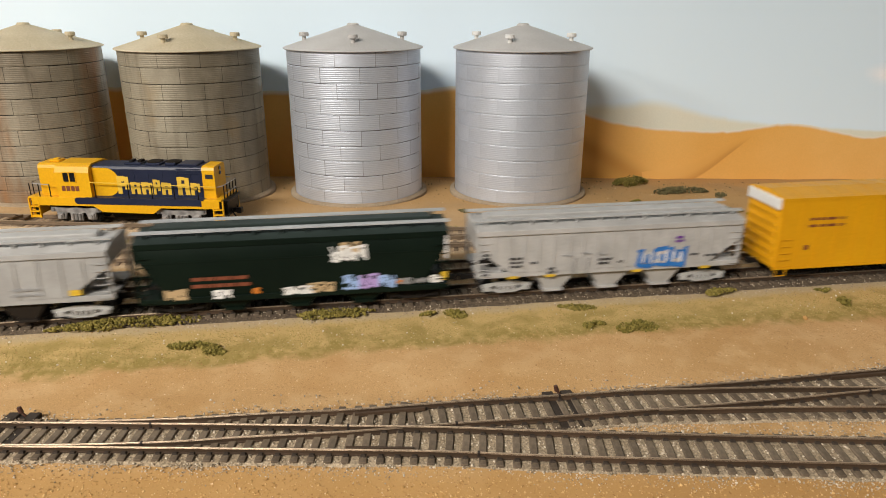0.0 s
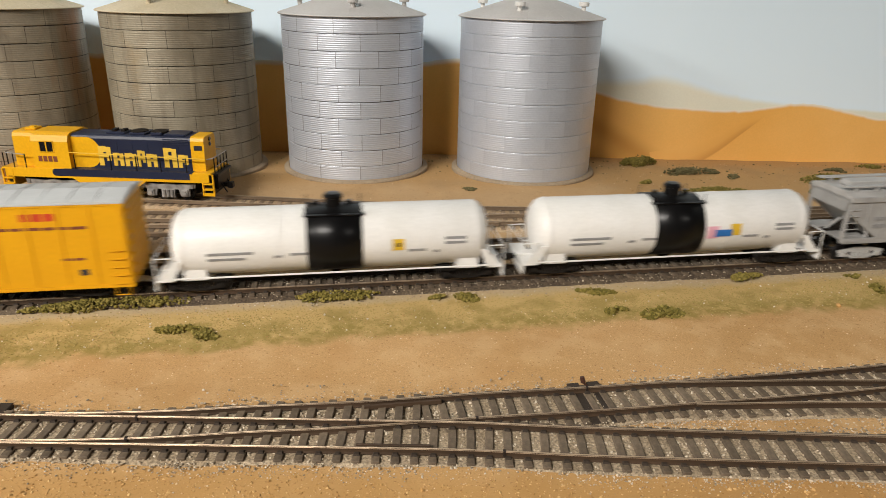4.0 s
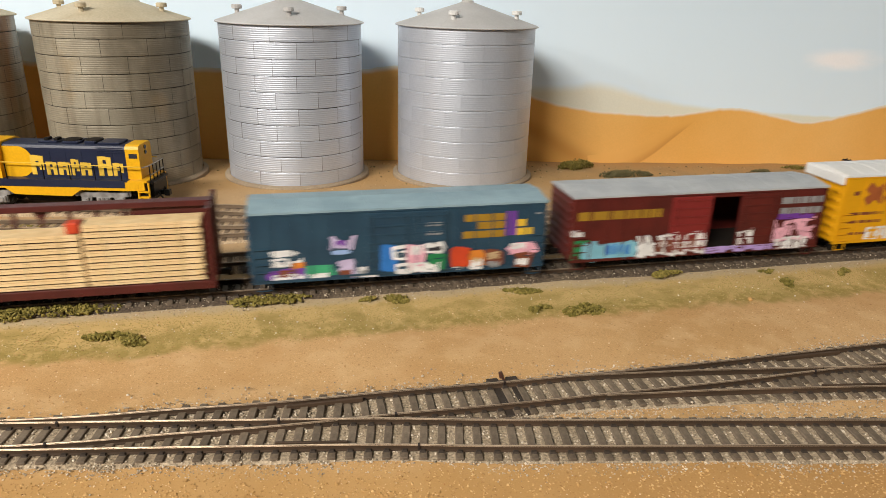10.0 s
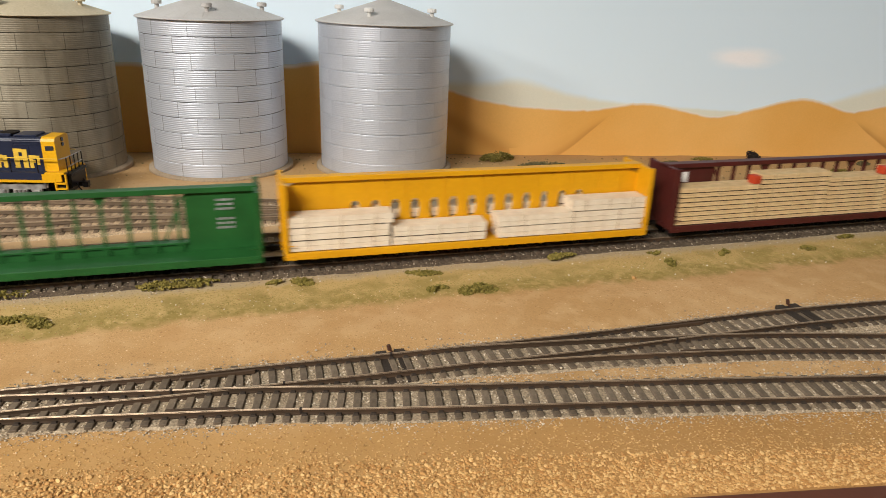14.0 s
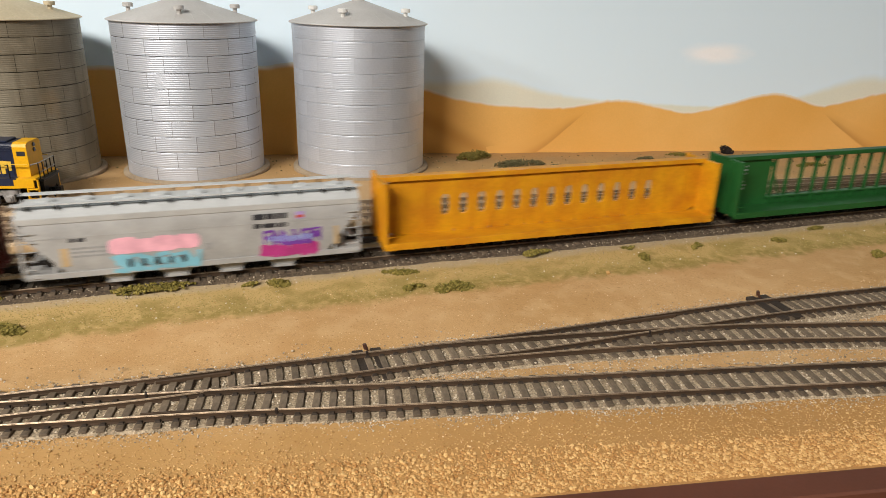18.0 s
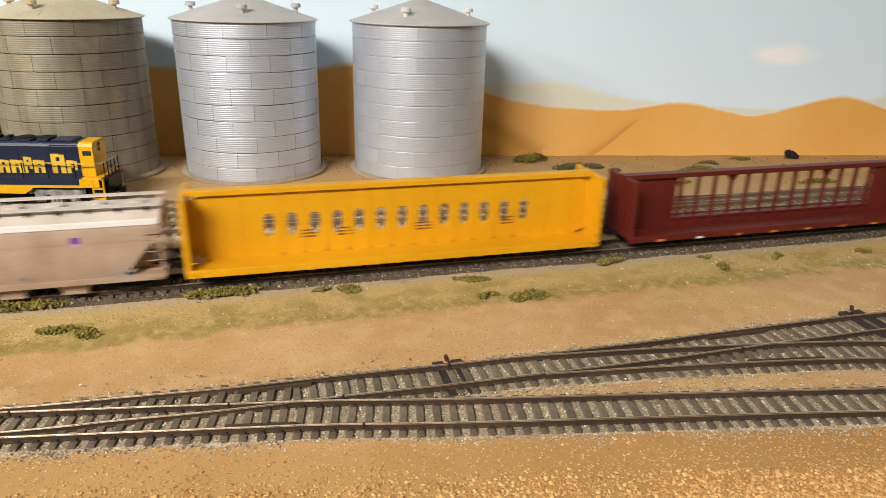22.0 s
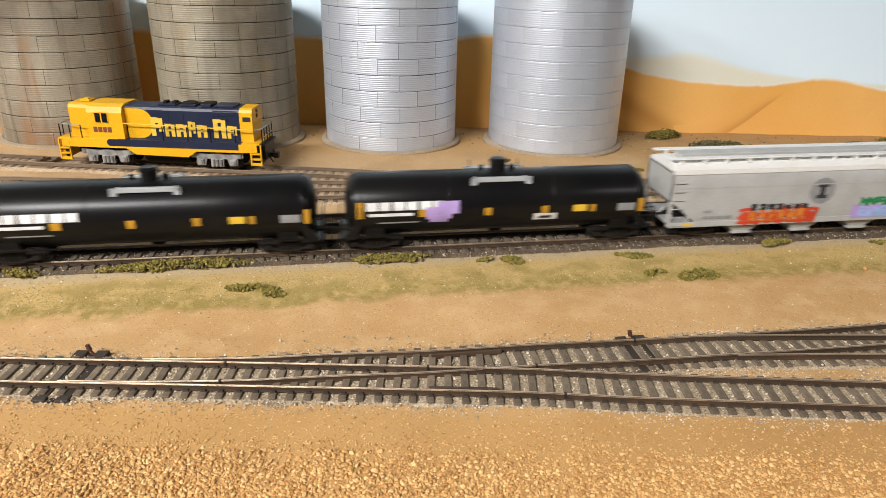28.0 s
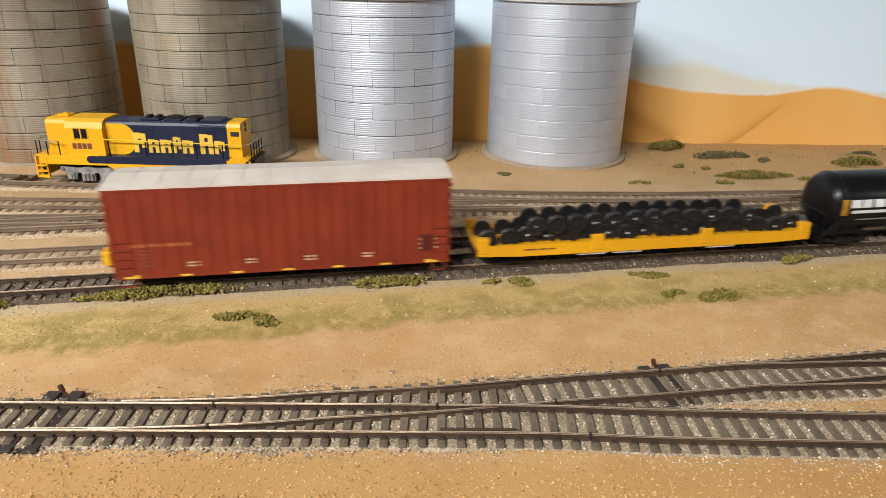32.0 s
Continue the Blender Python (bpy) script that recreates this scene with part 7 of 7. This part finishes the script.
def railway_track(key, label, tie_range=(-430, 640), near_x=(None, None), far_x=(None, None), widen=None, skip=(9e9, -9e9), lift=0.0):
    """Rails on ties in a ballast bed. widen: (other track, x0, x1, side) draws the ties out under a diverging track."""
    tr = empty("railway_track", label, "track", "tracks of the layout")
    path = PATHS[key]
    yard = key[0] == "T"
    # the main track's bed takes the ballast colour darkened for the train's shade
    part("ballast_bed", sweep(bmesh.new(), path, BED, 0, lambda x, y: ground_z(x, y) + lift), "main_bed_shaded" if key == "main" else "yard_bed" if yard else "ballast_bed", tr, "grey-tan ballast shoulder")
    rail(path, -7.95, tr, near_x[0] or -9e9, near_x[1] or 9e9, "yard_rail" if yard else "rail_brown")
    rail(path, 7.95, tr, far_x[0] or -9e9, far_x[1] or 9e9, "yard_rail" if yard else "rail_brown")
    if not yard:
        fasten = []
    meshes = {}
    run_, rng = 0.0, random.Random(len(path))
    for p, q in zip(path, path[1:]):
        d = q - p
        while run_ < d.length:
            c = p + d.normalized() * run_
            run_ += 6.62
            if not tie_range[0] < c.x < tie_range[1] or skip[0] < c.x < skip[1]:
                continue
            lo, hi = -12.7, 12.7
            if widen and widen[1] < c.x < widen[2]:
                oy = polyline_at(PATHS[widen[0]], c.x)
                if oy is not None:
                    if oy > c.y:
                        hi = max(hi, oy - c.y + 13.0)
                    else:
                        lo = min(lo, oy - c.y - 13.0)
            if not yard:
                fasten.append((c, d.normalized()))
            keyz = (round(lo), round(hi))
            if keyz not in meshes:
                tie = part("tie", boxes((-1.55, 1.55, lo, hi, 0.0, 2.2), bevel=0.25), "yard_tie" if yard else "tie_plastic", tr)
                meshes[keyz] = tie.data
            else:
                tie = new("tie", meshes[keyz])
                tie.parent = tr
            tie.matrix_basis = pose(c.x * K, c.y * K, (ground_z(c.x, c.y) + rng.uniform(-0.08, 0.08) - (0.75 if yard else 0.0)) * K, 0, 0, math.degrees(math.atan2(d.y, d.x)) + rng.uniform(-1.2, 1.2))
        run_ -= d.length
    if not yard:
        # moulded spikes and plates on both sides of each rail
        vs, fs = [], []
        for c, d in fasten:
            nrm = Vector((-d.y, d.x, 0))
            z = ground_z(c.x, c.y)
            for off in (-9.1, -6.8, 6.8, 9.1):
                o = c + nrm * off
                k = len(vs)
                for hgt, q in ((2.1, 1.0), (2.95, 0.7)):
                    for sx, sy in ((-1, -1), (1, -1), (1, 1), (-1, 1)):
                        v = o + d * (sx * 1.15 * q) + nrm * (sy * 0.75 * q)
                        vs.append((v.x * K, v.y * K, (z + hgt) * K))
                fs += [(k + 4, k + 5, k + 6, k + 7)] + [(k + i, k + (i + 1) % 4, k + 4 + (i + 1) % 4, k + 4 + i) for i in range(4)]
        me = bpy.data.meshes.new("rail_fastening")
        me.from_pydata(vs, [], fs)
        me.materials.append(M["headblock"])
        fo = new("rail_fastening", me)
        fo.parent = tr
        tagged(fo, "dark moulded spikes beside the rails", kind="stuff")
    return tr


TL = "brown-weathered model track with dark plastic ties in ballast"
railway_track("N", TL, widen=("U", -205, -18))
railway_track("U", TL, near_x=(-187, None), far_x=(-158, None), widen=("M", 62, 168), skip=(-9e9, -16), lift=-0.05)
railway_track("M", TL, near_x=(84, None), far_x=(66, None), skip=(-9e9, 170), lift=-0.1)
railway_track("main", "weathered main track under the passing train", lift=0.05)
railway_track("T2", TL, lift=-0.1)
railway_track("T3", TL, near_x=(-900, 30), far_x=(-900, 0), skip=(-70, 9e9), lift=-0.2)
railway_track("T3B", TL, near_x=(-900, -150), far_x=(-900, -122), skip=(-190, 9e9), lift=-0.25)
railway_track("T4", TL, widen=("T3", -75, 40), lift=-0.15)
railway_track("T5", "weathered siding beside the grain bins", lift=-0.12)


def bar_on(track, x, off, length, material, name, h=(2.2, 4.0), w=0.5):
    p = PATHS[track]
    y = polyline_at(p, x)
    a = math.degrees(math.atan2(polyline_at(p, x + 6) - polyline_at(p, x - 6), 12))
    ob = part(name, boxes((-length / 2, length / 2, off - w, off + w, *h), bevel=0.12), material)
    ob.matrix_basis = pose(x * K, y * K, ground_z(x, y) * K, 0, 0, a)
    return ob


def guard(track, x, off, length):
    tagged(bar_on(track, x, off, length, "rail_brown", "guard_rail"), "short brown guard rail inside the running rail", "rail", "guard rails")


guard("N", -27, -5.6, 26)
guard("U", -24, 5.6, 30)
guard("U", 196, 5.8, 34)
guard("M", 205, -5.6, 38)
for _t, _x, _o in (("N", -122, 7.95), ("U", -121, -7.95), ("N", -41, 7.95), ("U", 2, -7.95), ("U", 50, 7.95), ("N", 12, -7.95), ("U", 188, -7.95)):
    tagged(bar_on(_t, _x, _o, 1.0, "switch_black", "rail_joint", (2.4, 4.62), 0.75), "dark insulated joint in the rail", "rail joint", "rail joints")


def ground_throw(x, y, turn, label, reach=26):
    """Hand lever of a turnout: base with two end blocks, pivot and weighted lever."""
    g = empty("switch_stand", label, "switch lever", "switch levers")
    g.matrix_basis = pose(x * K, y * K, ground_z(x, y) * K, 0, 0, turn) @ Matrix.Diagonal((0.8, 0.75, 0.7, 1.0))
    part("base", boxes((-8, 8, -2.2, 2.2, 0.4, 2.0), (-8, -3.4, -2.6, 2.6, 2.0, 3.3), (3.4, 8, -2.6, 2.6, 2.0, 3.3), bevel=0.3), "switch_black", g)
    bm = bmesh.new()
    cyl(bm, (1.6, 0, 2), (-0.6, 0.3, 5.4), 0.7, 8)
    cyl(bm, (-0.5, 0.3, 5.0), (-1.4, 0.4, 8.6), 1.35, 8, 1.15)
    part("lever", bm, "lever_brown", g, "short brown lever with a thick handle")
    part("throw_bar", boxes((-1.2, 1.2, -reach / 0.75, 0, 0.9, 2.2)), "switch_black", g)
    for q in (-1, 1):
        x0, x1 = sorted((q * 2.2, q * 8.6))
        part("headblock", boxes((x0, x1, -reach / 0.75, 3, 0.3, 3.4), bevel=0.4), "headblock", g, "long dark head block under the rails")
    return g


ground_throw(49, 276.5, 10, "small black turnout lever beside the track")
ground_throw(-180.5, 254.5, 0, "small black turnout lever beside the track", 33)
ground_throw(270, 312, 8, "small black turnout lever beside the track")

# ballast stones lying loose on the beds
_p = []
for _k, _x0, _x1, _n in (("N", -420, 600, 11000), ("U", -110, 600, 7500), ("M", 150, 600, 4000), ("main", -420, 640, 6000), ("T2", -420, 600, 2200), ("T4", -420, 500, 1200), ("T5", -420, 500, 1000)):
    _c = [p for p in PATHS[_k] if _x0 < p.x < _x1]
    for _ in range(_n):
        _i = RNG.integers(len(_c) - 1)
        _q = _c[_i] + (_c[_i + 1] - _c[_i]) * RNG.random()
        _o = RNG.normal(0, 10.5)
        _s = RNG.uniform(0.24, 0.58)
        _z = 1.25 if abs(_o) < 15.5 else 1.25 - 2.25 * (abs(_o) - 15.5) / 5.5
        _p.append((_q.x, _q.y + _o, ground_z(_q.x, _q.y) + max(_z, 0.2) + _s * 0.2, _s))
for _k, _x0, _x1, _n in (("N", -420, 600, 9000), ("U", -110, 600, 7000), ("M", 150, 600, 2500), ("main", -420, 640, 7000)):
    _c = [p for p in PATHS[_k] if _x0 < p.x < _x1]
    for _ in range(_n):
        _i = RNG.integers(len(_c) - 1)
        _q = _c[_i] + (_c[_i + 1] - _c[_i]) * RNG.random()
        _o = (13.2 + abs(RNG.normal(0, 4.2))) * RNG.choice((-1, 1))
        _s = RNG.uniform(0.16, 0.4)
        _z = max(1.2 - 2.2 * (abs(_o) - 12.6) / 3.9, 0.0)
        _p.append((_q.x, _q.y + _o, ground_z(_q.x, _q.y + _o) + _z + _s * 0.3, _s))
tagged(scatter("ballast", _p, "ballast_stones", "loose grey and tan ballast stones between the ties", "ballast", seed=6), kind="stuff")


def motions():
    for thing, s0, dy, z, turn in TRAIN:
        rows = []
        for i in range(33):
            x, y, a = main_pose(s0 + run(float(i)))
            zs = [ground_z(*main_pose(s0 + run(float(i)) + d)[:2]) for d in (-70, 70)]
            base = pose(x * K, y * K, ((zs[0] + zs[1]) / 2 + 4.5) * K, 0, -math.degrees(math.atan2(zs[1] - zs[0], 140)), math.degrees(a))
            rows.append((float(i), base @ pose(0, dy * K, z * K, 0, turn, 0)))
        walk(thing, rows)

    # the wheels roll, one turn for each 2 * pi * 4.45 of way, while they are on the part of the line that can be seen
    gone = [run(t / 30) for t in range(961)]
    place = {thing: s0 for thing, s0, *_ in TRAIN}
    for w, dx in WHEELS:
        s0 = place[w.parent.parent]
        seen = [t for t in range(961) if -480 < s0 + gone[t] < 660] or [0]
        rows = [(t / 30, pose(dx * K, 0, 4.45 * K, 0, math.degrees(gone[t] / 4.45) % 360, 0)) for t in seen]
        if seen[0] > 0:
            rows.insert(0, (0.0, rows[0][1]))
        if seen[-1] < 960:
            rows.append((32.0, rows[-1][1]))
        walk(w, rows)


motions()
